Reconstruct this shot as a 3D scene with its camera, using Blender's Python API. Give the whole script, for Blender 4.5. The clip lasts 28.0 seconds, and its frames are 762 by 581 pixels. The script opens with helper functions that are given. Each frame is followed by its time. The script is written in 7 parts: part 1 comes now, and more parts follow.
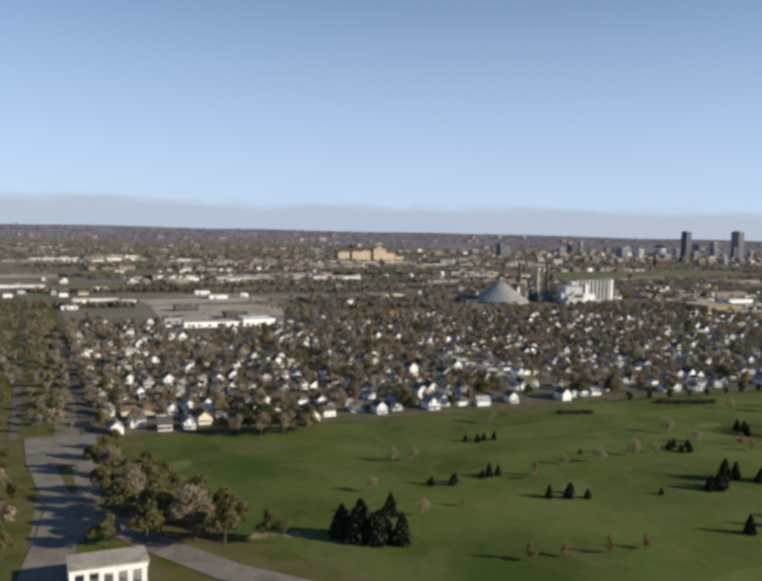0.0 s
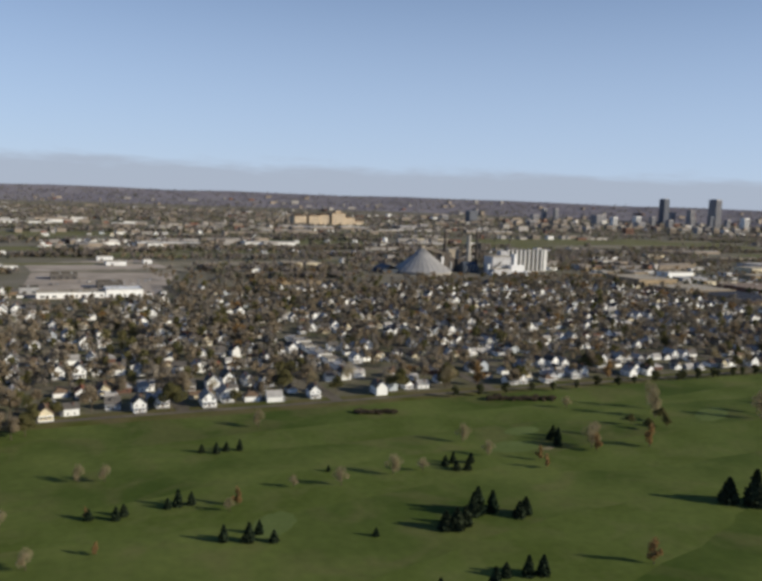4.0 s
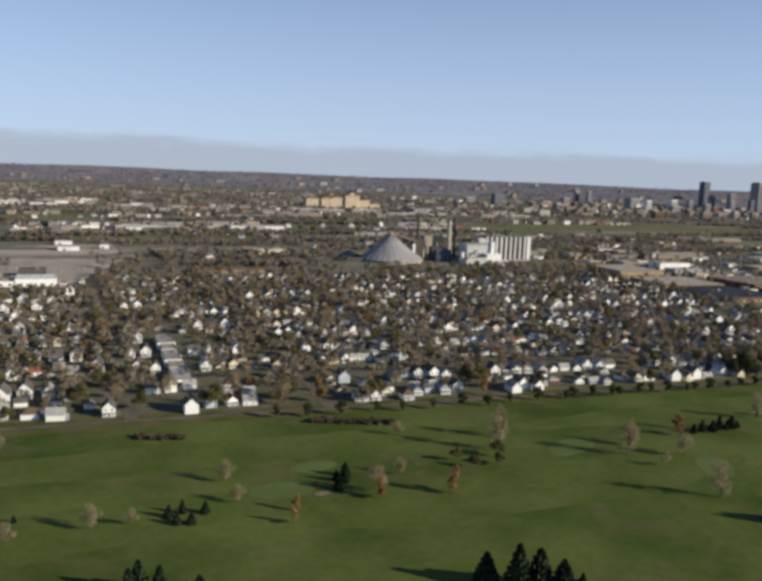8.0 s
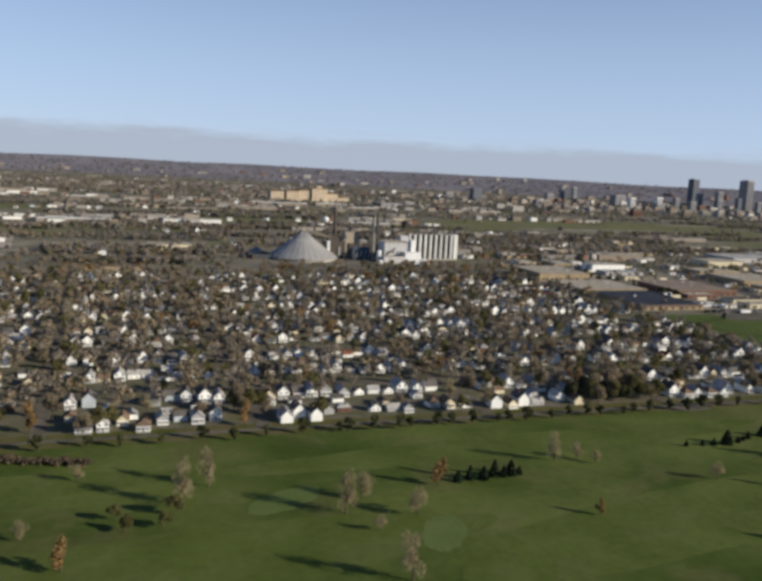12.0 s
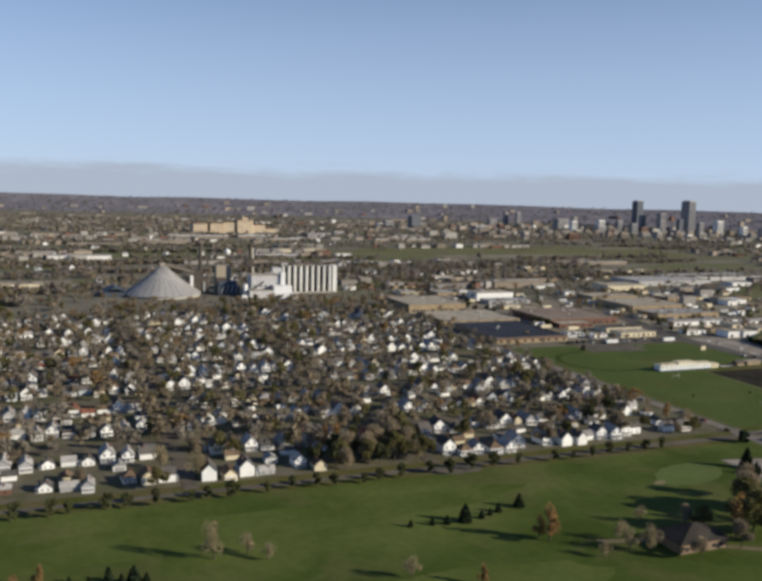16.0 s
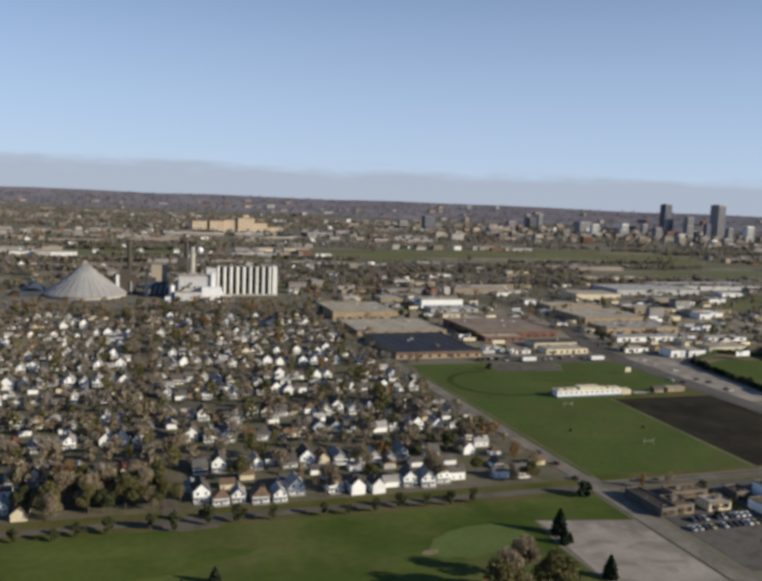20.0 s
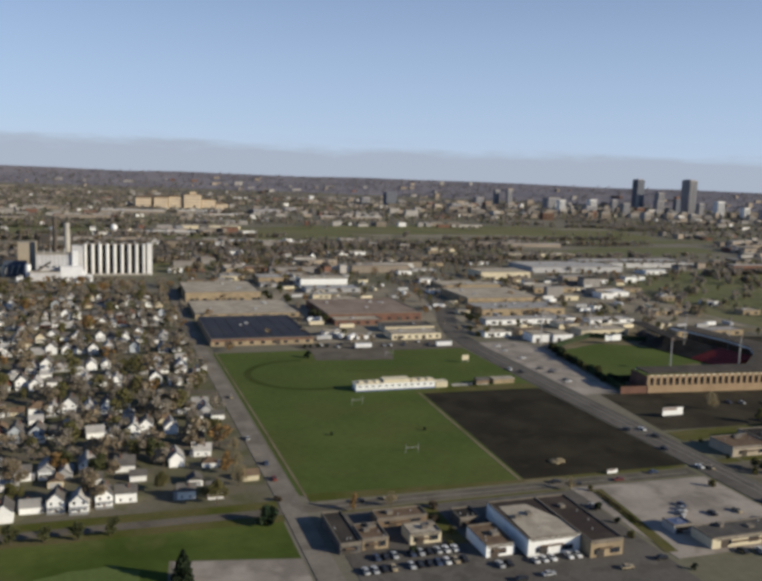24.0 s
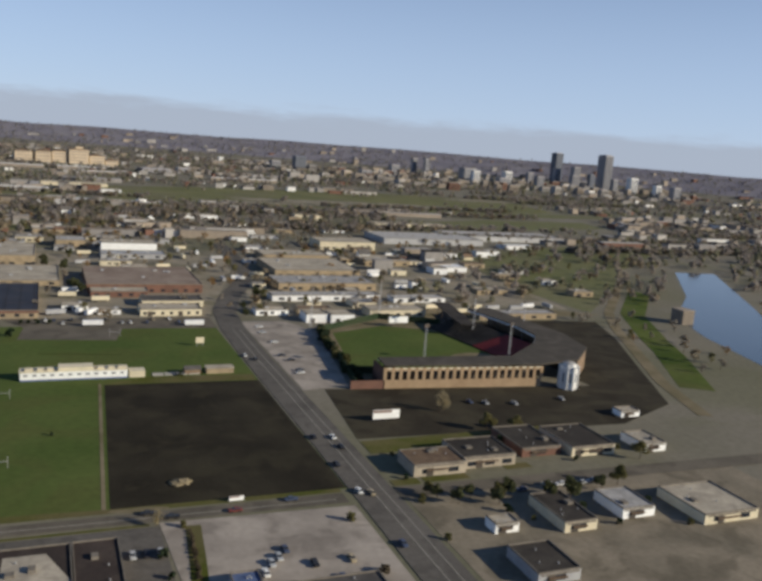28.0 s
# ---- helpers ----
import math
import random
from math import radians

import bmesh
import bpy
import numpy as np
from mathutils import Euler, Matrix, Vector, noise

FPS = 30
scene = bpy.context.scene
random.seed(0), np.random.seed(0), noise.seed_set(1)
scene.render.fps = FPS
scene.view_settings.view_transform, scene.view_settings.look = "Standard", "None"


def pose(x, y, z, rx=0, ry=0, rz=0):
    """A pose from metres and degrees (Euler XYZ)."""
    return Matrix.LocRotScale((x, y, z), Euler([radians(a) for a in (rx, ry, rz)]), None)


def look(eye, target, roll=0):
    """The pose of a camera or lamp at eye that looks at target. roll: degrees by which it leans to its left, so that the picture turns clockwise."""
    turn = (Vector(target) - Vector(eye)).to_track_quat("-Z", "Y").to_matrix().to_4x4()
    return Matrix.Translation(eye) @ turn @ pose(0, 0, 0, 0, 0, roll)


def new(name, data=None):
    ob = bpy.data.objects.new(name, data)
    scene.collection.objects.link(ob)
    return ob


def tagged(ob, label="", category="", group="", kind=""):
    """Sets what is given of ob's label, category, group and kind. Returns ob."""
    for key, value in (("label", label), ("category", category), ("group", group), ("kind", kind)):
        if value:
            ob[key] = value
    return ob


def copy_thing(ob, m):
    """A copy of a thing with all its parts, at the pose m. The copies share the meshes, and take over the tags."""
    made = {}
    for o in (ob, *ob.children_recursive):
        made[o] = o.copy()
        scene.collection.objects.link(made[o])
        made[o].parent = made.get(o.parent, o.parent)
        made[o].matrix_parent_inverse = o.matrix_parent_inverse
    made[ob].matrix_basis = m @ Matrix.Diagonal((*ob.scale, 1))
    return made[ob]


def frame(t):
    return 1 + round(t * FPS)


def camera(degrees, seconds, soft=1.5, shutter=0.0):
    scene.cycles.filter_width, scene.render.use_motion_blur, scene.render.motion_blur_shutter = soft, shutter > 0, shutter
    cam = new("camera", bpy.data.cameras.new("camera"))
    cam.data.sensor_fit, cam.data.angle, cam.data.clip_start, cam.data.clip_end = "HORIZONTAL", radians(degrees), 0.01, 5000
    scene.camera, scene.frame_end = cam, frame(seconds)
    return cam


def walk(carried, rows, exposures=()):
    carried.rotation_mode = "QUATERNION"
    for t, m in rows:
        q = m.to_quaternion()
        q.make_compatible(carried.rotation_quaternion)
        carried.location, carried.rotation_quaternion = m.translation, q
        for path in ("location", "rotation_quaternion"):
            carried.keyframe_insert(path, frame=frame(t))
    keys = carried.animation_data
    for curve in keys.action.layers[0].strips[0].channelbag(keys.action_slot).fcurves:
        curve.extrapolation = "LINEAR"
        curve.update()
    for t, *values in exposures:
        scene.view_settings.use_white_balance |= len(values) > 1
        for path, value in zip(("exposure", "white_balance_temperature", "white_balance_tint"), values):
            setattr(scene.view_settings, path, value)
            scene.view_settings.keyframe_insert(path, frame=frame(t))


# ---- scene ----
cam = camera(49.8, 28.0, soft=3.6)
METRES, EYE, TILT, LEAN, TURN = 1050.0, 116.5, 3.12, -0.9, -23.5
ROWS = [
    (0.0, 0.0, 0.0, 0.0, 0.06, -7.52, -0.42),
    (0.5, 0.0148, 0.0101, -0.0006, -0.91, -7.2, -0.81),
    (1.0, 0.0296, 0.0207, -0.0012, -1.05, -8.4, -0.98),
    (1.5, 0.0443, 0.0304, -0.0014, -0.84, -8.6, -0.72),
    (2.0, 0.0592, 0.04, -0.0015, -0.23, -8.49, -0.61),
    (2.5, 0.0741, 0.0498, -0.0017, 0.37, -8.84, -0.64),
    (3.0, 0.089, 0.0599, -0.002, 0.63, -9.27, -0.66),
    (3.5, 0.104, 0.0698, -0.0025, 0.13, -9.33, -0.84),
    (4.0, 0.1188, 0.08, -0.0026, -0.12, -10.02, -1.14),
    (4.5, 0.1336, 0.0893, -0.0026, -0.38, -10.28, -1.54),
    (6.5, 0.1918, 0.1244, -0.0021, 1.09, -10.88, -1.12),
    (7.0, 0.2067, 0.1335, -0.0021, 2.09, -10.48, -0.97),
    (7.5, 0.2213, 0.1433, -0.0021, 2.95, -11.79, -1.35),
    (8.0, 0.2362, 0.1529, -0.002, 3.58, -11.39, -1.09),
    (8.5, 0.2512, 0.1625, -0.0022, 3.86, -10.73, -0.86),
    (9.0, 0.2661, 0.1731, -0.0029, 2.61, -11.21, -1.27),
    (9.5, 0.2807, 0.1829, -0.0032, 2.46, -11.09, -1.35),
    (10.0, 0.2958, 0.1924, -0.0036, 3.88, -11.11, -0.8),
    (10.5, 0.3107, 0.202, -0.004, 5.48, -11.48, -0.38),
    (11.0, 0.3257, 0.2118, -0.0041, 6.23, -10.71, -0.72),
    (11.5, 0.3407, 0.2225, -0.0048, 5.64, -11.5, -1.79),
    (12.0, 0.3556, 0.2335, -0.0053, 4.3, -11.83, -1.71),
    (12.5, 0.3706, 0.2443, -0.0057, 2.89, -11.33, -1.49),
    (13.0, 0.3857, 0.2541, -0.0064, 2.53, -10.38, -1.16),
    (13.5, 0.4004, 0.2643, -0.0072, 2.26, -9.59, -1.13),
    (15.5, 0.4602, 0.3069, -0.0112, 4.04, -9.96, -0.33),
    (16.0, 0.4748, 0.3176, -0.0123, 2.17, -9.73, -0.4),
    (16.5, 0.4894, 0.3276, -0.0131, 1.56, -9.36, -0.51),
    (17.0, 0.5037, 0.3376, -0.0136, 2.03, -9.79, -0.48),
    (17.5, 0.5185, 0.3468, -0.0139, 3.34, -9.28, -0.34),
    (18.0, 0.5332, 0.3569, -0.0146, 4.1, -9.94, -0.97),
    (18.5, 0.5478, 0.367, -0.015, 4.19, -10.54, -1.19),
    (19.0, 0.5625, 0.3768, -0.0156, 4.48, -9.63, -1.11),
    (19.5, 0.5772, 0.3866, -0.0164, 5.12, -9.36, -1.02),
    (20.0, 0.5921, 0.397, -0.0177, 5.48, -9.76, -1.0),
    (20.5, 0.6067, 0.4075, -0.0189, 5.53, -10.45, -0.84),
    (21.0, 0.6213, 0.4179, -0.0206, 5.08, -11.06, -0.97),
    (21.5, 0.6359, 0.4285, -0.0219, 4.65, -11.89, -1.17),
    (23.5, 0.6948, 0.468, -0.0263, 5.14, -11.58, -0.5),
    (24.0, 0.7093, 0.4779, -0.0278, 5.23, -11.26, -0.79),
    (24.5, 0.7239, 0.4879, -0.0292, 5.37, -11.5, -1.02),
    (25.0, 0.7384, 0.4977, -0.0303, 5.71, -11.48, -1.03),
    (25.5, 0.7531, 0.5076, -0.031, 6.7, -11.43, -0.75),
    (26.0, 0.7676, 0.5177, -0.0317, 7.63, -11.6, -0.74),
    (26.5, 0.7823, 0.528, -0.0326, 7.53, -11.54, -0.32),
    (27.0, 0.7964, 0.5389, -0.0337, 6.61, -12.14, -1.06),
    (27.5, 0.8106, 0.5495, -0.0346, 5.8, -11.75, -1.29),
    (28.0, 0.8244, 0.5602, -0.0356, 1.7, -13.4, -3.25),
]
EXPOSURES = [(0.0, 0.3), (1.0, 0.03), (2.0, -0.14), (3.0, 0.07), (4.0, 0.11), (7.0, 0.16), (13.0, 0.15), (21.0, 0.12), (25.0, 0.09), (28.0, 0.1)]
walk(cam, [(t, pose(0, 0, EYE, TILT, LEAN, TURN) @ pose(METRES * x, METRES * y, METRES * z, 90 + pitch, roll, yaw)) for t, x, y, z, yaw, pitch, roll in ROWS], [(t, stops, 6370, 11) for t, stops in EXPOSURES])

# ---- world, sun ----
SUN_AZ, SUN_EL = radians(-36.0), radians(20.5)
world = bpy.data.worlds.new("world")
scene.world = world
world.use_nodes = True
wn, wl = world.node_tree.nodes, world.node_tree.links
wn.clear()
w_out = wn.new("ShaderNodeOutputWorld")
w_bg = wn.new("ShaderNodeBackground")
w_sky = wn.new("ShaderNodeTexSky")
w_sky.sky_type, w_sky.sun_disc = "NISHITA", False
w_sky.sun_elevation, w_sky.sun_rotation = SUN_EL, math.pi / 2 - SUN_AZ
w_sky.air_density, w_sky.dust_density, w_sky.ozone_density = 0.7, 0.0, 3.0
w_co = wn.new("ShaderNodeTexCoord")
w_sep = wn.new("ShaderNodeSeparateXYZ")
wl.new(w_co.outputs["Generated"], w_sep.inputs[0])
w_map = wn.new("ShaderNodeMapping")
w_map.inputs["Scale"].default_value = (9, 9, 60)
wl.new(w_co.outputs["Generated"], w_map.inputs[0])
w_noise = wn.new("ShaderNodeTexNoise")
w_noise.inputs["Scale"].default_value, w_noise.inputs["Detail"].default_value, w_noise.inputs["Roughness"].default_value = 1.0, 8.0, 0.62
wl.new(w_map.outputs[0], w_noise.inputs["Vector"])
# a low bank of cloud far off, all round the horizon, with an uneven top
w_add = wn.new("ShaderNodeMath")
w_add.operation = "MULTIPLY_ADD"
w_add.inputs[1].default_value, w_add.inputs[2].default_value = -0.044, 0.022
wl.new(w_noise.outputs["Fac"], w_add.inputs[0])
w_sum = wn.new("ShaderNodeMath")
w_sum.operation = "ADD"
wl.new(w_add.outputs[0], w_sum.inputs[0])
wl.new(w_sep.outputs["Z"], w_sum.inputs[1])
w_mask = wn.new("ShaderNodeMapRange")
w_mask.interpolation_type = "SMOOTHSTEP"
w_mask.inputs["From Min"].default_value, w_mask.inputs["From Max"].default_value = 0.016, 0.034
w_mask.inputs["To Min"].default_value, w_mask.inputs["To Max"].default_value = 0.8, 0.0
wl.new(w_sum.outputs[0], w_mask.inputs["Value"])
w_mix = wn.new("ShaderNodeMix")
w_mix.data_type = "RGBA"
wl.new(w_mask.outputs[0], w_mix.inputs["Factor"])
# thin pale haze higher up
w_thin = wn.new("ShaderNodeMapRange")
w_thin.interpolation_type = "SMOOTHSTEP"
w_thin.inputs["From Min"].default_value, w_thin.inputs["From Max"].default_value = -0.05, 0.42
w_thin.inputs["To Min"].default_value, w_thin.inputs["To Max"].default_value = 0.85, 0.0
wl.new(w_sep.outputs["Z"], w_thin.inputs["Value"])
w_haze = wn.new("ShaderNodeMix")
w_haze.data_type = "RGBA"
wl.new(w_thin.outputs[0], w_haze.inputs["Factor"])
wl.new(w_sky.outputs[0], w_haze.inputs["A"])
w_haze.inputs["B"].default_value = (4.55, 5.6, 7.35, 1)
wl.new(w_haze.outputs["Result"], w_mix.inputs["A"])
w_mix.inputs["B"].default_value = (3.7, 4.15, 4.9, 1)
wl.new(w_mix.outputs["Result"], w_bg.inputs["Color"])
w_bg.inputs["Strength"].default_value = 0.097
wl.new(w_bg.outputs[0], w_out.inputs[0])

sun = new("sun", bpy.data.lights.new("sun", "SUN"))
sun.data.energy, sun.data.angle, sun.data.color = 5.0, radians(0.6), (1.0, 0.9, 0.7)
sun.matrix_world = look((0, 0, 900), (-math.cos(SUN_AZ) * 100, -math.sin(SUN_AZ) * 100, 900 - 100 * math.tan(SUN_EL)))


# ---- materials ----
def surface(name, colour, other=None, scale=0.2, fine=3.0, rough=0.85, island=0.0, each=0.0, bump=0.0, metal=0.0, spread=(0.35, 0.65), thin=0.0, stain=None):
    """A node material: two colours mixed by a coarse noise, broken by a fine one, in metres of the world."""
    m = bpy.data.materials.new(name)
    m.use_nodes = True
    nt, ln = m.node_tree.nodes, m.node_tree.links
    bsdf = nt["Principled BSDF"]
    bsdf.inputs["Roughness"].default_value, bsdf.inputs["Metallic"].default_value = rough, metal
    bsdf.inputs["Specular IOR Level"].default_value = 0.06 if rough >= 0.85 else 0.25
    other = other or tuple(c * 0.75 for c in colour)
    geo = nt.new("ShaderNodeNewGeometry")
    coarse, small = nt.new("ShaderNodeTexNoise"), nt.new("ShaderNodeTexNoise")
    for n, s, d in ((coarse, scale, 4), (small, fine, 3)):
        n.inputs["Scale"].default_value, n.inputs["Detail"].default_value = s, d
        ln.new(geo.outputs["Position"], n.inputs["Vector"])
    step = nt.new("ShaderNodeMapRange")
    step.inputs["From Min"].default_value, step.inputs["From Max"].default_value = spread
    ln.new(coarse.outputs["Fac"], step.inputs["Value"])
    mix = nt.new("ShaderNodeMix")
    mix.data_type = "RGBA"
    ln.new(step.outputs[0], mix.inputs["Factor"])
    mix.inputs["A"].default_value, mix.inputs["B"].default_value = (*colour, 1), (*other, 1)
    if stain:
        # patches of another colour with a shape of their own: worn, wet or oily places
        size, amount, tint = stain
        patch, edge, over = nt.new("ShaderNodeTexNoise"), nt.new("ShaderNodeMapRange"), nt.new("ShaderNodeMix")
        patch.inputs["Scale"].default_value, patch.inputs["Detail"].default_value, patch.inputs["Distortion"].default_value = size, 6, 0.8
        ln.new(geo.outputs["Position"], patch.inputs["Vector"])
        edge.inputs["From Min"].default_value, edge.inputs["From Max"].default_value, edge.inputs["To Max"].default_value = 0.5, 0.62, amount
        ln.new(patch.outputs["Fac"], edge.inputs["Value"])
        over.data_type = "RGBA"
        over.inputs["B"].default_value = (*tint, 1)
        ln.new(edge.outputs[0], over.inputs["Factor"])
        ln.new(mix.outputs["Result"], over.inputs["A"])
        mix = over
    hsv = nt.new("ShaderNodeHueSaturation")
    ln.new(mix.outputs["Result"], hsv.inputs["Color"])
    value = nt.new("ShaderNodeMath")
    value.operation = "MULTIPLY_ADD"
    value.inputs[1].default_value, value.inputs[2].default_value = 0.5, 0.75
    ln.new(small.outputs["Fac"], value.inputs[0])
    last = value
    for amount, node, out in ((island, geo, "Random Per Island"), (each, None, "Random")):
        if amount:
            node = node or nt.new("ShaderNodeObjectInfo")
            more = nt.new("ShaderNodeMath")
            more.operation = "MULTIPLY_ADD"
            more.inputs[1].default_value = amount
            ln.new(node.outputs[out], more.inputs[0])
            ln.new(last.outputs[0], more.inputs[2])
            less = nt.new("ShaderNodeMath")
            less.operation = "SUBTRACT"
            less.inputs[1].default_value = amount / 2
            ln.new(more.outputs[0], less.inputs[0])
            last = less
    ln.new(last.outputs[0], hsv.inputs["Value"])
    ln.new(hsv.outputs[0], bsdf.inputs["Base Color"])
    if thin:
        # thin leaves and twigs let part of the light through
        lit, both = nt.new("ShaderNodeBsdfTranslucent"), nt.new("ShaderNodeMixShader")
        both.inputs[0].default_value = thin
        ln.new(hsv.outputs[0], lit.inputs["Color"])
        ln.new(bsdf.outputs[0], both.inputs[1])
        ln.new(lit.outputs[0], both.inputs[2])
        ln.new(both.outputs[0], nt["Material Output"].inputs["Surface"])
    if bump:
        b = nt.new("ShaderNodeBump")
        b.inputs["Strength"].default_value, b.inputs["Distance"].default_value = bump, 0.3
        ln.new(small.outputs["Fac"], b.inputs["Height"])
        ln.new(b.outputs[0], bsdf.inputs["Normal"])
    return m


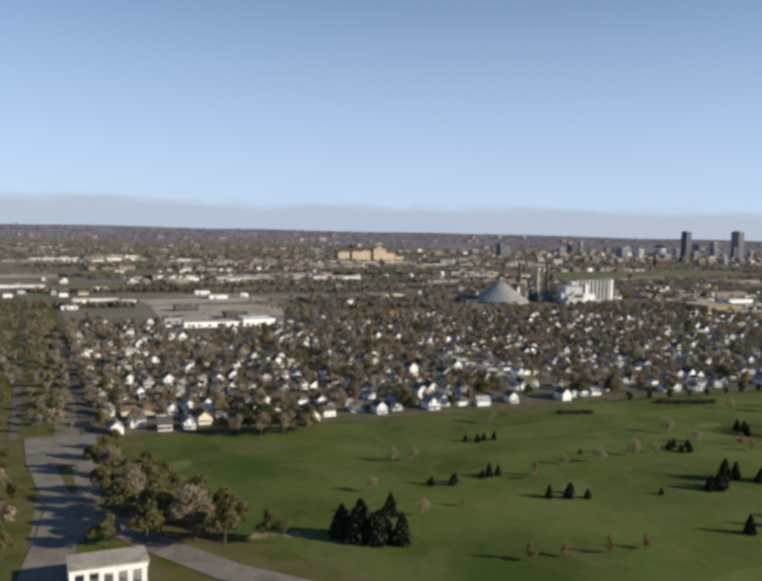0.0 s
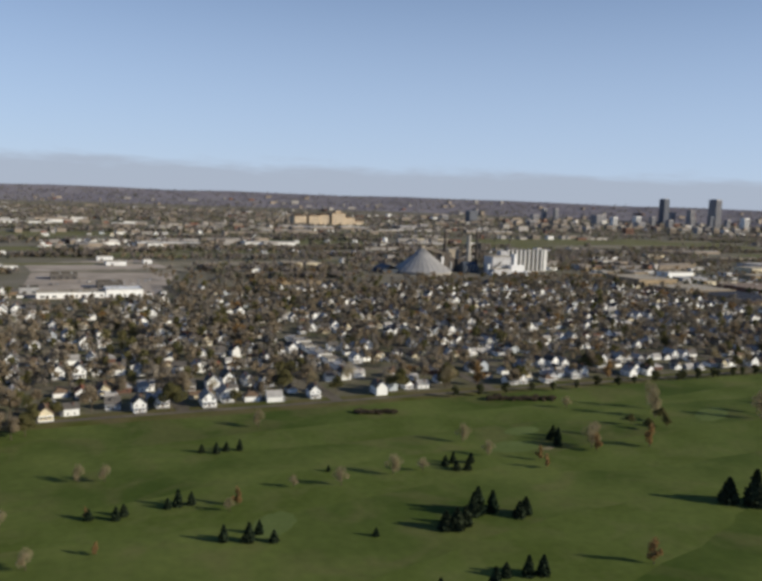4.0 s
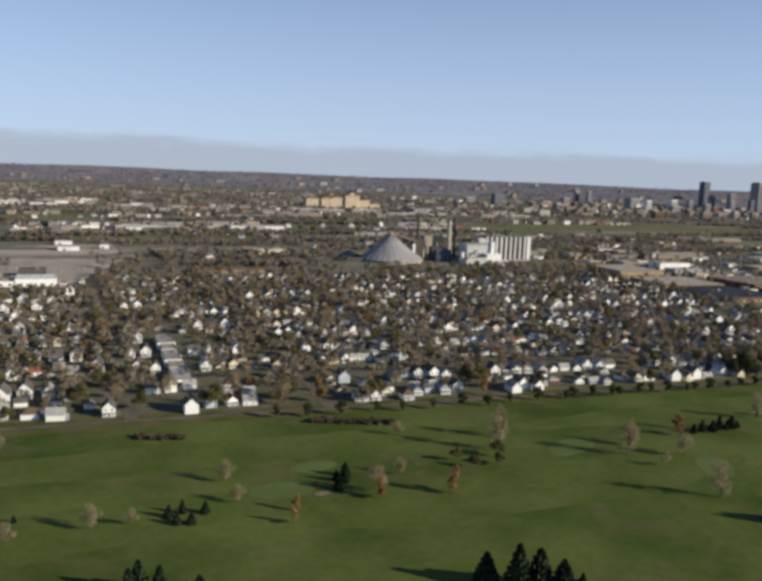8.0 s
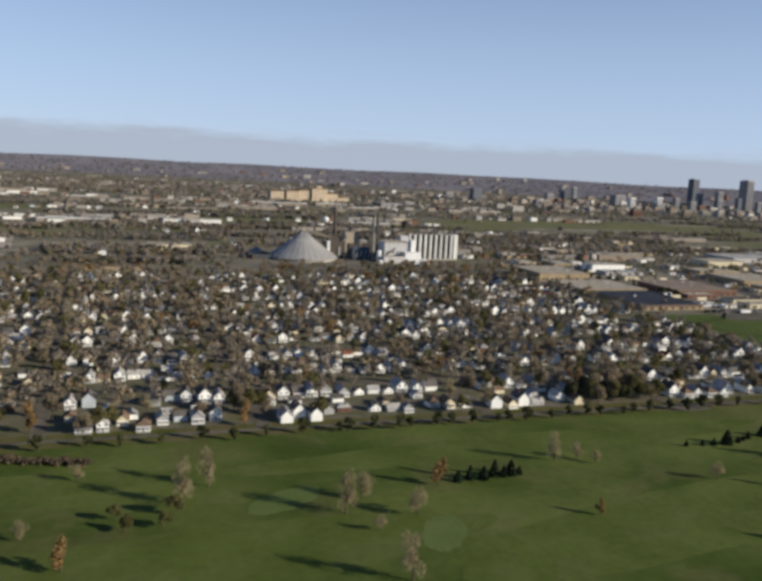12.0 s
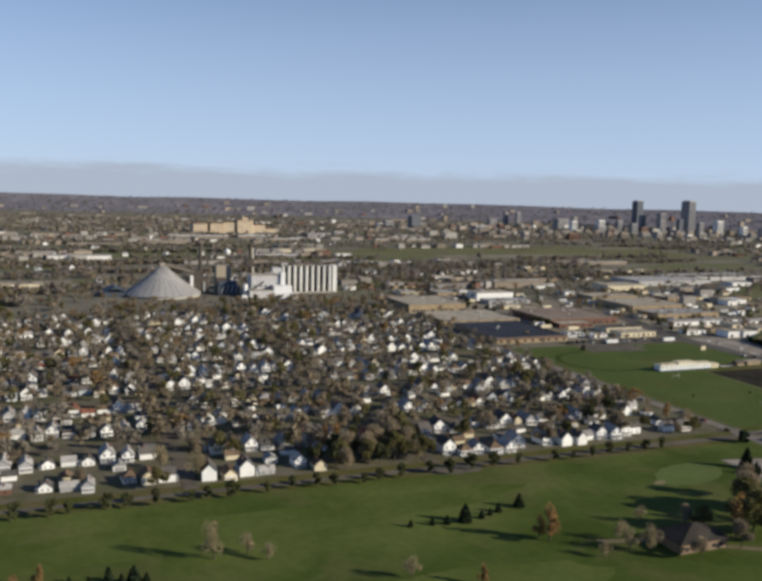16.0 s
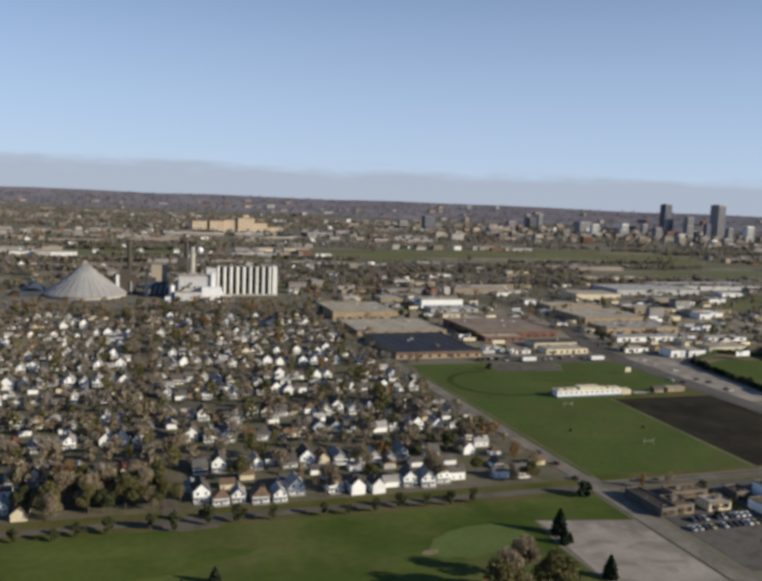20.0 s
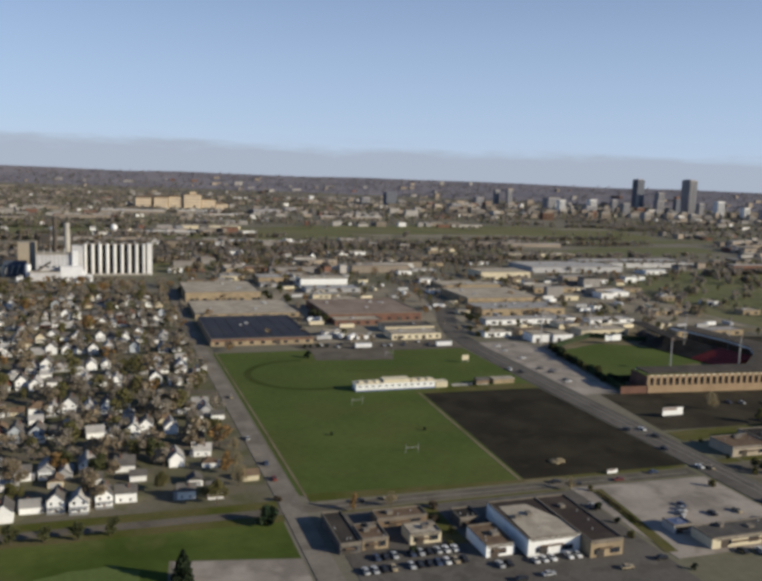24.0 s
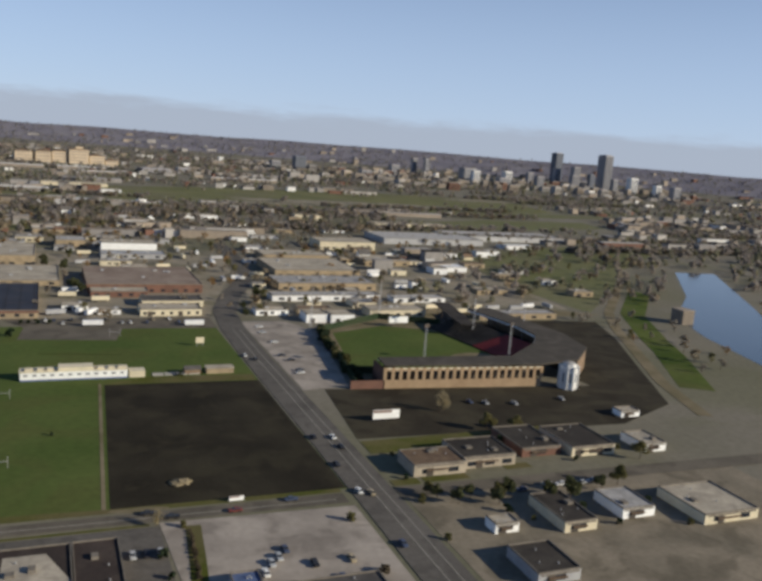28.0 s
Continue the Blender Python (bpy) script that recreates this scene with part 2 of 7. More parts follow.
M = {
    # far trees: haze put into the colours as a paler tone
    "far_twig": surface("hazed_brown_far_woods", (0.37, 0.325, 0.285), (0.29, 0.255, 0.222), 0.004, 0.2, 0.95, island=0.28, thin=0.5),
    # bluish haze put into the colour of the woods near the rim
    "rim_twig": surface("hazed_purple_rim_woods", (0.255, 0.238, 0.27), (0.205, 0.195, 0.225), 0.004, 0.2, 0.95, island=0.25, thin=0.5),
    "far_olive": surface("hazed_olive_far_woods", (0.3, 0.283, 0.19), (0.235, 0.222, 0.15), 0.004, 0.2, 0.95, island=0.28, thin=0.5),
    # wall tones muted to stand in for haze over the distant city
    "far_wall": surface("hazed_far_walls", (0.34, 0.32, 0.3), (0.25, 0.235, 0.225), 0.01, 0.2, 0.85, island=0.5),
    "far_tan": surface("hazed_tan_far_walls", (0.31, 0.26, 0.21), (0.235, 0.2, 0.165), 0.01, 0.2, 0.85, island=0.5),
    "ground": surface("dry_lawn", (0.2, 0.18, 0.145), (0.158, 0.147, 0.11), 0.01, 0.3, 0.95, stain=(0.006, 0.6, (0.14, 0.137, 0.084))),
    "golf": surface("golf_turf", (0.047, 0.072, 0.013), (0.106, 0.13, 0.034), 0.016, 0.25, 0.9, bump=0.2, stain=(0.03, 0.4, (0.125, 0.115, 0.05))),
    "fairway": surface("fairway_turf", (0.095, 0.122, 0.03), (0.07, 0.094, 0.019), 0.03, 0.3, 0.9, stain=(0.05, 0.3, (0.125, 0.13, 0.05))),
    "green": surface("putting_turf", (0.112, 0.145, 0.048), (0.095, 0.125, 0.038), 0.05, 0.6, 0.9),
    "field": surface("field_turf", (0.064, 0.093, 0.023), (0.088, 0.113, 0.032), 0.02, 0.3, 0.9, stain=(0.025, 0.4, (0.09, 0.09, 0.03))),
    "far_field": surface("meadow", (0.165, 0.16, 0.075), (0.125, 0.128, 0.06), 0.012, 0.1, 0.95, stain=(0.008, 0.6, (0.15, 0.135, 0.09))),
    "far_green": surface("far_green_turf", (0.125, 0.133, 0.06), (0.152, 0.15, 0.08), 0.008, 0.1, 0.95, stain=(0.01, 0.6, (0.155, 0.138, 0.092))),
    "soil": surface("dark_soil", (0.021, 0.018, 0.013), (0.037, 0.032, 0.022), 0.04, 0.8, 0.95, bump=0.3, stain=(0.05, 0.4, (0.055, 0.048, 0.03))),
    "dirt": surface("bare_dirt", (0.22, 0.18, 0.12), (0.14, 0.12, 0.07), 0.05, 0.7, 0.95),
    "track": surface("worn_turf", (0.042, 0.055, 0.011), (0.056, 0.068, 0.018), 0.05, 0.6, 0.95),
    "cone_metal": surface("dull_ribbed_metal", (0.34, 0.33, 0.325), (0.275, 0.268, 0.264), 0.06, 0.7, 0.6),
    "sand": surface("bunker_sand", (0.24, 0.2, 0.12), (0.17, 0.15, 0.08), 0.2, 1.0, 0.95),
    "asphalt": surface("asphalt", (0.105, 0.096, 0.086), (0.135, 0.123, 0.11), 0.03, 0.6, 0.9, stain=(0.12, 0.5, (0.07, 0.064, 0.058))),
    "street": surface("worn_street", (0.155, 0.135, 0.108), (0.11, 0.097, 0.078), 0.05, 0.8, 0.9, stain=(0.1, 0.5, (0.075, 0.066, 0.054))),
    "verge": surface("worn_verge", (0.07, 0.08, 0.016), (0.12, 0.105, 0.045), 0.06, 0.6, 0.95, stain=(0.03, 0.5, (0.13, 0.105, 0.06))),
    "lot": surface("pale_concrete_lot", (0.37, 0.325, 0.28), (0.265, 0.232, 0.2), 0.05, 0.4, 0.9, stain=(0.07, 0.55, (0.16, 0.138, 0.118))),
    "pale_lot": surface("tan_concrete_lot", (0.43, 0.37, 0.315), (0.33, 0.285, 0.24), 0.03, 0.4, 0.9, stain=(0.02, 0.5, (0.22, 0.19, 0.16))),
    "concrete": surface("concrete", (0.42, 0.4, 0.36), (0.33, 0.31, 0.28), 0.1, 0.9, 0.85),
    "paint_line": surface("road_paint", (0.3, 0.28, 0.24), None, 0.3, 1.0, 0.8),
    "white": surface("white_painted_boards", (0.86, 0.86, 0.84), (0.78, 0.78, 0.76), 0.2, 2.0, 0.6, each=0.15),
    "cream": surface("cream_painted_boards", (0.66, 0.58, 0.42), (0.56, 0.5, 0.36), 0.2, 2.0, 0.65, each=0.15),
    "greyboard": surface("grey_siding", (0.38, 0.38, 0.38), (0.3, 0.3, 0.31), 0.2, 2.0, 0.7, each=0.2),
    "blueboard": surface("pale_blue_siding", (0.46, 0.5, 0.54), (0.4, 0.44, 0.48), 0.2, 2.0, 0.7, each=0.15),
    "brownboard": surface("brown_siding", (0.24, 0.17, 0.11), (0.18, 0.125, 0.085), 0.2, 2.0, 0.75, each=0.2),
    "brick": surface("red_brick", (0.19, 0.105, 0.078), (0.14, 0.08, 0.062), 0.15, 2.5, 0.85),
    "tanbrick": surface("tan_brick", (0.37, 0.29, 0.19), (0.29, 0.23, 0.15), 0.15, 2.0, 0.85, stain=(0.1, 0.4, (0.18, 0.14, 0.1))),
    "yellowbrick": surface("yellow_brick", (0.56, 0.45, 0.32), (0.46, 0.37, 0.27), 0.02, 0.4, 0.85),
    # grey lightened so that the colour itself stands in for roof glare
    "roof_grey": surface("grey_shingles", (0.39, 0.375, 0.36), (0.28, 0.27, 0.26), 0.25, 3.0, 0.9, each=0.4),
    "roof_dark": surface("dark_shingles", (0.13, 0.12, 0.112), (0.09, 0.084, 0.08), 0.25, 3.0, 0.9, each=0.35),
    "roof_brown": surface("brown_shingles", (0.19, 0.135, 0.09), (0.13, 0.09, 0.065), 0.25, 3.0, 0.9, each=0.25),
    "roof_red": surface("rust_red_shingles", (0.25, 0.1, 0.065), (0.18, 0.08, 0.055), 0.25, 3.0, 0.9, each=0.2),
    "roof_pale": surface("pale_flat_roof", (0.45, 0.395, 0.315), (0.335, 0.298, 0.24), 0.08, 0.7, 0.9, stain=(0.12, 0.45, (0.2, 0.175, 0.145))),
    "roof_maroon": surface("dark_maroon_roof", (0.062, 0.047, 0.041), (0.043, 0.035, 0.032), 0.06, 0.8, 0.9, stain=(0.1, 0.35, (0.1, 0.08, 0.068))),
    "roof_tar": surface("tar_roof", (0.034, 0.03, 0.027), (0.052, 0.046, 0.041), 0.05, 0.8, 0.9, stain=(0.1, 0.3, (0.09, 0.08, 0.068))),
    "metal": surface("galvanised_metal", (0.42, 0.42, 0.42), (0.34, 0.34, 0.35), 0.06, 0.7, 0.55, metal=0.25),
    "white_metal": surface("white_sheet_metal", (0.78, 0.78, 0.77), (0.66, 0.66, 0.66), 0.06, 0.8, 0.5),
    "dark_metal": surface("dark_steel", (0.06, 0.055, 0.05), (0.09, 0.07, 0.055), 0.1, 1.0, 0.6),
    "silo": surface("whitewashed_concrete", (0.72, 0.71, 0.69), (0.6, 0.59, 0.57), 0.04, 0.5, 0.8),
    "water": surface("river_water", (0.05, 0.07, 0.1), (0.04, 0.06, 0.085), 0.02, 0.3, 0.12),
    "glass": surface("window_glass", (0.03, 0.035, 0.045), None, 0.3, 2.0, 0.12),
    # glass lightened for haze on the far towers; some nearer windows share it
    "far_glass": surface("hazy_window_glass", (0.13, 0.14, 0.165), None, 0.02, 0.2, 0.3),
    "dark_glass": surface("dark_curtain_wall", (0.085, 0.095, 0.12), (0.11, 0.12, 0.15), 0.02, 0.2, 0.35),
    "limestone": surface("limestone", (0.29, 0.275, 0.28), (0.23, 0.22, 0.225), 0.02, 0.2, 0.7),
    "works_grey": surface("grey_sheet_cladding", (0.56, 0.555, 0.56), (0.47, 0.465, 0.47), 0.05, 0.5, 0.75, stain=(0.06, 0.4, (0.38, 0.37, 0.37))),
    "works_blue": surface("dark_blue_cladding", (0.05, 0.065, 0.09), (0.07, 0.085, 0.11), 0.06, 0.6, 0.6),
    "tan_plaster": surface("tan_plaster", (0.4, 0.345, 0.27), (0.33, 0.285, 0.225), 0.04, 0.5, 0.85),
    "bluepaint": surface("blue_paint", (0.1, 0.14, 0.26), None, 0.3, 1.0, 0.6),
    "stand_roof": surface("weathered_stand_roof", (0.088, 0.078, 0.066), (0.065, 0.058, 0.05), 0.08, 0.7, 0.9, stain=(0.1, 0.4, (0.12, 0.105, 0.09))),
    "facade": surface("orange_tan_brick", (0.4, 0.285, 0.18), (0.32, 0.23, 0.145), 0.12, 1.5, 0.85, stain=(0.08, 0.4, (0.24, 0.16, 0.1))),
    "redseat": surface("red_seats", (0.22, 0.03, 0.03), (0.16, 0.02, 0.02), 0.3, 2.0, 0.6),
    "bark": surface("bark", (0.12, 0.095, 0.07), (0.08, 0.065, 0.05), 0.5, 3.0, 0.95),
    "twig_brown": surface("brown_twigs", (0.32, 0.258, 0.178), (0.235, 0.192, 0.132), 0.06, 0.5, 0.95, island=0.6, thin=0.28),
    "hedge_brown": surface("dark_brown_thicket", (0.15, 0.118, 0.082), (0.1, 0.08, 0.056), 0.08, 0.6, 0.95, island=0.5, thin=0.2),
    "twig_grey": surface("grey_twigs", (0.315, 0.275, 0.222), (0.232, 0.204, 0.166), 0.06, 0.5, 0.95, island=0.6, thin=0.28),
    "leaf_olive": surface("olive_leaves", (0.175, 0.158, 0.07), (0.122, 0.116, 0.048), 0.03, 0.5, 0.9, island=0.6, thin=0.3),
    "leaf_dark": surface("dark_green_leaves", (0.1, 0.105, 0.05), (0.07, 0.076, 0.036), 0.05, 0.5, 0.9, island=0.6, thin=0.2),
    "leaf_rust": surface("rust_leaves", (0.34, 0.215, 0.095), (0.25, 0.16, 0.07), 0.03, 0.5, 0.9, island=0.6, thin=0.35),
    "twig_pale": surface("pale_twigs", (0.4, 0.335, 0.205), (0.3, 0.25, 0.15), 0.03, 0.5, 0.95, island=0.6, thin=0.4),
    "lawn": surface("yard_lawn", (0.118, 0.112, 0.066), (0.158, 0.14, 0.108), 0.05, 0.5, 0.95, stain=(0.06, 0.6, (0.088, 0.092, 0.042))),
    "needle": surface("dark_needles", (0.022, 0.036, 0.02), (0.035, 0.045, 0.025), 0.05, 0.6, 0.9, island=0.5),
    "parapet": surface("weathered_coping", (0.21, 0.185, 0.155), (0.15, 0.132, 0.112), 0.3, 1.5, 0.85),
    # ground of the far rim, with bluish haze put into its colour
    "far_floor": surface("hazed_wooded_slope", (0.215, 0.2, 0.225), (0.172, 0.162, 0.188), 0.006, 0.1, 0.95, stain=(0.01, 0.5, (0.24, 0.225, 0.225))),
    "roof_rust": surface("rusty_flat_roof", (0.27, 0.215, 0.175), (0.2, 0.15, 0.12), 0.06, 0.7, 0.9, stain=(0.08, 0.5, (0.32, 0.27, 0.22))),
    "membrane": surface("glossy_dark_roof_membrane", (0.024, 0.026, 0.037), (0.036, 0.038, 0.05), 0.05, 0.6, 0.7, stain=(0.06, 0.4, (0.06, 0.05, 0.045))),
    "yard": surface("worn_works_yard", (0.285, 0.248, 0.192), (0.2, 0.178, 0.135), 0.03, 0.4, 0.92, stain=(0.03, 0.5, (0.13, 0.124, 0.075))),
    "boulevard": surface("worn_boulevard", (0.24, 0.212, 0.178), (0.175, 0.155, 0.13), 0.08, 0.6, 0.9, stain=(0.09, 0.5, (0.12, 0.106, 0.088))),
    "stadium_ground": surface("dark_worn_ground", (0.032, 0.027, 0.02), (0.05, 0.043, 0.031), 0.05, 0.7, 0.95, stain=(0.06, 0.5, (0.068, 0.06, 0.04))),
    "east_yard": surface("tan_worn_paving", (0.25, 0.212, 0.16), (0.17, 0.148, 0.112), 0.05, 0.5, 0.92, stain=(0.06, 0.55, (0.105, 0.09, 0.066))),
    "rubber": surface("tyre_rubber", (0.02, 0.02, 0.02), None, 1.0, 4.0, 0.8),
}
for k, c in (("car_white", (0.75, 0.75, 0.74)), ("car_dark", (0.03, 0.03, 0.035)), ("car_red", (0.2, 0.05, 0.04)), ("car_blue", (0.07, 0.09, 0.15)), ("car_tan", (0.4, 0.33, 0.22)), ("car_silver", (0.45, 0.46, 0.47))):
    M[k] = surface(k, c, None, 0.5, 2.0, 0.3)


# ---- mesh helpers ----
class Shape:
    """Gathers faces, each with a material slot, into one mesh."""

    def __init__(self):
        self.v, self.f, self.s = [], [], []

    def face(self, pts, slot=0):
        n = len(self.v)
        self.v += [tuple(p) for p in pts]
        self.f.append(tuple(range(n, n + len(pts))))
        self.s.append(slot)
        return self

    def box(self, x0, y0, z0, x1, y1, z1, slot=0):
        n = len(self.v)
        self.v += [(x0, y0, z0), (x1, y0, z0), (x1, y1, z0), (x0, y1, z0), (x0, y0, z1), (x1, y0, z1), (x1, y1, z1), (x0, y1, z1)]
        self.f += [tuple(n + i for i in q) for q in ((3, 2, 1, 0), (4, 5, 6, 7), (0, 1, 5, 4), (1, 2, 6, 5), (2, 3, 7, 6), (3, 0, 4, 7))]
        self.s += [slot] * 6
        return self

    def slab(self, pts, z0, z1, slot=0):
        """A flat plate over a plan outline that runs anticlockwise."""
        k, n = len(pts), len(self.v)
        self.v += [(p[0], p[1], z0) for p in pts] + [(p[0], p[1], z1) for p in pts]
        self.f += [tuple(range(n + k - 1, n - 1, -1)), tuple(range(n + k, n + 2 * k))]
        self.f += [(n + i, n + (i + 1) % k, n + k + (i + 1) % k, n + k + i) for i in range(k)]
        self.s += [slot] * (k + 2)
        return self

    def tube(self, a, b, r0, r1, sides=8, slot=0):
        a, b = Vector(a), Vector(b)
        turn = (b - a).to_track_quat("Z", "Y")
        n = len(self.v)
        for p, r in ((a, r0), (b, r1)):
            for i in range(sides):
                w = 2 * math.pi * i / sides
                self.v.append(tuple(p + turn @ Vector((r * math.cos(w), r * math.sin(w), 0))))
        self.f += [(n + i, n + (i + 1) % sides, n + sides + (i + 1) % sides, n + sides + i) for i in range(sides)]
        self.f += [tuple(range(n + sides - 1, n - 1, -1)), tuple(range(n + sides, n + 2 * sides))]
        self.s += [slot] * (sides + 2)
        return self

    def gable(self, w, d, z0, z1, along_y=True, over=0.0, thick=0.25, slot=0):
        """Two roof slopes with an overhang, centred on the origin."""
        hw, hd = (w, d) if along_y else (d, w)
        hw, hd = hw / 2 + over, hd / 2 + over
        drop = (z1 - z0) * over / max(hw - over, 0.1)
        e, r = z0 - drop, z1
        prof = [(-hw, e), (0, r), (hw, e), (hw, e + thick), (0, r + thick), (-hw, e + thick)]
        n = len(self.v)
        for y in (-hd, hd):
            for x, z in prof:
                self.v.append((x, y, z) if along_y else (-y, x, z))
        self.f += [(n + i, n + (i + 1) % 6, n + 6 + (i + 1) % 6, n + 6 + i) for i in range(6)]
        self.f += [(n + 5, n + 4, n + 1, n), (n + 4, n + 3, n + 2, n + 1), (n + 6, n + 7, n + 10, n + 11), (n + 7, n + 8, n + 9, n + 10)]
        self.s += [slot] * 10
        return self

    def hip(self, w, d, z0, z1, over=0.4, thick=0.2, slot=0):
        hw, hd = w / 2 + over, d / 2 + over
        rd = max(hd - hw, 0.3)
        a = [(-hw, -hd, z0), (hw, -hd, z0), (hw, hd, z0), (-hw, hd, z0)]
        b = [(x, y, z + thick) for x, y, z in a]
        r = [(0, -rd, z1), (0, rd, z1)]
        for q in ([a[3], a[2], a[1], a[0]], [b[0], b[1], r[0]], [b[1], b[2], r[1], r[0]], [b[2], b[3], r[1]], [b[3], b[0], r[0], r[1]]):
            self.face(q, slot)
        for i in range(4):
            self.face([a[i], a[(i + 1) % 4], b[(i + 1) % 4], b[i]], slot)
        return self

    def mesh(self, name, *mats):
        me = bpy.data.meshes.new(name)
        me.from_pydata(self.v, [], self.f)
        for m in mats:
            me.materials.append(M[m])
        if len(mats) > 1:
            me.polygons.foreach_set("material_index", self.s)
        me.update()
        return me


def part(name, shape, mat, parent, label=""):
    mats = mat if isinstance(mat, tuple) else (mat,)
    ob = new(name, shape if isinstance(shape, bpy.types.Mesh) else shape.mesh(name, *mats))
    ob.parent = parent
    return tagged(ob, label)


def thing(name, label, category, at=(0, 0, 0), turn=0, group="", kind=""):
    ob = new(name)
    ob.matrix_world = pose(*at, 0, 0, turn)
    return tagged(ob, label, category, group, kind)


def sheet(name, pts, z, mat, label, category="ground", kind="structure", thick=0.04):
    ob = new(name, Shape().slab(pts, z - thick, z).mesh(name, mat))
    return tagged(ob, label, category, kind=kind)


def rect(x0, y0, x1, y1):
    return [(x0, y0), (x1, y0), (x1, y1), (x0, y1)]


def oval(x, y, a, b, turn=0, n=28, rough=0.0, seed=0):
    rng = random.Random(seed)
    out = []
    for i in range(n):
        w, k = 2 * math.pi * i / n, 1 + rough * rng.uniform(-1, 1)
        u, v = a * k * math.cos(w), b * k * math.sin(w)
        c, s = math.cos(radians(turn)), math.sin(radians(turn))
        out.append((x + u * c - v * s, y + u * s + v * c))
    return out


def ribbon(pts, width):
    """The outline of a strip of that width along a line of plan points."""
    left, right = [], []
    for i, p in enumerate(pts):
        a, b = Vector(pts[max(i - 1, 0)]), Vector(pts[min(i + 1, len(pts) - 1)])
        n = Vector((-(b - a).y, (b - a).x)).normalized() * width / 2
        left.append((p[0] + n.x, p[1] + n.y))
        right.append((p[0] - n.x, p[1] - n.y))
    return right + left[::-1]


def rise(x, y):
    """The height of the ground: level, then climbing to a far rim that makes the horizon."""
    k = min(max((math.hypot(x, y) - 4150) / 750, 0), 1)
    return 90 * k ** 1.25


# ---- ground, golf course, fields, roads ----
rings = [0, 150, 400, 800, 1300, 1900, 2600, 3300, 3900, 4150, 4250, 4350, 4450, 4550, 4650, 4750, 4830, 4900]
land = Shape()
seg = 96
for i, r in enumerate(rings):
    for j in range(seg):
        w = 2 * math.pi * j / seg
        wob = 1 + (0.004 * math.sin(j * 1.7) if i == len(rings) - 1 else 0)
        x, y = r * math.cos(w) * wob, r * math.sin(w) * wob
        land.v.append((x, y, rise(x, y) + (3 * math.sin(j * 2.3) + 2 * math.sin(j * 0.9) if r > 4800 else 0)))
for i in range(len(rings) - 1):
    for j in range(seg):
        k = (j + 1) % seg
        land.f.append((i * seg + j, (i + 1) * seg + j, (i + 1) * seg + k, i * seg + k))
        # outer rings take the haze-tinted slope colour
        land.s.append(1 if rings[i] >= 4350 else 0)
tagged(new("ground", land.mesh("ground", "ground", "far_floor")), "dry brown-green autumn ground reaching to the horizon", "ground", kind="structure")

sheet("golf_course", [(40, -400), (1000, -400), (940, 300), (900, 350), (898, 395), (901, 420.5), (942.5, 412), (942.5, 446), (560, 450), (250, 451), (62, 456), (52, 420), (70, 300), (130, 200)],
      0.05, "golf", "mown green golf course turf with lighter fairways", "golf course")
for i, (x, y, a, b, t) in enumerate([(330, 400, 150, 16, 2), (250, 330, 120, 20, 8), (470, 330, 110, 22, 4), (640, 410, 150, 14, 3), (660, 320, 110, 25, 10), (300, 240, 130, 24, 14)]):
    sheet("fairway", oval(x, y, a, b, t, 40, 0.06, i), 0.06 + 0.006 * i, "fairway", "lighter mown strip of fairway grass", "fairway")
for i, (x, y, a, b) in enumerate([(365, 352, 14, 8), (384, 374, 11, 6), (870, 408, 22, 12), (510, 370, 18, 8), (66, 393, 10, 6), (230, 300, 12, 7), (560, 330, 15, 8)]):
    sheet("putting_green", oval(x, y, a, b, 10 * i, 28, 0.07, 20 + i), 0.11 + 0.004 * i, "green", "pale close-mown putting green", "putting green")
for i, (x, y, a, b) in enumerate([(82, 293, 7, 3), (92, 290, 4, 2.5), (380, 345, 4, 2), (848, 402, 4, 2)]):
    sheet("sand_bunker", oval(x, y, a, b, 15, 16, 0.15, 40 + i), 0.13, "sand", "pale sand bunker beside a green", "bunker")

sheet("sports_field", [(953.4, 463), (1049, 457), (1131, 457), (1131, 717), (950.4, 717)], 0.05, "field", "wide green grass sports field", "field")
sheet("ploughed_field", [(1049, 458), (1130.8, 457.6), (1130.9, 592), (1056, 594)], 0.1, "soil", "dark bare soil plot", "field")
sheet("field_path", ribbon([(1047, 457), (1054, 596)], 1.4), 0.12, "dirt", "pale worn dirt path along the field", "path")
sheet("field_edge", ribbon([(955.6, 461), (954.6, 560), (953.4, 640), (952.4, 722)], 1.1), 0.12, "dirt", "thin worn dirt line along the field edge", "path")
sheet("field_verge", [(956, 456), (1128, 454.4), (1128, 457.4), (1048, 458.2), (956, 464)], 0.125, "verge", "worn grass verge by the road", "path")
ring = Shape()
outer, inner = oval(1000, 651, 38.5, 38.5, 0, 48), oval(1000, 651, 34, 34, 0, 48)
for i in range(11, 38):
    k = (i + 1) % 48
    ring.face([(*outer[i], 0.1), (*outer[k], 0.1), (*inner[k], 0.1), (*inner[i], 0.1)])
tagged(new("running_track", ring.mesh("running_track", "track")), "faint dark part of an oval track worn in the grass", "track", kind="structure")
sheet("running_track", ribbon([(1026, 654), (1048, 651.5), (1068, 648)], 1.6), 0.1, "track", "faint dark part of an oval track worn in the grass", "track")
sheet("field_lot", [(1015, 686), (1068, 680), (1074, 708), (1132, 706), (1132, 737), (1005, 737), (1018, 714)], 0.1, "street", "grey gravel car park behind the field", "car park")
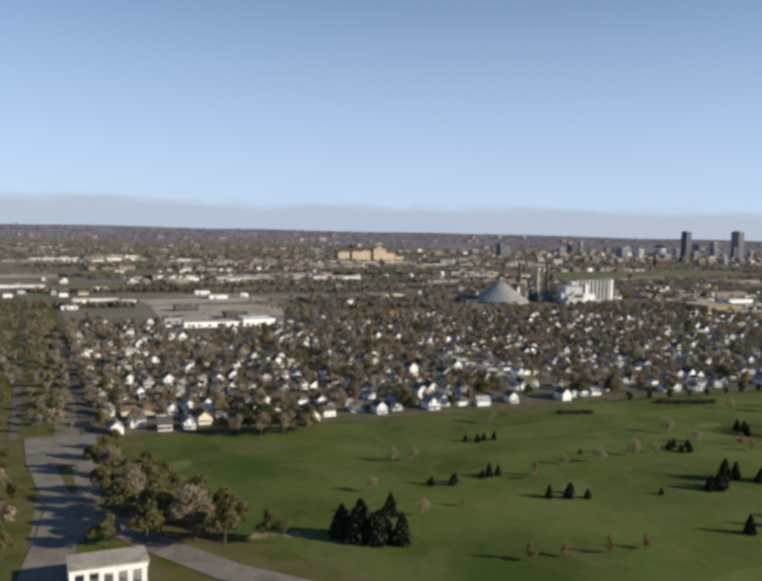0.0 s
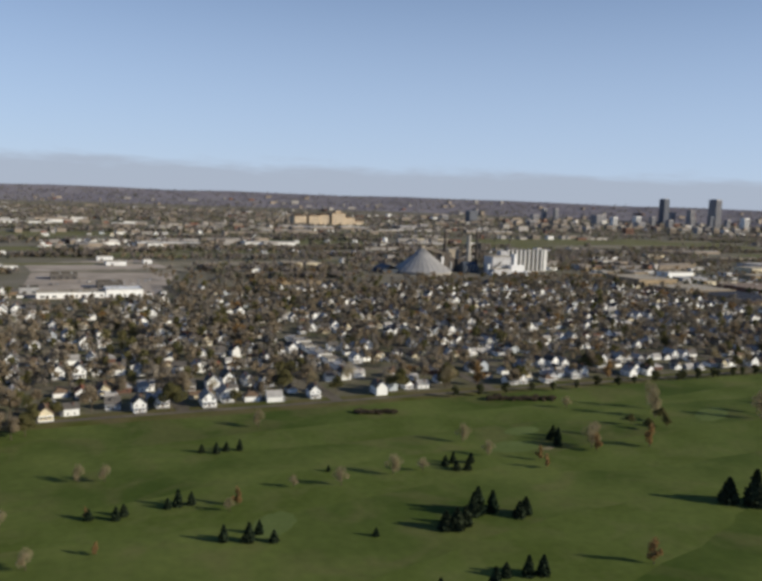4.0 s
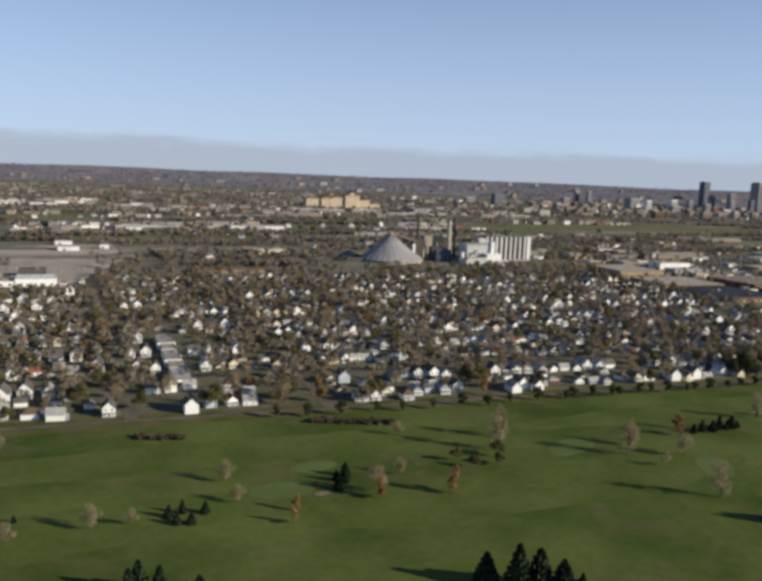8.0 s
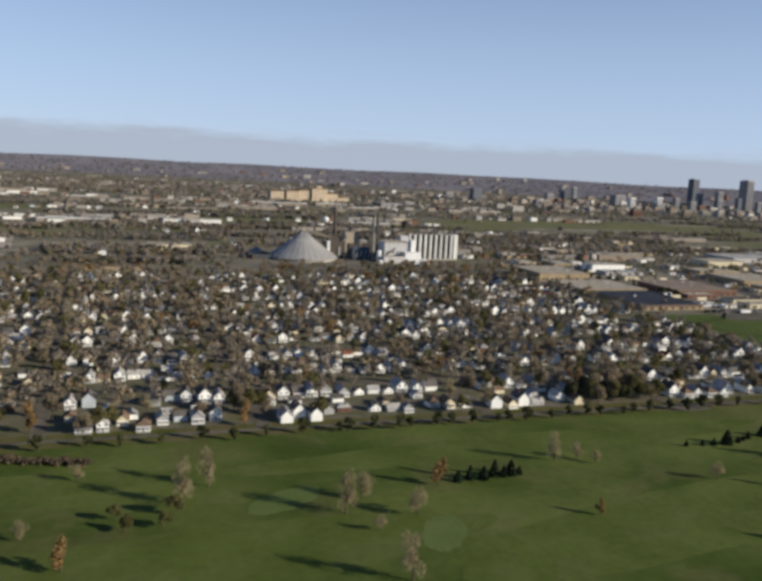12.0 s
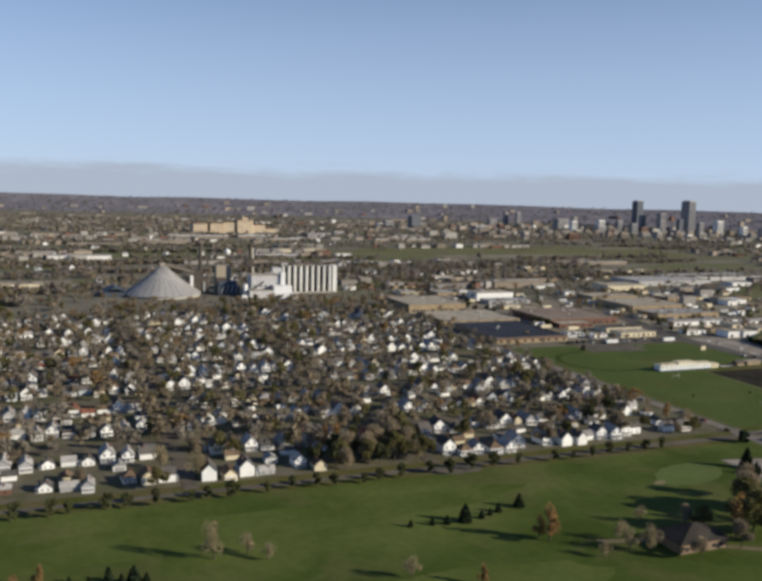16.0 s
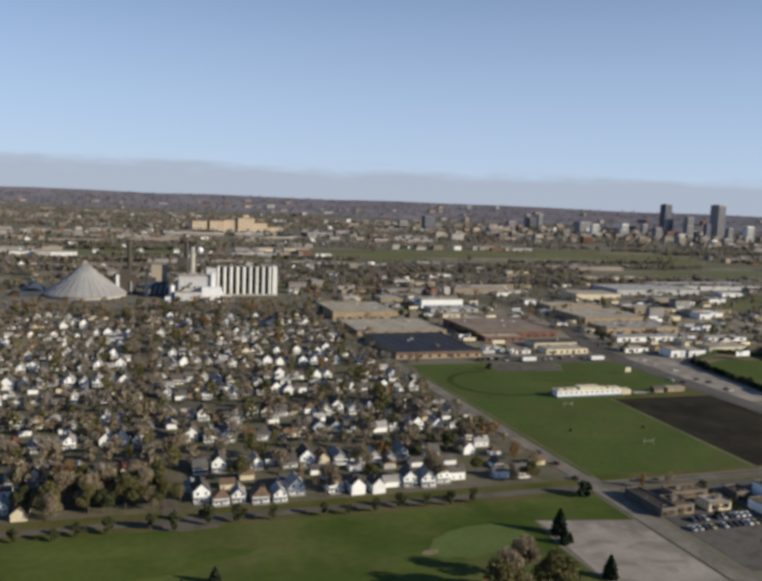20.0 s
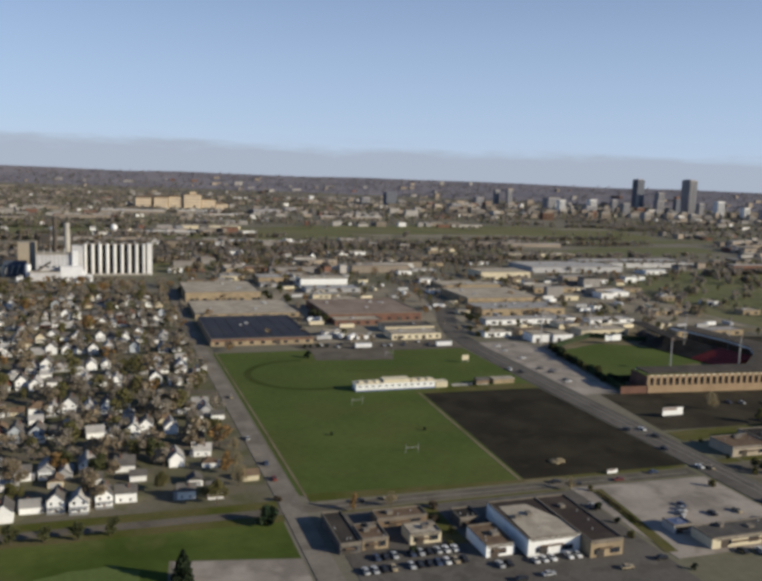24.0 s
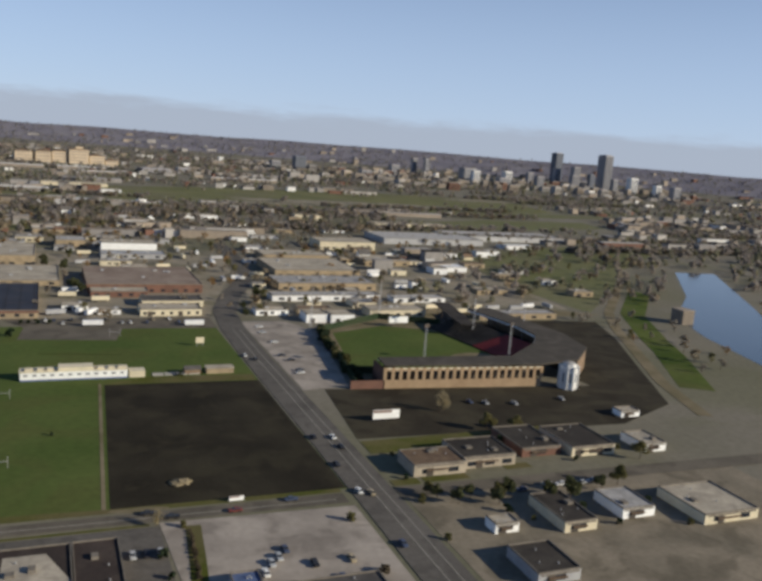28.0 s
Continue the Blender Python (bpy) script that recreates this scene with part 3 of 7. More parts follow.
sheet("stadium_field_soil", [(1152, 503), (1288, 498), (1334, 520), (1372, 594), (1403, 653), (1424, 705), (1372, 712), (1325, 712), (1310, 706), (1310, 556), (1176, 570), (1160, 572)], 0.06, "stadium_ground", "dark bare ground round the stadium", "ground")
sheet("levee_road", ribbon([(1340, 500), (1359, 554), (1391, 615), (1425, 681), (1459, 735), (1523, 808), (1640, 944)], 8), 0.16, "dirt", "pale gravel levee road beside the river", "road")
sheet("levee_bank", ribbon([(1372, 540), (1414, 611), (1433, 649), (1477, 727), (1560, 820)], 20), 0.09, "golf", "green grassy levee bank", "bank")
sheet("river", [(1450, 540), (1482, 650), (1512, 715), (1600, 800), (1710, 940), (1760, 930), (1640, 760), (1560, 650), (1520, 540)], 0.07, "water", "dull blue river bend beyond the levee", "river")
sheet("yard_behind_ballpark", [(1262, 728), (1330, 720), (1446, 728), (1420, 745), (1300, 765), (1262, 760)], 0.09, "dirt", "bare tan yard behind the ballpark", "ground")
sheet("street_bay", oval(764, 447, 15, 6, -6, 26, 0.08, 3), 0.13, "street", "worn paved bay beside the street", "road")
sheet("street_verge", [(62, 447), (250, 446), (560, 446), (943.4, 441), (943.4, 460), (62, 468)], 0.075, "verge", "worn olive grass verge along the street", "ground")
sheet("lawns", [(34, 463), (943.4, 457), (939.6, 717), (938.6, 1000), (36, 1000)], 0.06, "lawn", "olive and brown back yard lawns", "ground")
sheet("stadium_lot", [(1149, 572), (1174, 574), (1194, 690), (1180, 722), (1150, 722)], 0.1, "lot", "grey car park beside the ballpark", "car park")
sheet("clubhouse_lot", [(899, 350), (942.5, 348), (942.5, 411), (902, 419.5)], 0.1, "lot", "pale concrete car park by the golf course", "car park")
sheet("clubhouse_path", ribbon([(780, 356), (802, 350), (828, 334), (838, 329), (862, 327), (899, 352)], 3.2), 0.13, "dirt", "pale tan path past the clubhouse", "path")
sheet("corner_lot", [(1066, 380), (1129, 380), (1129, 443), (1063, 445)], 0.1, "lot", "pale concrete car park at the crossing", "car park")
sheet("east_lot", rect(1149, 360, 1300, 446), 0.07, "east_yard", "worn paved yard east of the avenue", "car park")
sheet("shop_lot", rect(957, 360, 1063, 443), 0.07, "asphalt", "worn paved yard round the shops", "car park")
sheet("shop_forecourt", [(957, 392), (998, 394), (998, 409), (957, 409.5)], 0.12, "asphalt", "dark asphalt forecourt with rows of parked cars", "car park")
sheet("mall_lot", [(146, 955), (160, 913), (276, 913), (306, 1010), (346, 1166), (336, 1370), (150, 1300), (162, 1186)], 0.1, "pale_lot", "large pale car park round a store", "car park")

for pts in (rect(1149, 455, 1160, 460), rect(1162, 455.5, 1181, 460), rect(1200, 460, 1212, 465), [(1152, 486), (1160, 486), (1250, 497), (1250, 503), (1152, 500)], rect(958, 443.5, 1060, 445), rect(994, 409, 1001, 441)):
    sheet("grass_strip", pts, 0.13, "verge", "worn strip of grass between paved yards", "ground")
sheet("lot_strip", ribbon([(1073, 441), (1071, 420), (1067, 385)], 5), 0.14, "verge", "worn brown strip between paved yards", "ground")
sheet("bare_patch", oval(1058, 455.6, 9, 1.6, -2, 20, 0.2, 5), 0.135, "dirt", "bare pale patch at the field corner", "ground")
sheet("bare_patch", [(1056, 594.6), (1129.5, 593), (1130, 602), (1078, 605.5)], 0.115, "verge", "worn brown strip behind the dark plot", "ground")
sheet("works_yard", [(1160, 740), (1262, 730), (1430, 750), (1450, 1000), (1330, 1060), (1215, 1060), (1200, 930), (1182, 850)], 0.055, "yard", "tan and grey worn yards between the works", "ground")
sheet("works_yard", [(951, 738), (1132, 738), (1150, 800), (1185, 920), (1195, 1040), (951, 1040)], 0.055, "yard", "tan and grey worn yards between the works", "ground")
sheet("park_street", [(30, 457.5), (300, 454.5), (560, 452.5), (700, 450), (940, 447), (1128, 445.5), (1128, 453.5), (940, 453), (700, 455), (560, 456.5), (300, 458.5), (30, 462.5)], 0.14, "street", "grey two-lane street between houses and golf course", "road")
sheet("park_street_east", [(1148, 445), (1420, 440), (1420, 450), (1148, 454)], 0.14, "street", "grey two-lane street", "road")
sheet("field_street", [(944, 300), (952.5, 300), (952.5, 462), (948.2, 717), (947, 1000), (939, 1000), (940, 717), (944, 462)], 0.18, "boulevard", "straight grey street beside the field", "road")
AVENUE = [(1138, 250), (1139, 400), (1140, 520), (1140, 640), (1141, 700), (1146, 755), (1160, 805), (1178, 850), (1196, 920), (1205, 1000), (1208, 1100)]
sheet("avenue", ribbon(AVENUE, 16), 0.2, "asphalt", "wide dark asphalt avenue with lane lines", "road")
for off in (-0.3, 4.0):
    sheet("lane_line", ribbon([(x + off, y) for x, y in AVENUE[:5]], 0.4), 0.24, "paint_line", "thin painted lane line", "road marking", thick=0.02)
sheet("street_line", [(960, 449.6), (1124, 448.6), (1124, 449.0), (960, 450.0)], 0.18, "paint_line", "thin painted centre line", "road marking", thick=0.02)
for x in (225, 312, 415, 518, 640, 757):
    sheet("side_street", ribbon([(x + 2, 458), (x - 8 if x < 400 else x + 4, 1010)], 7), 0.17, "street", "narrow grey street between house blocks", "road")
for y in (531, 621, 711, 801, 891):
    sheet("cross_street", rect(36, y - 3, 940, y + 3), 0.11, "street", "narrow grey street between house rows", "road")
sheet("boulevard", [(4, 230), (12, 285), (24, 330), (29, 360), (33, 422), (35, 466), (-1, 469), (0, 420), (7, 352), (3, 320), (-2, 290), (-9, 230)], 0.22, "boulevard", "pale worn boulevard along the golf course", "road")
sheet("boulevard_north", ribbon([(31, 460), (33.5, 555), (38, 831), (42, 1270)], 7), 0.2, "street", "narrow grey boulevard lined by trees", "road")
sheet("west_drive", ribbon([(-6, 466), (-5, 600), (-2, 900), (2, 1260)], 5), 0.2, "street", "narrow grey drive among trees", "road")
sheet("boulevard_branch", ribbon([(24, 338), (40, 302), (62, 265), (120, 200), (200, 140)], 13), 0.26, "boulevard", "pale curving drive leaving the boulevard", "road")
sheet("boulevard_median", [(13, 410), (17, 366), (20, 366), (20, 410)], 0.3, "verge", "narrow worn grass median of the boulevard", "ground")
sheet("grass_island", [(15, 290), (30, 290), (31, 300), (22, 318), (17, 308)], 0.3, "golf", "green grass island beside the drive", "ground")
sheet("boulevard_verge", [(-160, 150), (-12, 230), (0, 300), (6, 400), (14, 452), (27, 850), (50, 1260), (-160, 1260)], 0.05, "verge", "olive worn grass beside the boulevard", "ground")
sheet("east_verge", [(10, 190), (160, 190), (110, 300), (80, 400), (75, 470), (34, 470), (28, 350)], 0.044, "verge", "olive worn grass under the trees by the boulevard", "ground")
sheet("riverside_grass", [(1440, 735), (1520, 812), (1640, 950), (1720, 1010), (1960, 1240), (1900, 1300), (1740, 1160), (1480, 1060), (1430, 900)], 0.05, "far_green", "green grassy riverside", "ground")
fr = random.Random(44)
for i in range(44):
    x, y = fr.uniform(-150, 2500), 1180 + 2300 * fr.random() ** 1.3
    kind = ("far_field", "far_field", "far_green", "yard")[i % 4]
    sheet("meadow", oval(x, y, fr.uniform(90, 320), fr.uniform(14, 46), fr.uniform(-5, 5), 34, 0.16, 70 + i), 0.1 + 0.01 * i, kind,
          {"far_field": "distant dull olive meadow", "far_green": "distant green meadow", "yard": "distant bare tan ground"}[kind], "field")
for i, (kind, pts) in enumerate((("far_field", [(1130, 1500), (1420, 1540), (1800, 1560), (2050, 1700), (2100, 2020), (1700, 2060), (1300, 1960), (1120, 1880)]),
                                 ("far_green", [(1560, 1330), (1720, 1320), (1960, 1400), (1980, 1500), (1760, 1480), (1580, 1400)]),
                                 ("far_green", [(640, 1560), (880, 1600), (900, 1980), (640, 1960)]), ("far_field", [(380, 1230), (520, 1180), (560, 1260), (400, 1330)]),
                                 ("far_field", [(330, 1480), (620, 1500), (600, 1590), (340, 1560)]), ("far_field", [(60, 1900), (360, 1950), (360, 2120), (60, 2080)]),
                                 ("yard", [(300, 1240), (640, 1270), (650, 1330), (310, 1310)]), ("far_green", [(600, 1260), (690, 1270), (690, 1360), (610, 1350)]),
                                 ("far_field", [(930, 1620), (1080, 1640), (1080, 1720), (930, 1700)]))):
    sheet("meadow", pts, 0.06 + 0.004 * i, kind, "distant green meadow" if kind == "far_green" else "distant bare tan ground" if kind == "yard" else "distant dull olive meadow", "field")


# ---- trees ----
def flakes(rng, centres, size, flat=0.5):
    """Small four-cornered flakes, each turned at random, round the centres: leaves or sprays of twigs."""
    n = len(centres)
    a = rng.normal(size=(n, 3))
    a /= np.linalg.norm(a, axis=1)[:, None]
    b = np.cross(a, rng.normal(size=(n, 3)))
    b /= np.linalg.norm(b, axis=1)[:, None]
    s = size * rng.uniform(0.6, 1.4, (n, 1))
    a, b = a * s, b * s * flat
    return np.stack([centres - a - b, centres + a - b, centres + a + b, centres - a + b], 1)


def crown_points(rng, n, r, z0, z1, lumps=9):
    """Points in an uneven crown: several lumps of different size inside an egg, with gaps between."""
    mid, half = (z0 + z1) / 2, (z1 - z0) / 2
    out = []
    c = rng.normal(size=(lumps, 3))
    c /= np.linalg.norm(c, axis=1)[:, None]
    c *= rng.uniform(0.35, 0.85, (lumps, 1))
    c[0] = (0, 0, 0.5)
    size = rng.uniform(0.25, 0.5, lumps)
    for i in range(n):
        k = rng.integers(lumps)
        d = rng.normal(size=3)
        d /= np.linalg.norm(d)
        p = c[k] + d * size[k] * rng.uniform(0.3, 1) ** 0.5
        out.append((p[0] * r, p[1] * r, mid + p[2] * half))
    return np.array(out)


def cone_points(rng, n, r, z0, z1):
    h = rng.uniform(0, 1, n) ** 1.7
    w = rng.uniform(0, 2 * math.pi, n)
    tier = 0.8 + 0.2 * np.cos(h * 40)
    q = (1 - h ** 2.1) * tier * rng.uniform(0.55, 1.0, n) * r + 0.1
    return np.stack([q * np.cos(w), q * np.sin(w), z0 + h * (z1 - z0) - 0.25 * q], 1)


def quads(name, arr, mat):
    me = bpy.data.meshes.new(name)
    me.from_pydata(arr.reshape(-1, 3), [], np.arange(len(arr) * 4).reshape(-1, 4))
    me.materials.append(M[mat])
    me.update()
    return me


def leafy_trunk(rng, h, r):
    s = Shape().tube((0, 0, -0.2), (0.15, 0.1, h * 0.45), h * 0.022, h * 0.014, 7).tube((0.15, 0.1, h * 0.45), (-0.1, 0.2, h * 0.9), h * 0.014, h * 0.004, 6)
    for i in range(8):
        w, z = i * 2.4 + rng.uniform(-0.4, 0.4), h * (0.28 + 0.055 * i)
        q = r * rng.uniform(0.55, 0.85)
        mid = (q * 0.5 * math.cos(w), q * 0.5 * math.sin(w), z + h * 0.13)
        s.tube((0.1, 0.08, z), mid, h * 0.009, h * 0.006, 5).tube(mid, (q * math.cos(w), q * math.sin(w), z + h * 0.3), h * 0.006, h * 0.002, 4)
    return s.mesh("trunk", "bark")


def tree_kind(seed, h, r, mat, n, size, label, category, flat=0.5, low=0.28):
    rng = np.random.default_rng(seed)
    ob = thing("deciduous_tree", label, category, (0, 0, -500), group="trees")
    part("trunk", leafy_trunk(rng, h, r), "bark", ob)
    part("crown", quads("crown", flakes(rng, crown_points(rng, n, r, h * low, h), size, flat), mat), mat, ob)
    return ob


def conifer_kind(seed, h, r, n):
    rng = np.random.default_rng(seed)
    ob = thing("conifer", "dark green conifer standing on mown golf course grass", "tree", (0, 0, -500), group="conifers")
    part("trunk", Shape().tube((0, 0, -0.2), (0, 0, h * 0.95), h * 0.02, 0.02, 7), "bark", ob)
    part("crown", quads("crown", flakes(rng, cone_points(rng, n, r, h * 0.05, h), 0.5, 0.6), "needle"), "needle", ob)
    return ob


def scrub(x0, y0, x1, y1, n, seed):
    """Places for loose trees in a stretch of plan."""
    r = random.Random(seed)
    return [(r.uniform(x0, x1), r.uniform(y0, y1), r.uniform(5, 10)) for _ in range(n)]


def place(proto, x, y, scale, turn, label=""):
    ob = copy_thing(proto, pose(x, y, 0, 0, 0, turn))
    ob.matrix_basis = pose(x, y, 0, 0, 0, turn) @ Matrix.Diagonal((scale, scale, scale, 1))
    return tagged(ob, label)


BARE = [tree_kind(1, 10, 4.4, "twig_brown", 2600, 0.36, "nearly bare brown deciduous tree on grass", "tree", 0.2),
        tree_kind(2, 10, 4.0, "twig_pale", 1300, 0.38, "bare grey-brown deciduous tree on grass", "tree", 0.11, 0.1),
        tree_kind(3, 10, 3.1, "leaf_rust", 800, 0.32, "autumn tree with rust-coloured leaves on grass", "tree", 0.4, 0.08),
        tree_kind(4, 10, 4.8, "leaf_olive", 3000, 0.27, "broad tree with dull olive leaves", "tree"),
        tree_kind(5, 10, 2.7, "twig_pale", 1000, 0.38, "tall thin bare tree on the golf course", "tree", 0.09, 0.1),
        tree_kind(7, 10, 4.6, "leaf_dark", 2200, 0.28, "broad dark green tree beside the houses", "tree")]
ROUND = tree_kind(6, 6, 2.2, "leaf_dark", 900, 0.3, "small dark round street tree beside the road", "tree", 0.5, 0.08)
CONIFER = [conifer_kind(11, 8.8, 3.0, 1200), conifer_kind(12, 8.4, 3.6, 1300), conifer_kind(13, 9.2, 2.7, 1100)]
rnd = random.Random(7)
for row in ([(109, 282, 12.4), (114, 276, 15.7), (119, 270, 12.5), (127, 267, 11.5), (123, 274, 12), (135, 295, 9.4), (169, 325, 4.2), (178, 322, 5), (181, 325, 4.7), (197, 327, 4.2), (201, 328, 6.2), (206, 328, 5)],
            [(210, 292, 5.6), (218, 289, 6.5), (226, 286, 4.5), (223, 294, 5), (216, 289, 2.8), (222, 388, 4), (228, 385, 5), (233, 387, 4.4), (239, 386, 5), (260, 229, 7.6), (279, 229, 7.9), (288, 237, 5), (295, 235, 6.6), (300, 234, 6.7)],
            [(261, 279, 3.2), (268, 347, 2.8), (287, 276, 7.3), (291, 275, 8.2), (296, 277, 7.4), (303, 284, 8.5), (306, 286, 10), (312, 285, 8), (319, 277, 6.5), (323, 279, 7), (320, 338, 4.8), (325, 340, 5), (333, 338, 4.8), (322, 331, 4.6), (327, 330, 4.7)],
            [(387, 347, 6.4), (389, 357, 4.5), (392, 354, 6.5), (394, 361, 6), (409, 262, 10.9), (417, 256, 14), (424, 255, 13), (430, 251, 11), (440, 255, 3.1), (537, 275, 7.7), (544, 273, 9.5), (550, 271, 7.8)],
            [(585, 373, 5), (591, 374, 6), (597, 373, 6), (603, 375, 7), (607, 374, 5), (611, 375, 7), (615, 375, 4), (684, 293, 6.6), (717, 391, 3), (726, 390, 3.2), (732, 389, 3.8), (740, 389, 7.5), (748, 390, 3.5), (753, 392, 3), (758, 394, 4), (769, 396, 6)],
            [(901, 397, 6), (902, 368, 8.3), (904, 406, 10), (904, 398, 4)]):
    for x, y, h in row:
        place(CONIFER[1] if h < 5 else rnd.choice(CONIFER), x, y, h / 8.8, rnd.uniform(0, 360))
for kind, row in ((0, [(720, 474, 15), (735, 476, 16), (750, 474, 15), (745, 484, 15), (108, 440, 12), (119, 434, 13), (131, 432, 12), (143, 432, 11), (138, 440, 12), (36, 382, 15), (57, 297, 20), (39, 337, 18), (860, 361, 17), (870, 375, 15), (855, 337, 16), (806, 330, 9), (828, 333, 11), (822, 357, 9)]),
                  (1, [(140, 326, 8), (148, 291, 8), (168, 366, 8), (178, 363, 8), (218, 317, 6), (248, 333, 6), (257, 420, 10), (267, 329, 9), (293, 335, 10), (307, 334, 7), (345, 367, 10), (346, 345, 8), (401, 339, 13), (417, 357, 8), (435, 405, 8), (538, 336, 7), (556, 346, 12), (540, 365, 12), (651, 386, 9), (657, 380, 7), (774, 344, 7), (700, 350, 9)]),
                  (1, [(864, 345, 15), (786, 345, 10), (793.5, 343, 11), (789, 354, 9), (808, 366, 8), (932, 479, 10), (1205, 530, 11), (934, 498, 8), (936, 520, 7), (1062, 443.5, 6), (985, 444.2, 7)]),
                  (2, [(163, 236.4, 7.6), (177.4, 235.8, 5.6), (194.5, 232.6, 6.6), (210, 231, 6), (168, 327, 4), (169, 295, 4.5), (222, 322, 7), (340, 228, 9), (362, 321, 6.5), (366, 332, 6.5), (400, 334, 9), (431, 332, 11.5), (575, 371, 10.5), (582, 382, 8), (626, 330, 7), (721, 339, 7), (760, 366, 9), (762, 362, 14), (833, 341, 15), (846, 352, 13), (876, 357, 12), (970, 444.2, 7)]),
                  (3, [(448, 366, 6), (451, 356, 6), (464, 356, 6), (469, 366, 8), (826, 352, 10), (843, 342, 18), (854, 356, 17), (873, 357, 17), (845, 335, 13)]),
                  # first six trees are added, standing in for building shadows by the shops
                  (3, [(1214, 502, 8), (1228, 500, 7), (1264, 458, 8), (1182, 437, 6), (1236, 437, 8), (1158, 446, 5), (712, 468, 13), (728, 466, 12), (742, 468, 14), (757, 466, 12), (724, 484, 14), (46, 306, 19), (66, 288, 16), (50, 375, 13), (36, 412, 12), (42, 430, 11), (56, 360, 12), (70, 312, 13), (82, 284, 12), (-10, 395, 10), (-14, 360, 11), (-8, 300, 10), (-22, 400, 12), (30, 360, 12), (34, 330, 14), (26, 300, 12)]),
                  (3, [(52, 318, 15), (-12, 420, 10), (-14, 380, 11), (-16, 340, 12), (-14, 480, 9), (62, 322, 16), (40, 300, 15), (48, 352, 15), (58, 340, 12), (30, 395, 13), (74, 300, 13), (-4, 360, 9), (-20, 310, 12)]),
                  (3, [(114, 443, 12), (125, 440, 13), (149, 436, 10), (152, 452, 11), (100, 446, 10)]),
                  (5, [(704, 472, 12), (714, 479, 14), (727, 474, 13), (738, 481, 14), (747, 470, 12), (733, 466, 11), (755, 482, 13), (132, 474, 11), (145, 478, 12), (118, 470, 10), (880, 500, 11), (900, 512, 12), (866, 508, 10), (1052, 827, 10), (1054, 817, 9), (1049, 833, 10), (1045, 914, 9), (1046, 928, 9), (1031, 930, 9), (1029, 946, 10), (1052, 990, 9), (1180, 799, 9), (1181, 812, 8), (1156, 735, 7), (1160, 757, 7), (1160, 442, 6), (1166, 436, 7), (1172, 439, 6), (1180, 432, 7), (1186, 438, 8), (1212, 436, 7), (1226, 434, 7), (1200, 432, 8), (1209, 430, 9)]),
                  (4, [(484, 390, 17), (472, 374, 19), (530, 353, 18), (536, 300, 18), (639, 386, 16)])):
    for x, y, h in row:
        place(BARE[kind], x, y, h / 10, rnd.uniform(0, 360))
for x, y, h in ((797, 444, 6.6), (818, 443.5, 6), (828, 443, 4.5), (839.5, 443, 6.4), (851.8, 444.5, 7.2), (862, 443.5, 6.2), (872.6, 443.2, 7), (883.3, 443.5, 7.2)):
    place(ROUND, x, y, h / 6, rnd.uniform(0, 360))
for x in list(range(385, 560, 17)) + list(range(560, 720, 11)) + list(range(722, 790, 13)):
    place(ROUND, x + rnd.uniform(-3, 3), 444 + rnd.uniform(-2.5, 1.5), rnd.uniform(0.9, 1.45), rnd.uniform(0, 360))


# ---- houses ----
def house(label, w, d, eave, ridge, style, wall, roof, porch=True, dormer=False, group="houses"):
    ob = thing("house", label, "house", (0, 0, -500), group=group)
    s = Shape().box(-w / 2, -d / 2, -0.3, w / 2, d / 2, eave)
    if style == "front":
        for y, o in ((-d / 2, 1), (d / 2, -1)):
            s.face([(-w / 2 * o, y, eave), (w / 2 * o, y, eave), (0, y, ridge - 0.05)])
    elif style == "side":
        for x, o in ((-w / 2, -1), (w / 2, 1)):
            s.face([(x, -d / 2 * o, eave), (x, d / 2 * o, eave), (x, 0, ridge - 0.05)])
    part("wall", s, wall, ob)
    if style == "hip":
        r = Shape().hip(w, d, eave, ridge)
    else:
        r = Shape().gable(w, d, eave, ridge, style == "front", 0.45, 0.22)
    if dormer:
        r.box(-1.2, -d * 0.22 - 1.2, eave + 0.6, 1.2, -d * 0.22 + 1.5, ridge - 0.2)
    top = part("roof", r, roof, ob)
    part("chimney", Shape().box(w * 0.18, d * 0.1, eave, w * 0.18 + 0.7, d * 0.1 + 0.7, ridge + 0.9), "brick", top)
    if porch:
        p = Shape().box(-w / 2 + 0.1, -d / 2 - 2.1, 2.5, w / 2 - 0.1, -d / 2 - 0.01, 2.75).box(-w / 2 + 0.1, -d / 2 - 2.1, -0.2, w / 2 - 0.1, -d / 2 - 0.01, 0.4)
        for x in (-w / 2 + 0.2, -0.1, w / 2 - 0.4):
            p.box(x, -d / 2 - 2.0, 0.4, x + 0.2, -d / 2 - 1.8, 2.5)
        part("porch", p, "white" if wall != "white" else "greyboard", ob)
    part("door", Shape().box(-0.5, -d / 2 - 0.06, 0.4, 0.5, -d / 2 - 0.005, 2.5), "brownboard", ob)
    for x in (-w * 0.3, w * 0.3):
        part("window", Shape().box(x - 0.5, -d / 2 - 0.05, 1.1, x + 0.5, -d / 2 - 0.005, 2.4), "glass", ob)
    if eave > 4:
        for x in (-w * 0.25, w * 0.25):
            part("window", Shape().box(x - 0.5, -d / 2 - 0.05, 3.6, x + 0.5, -d / 2 - 0.005, 4.9), "glass", ob)
    for y in (-d * 0.25, d * 0.2):
        part("window", Shape().box(w / 2 + 0.005, y - 0.5, 1.1, w / 2 + 0.05, y + 0.5, 2.4), "glass", ob)
    return ob


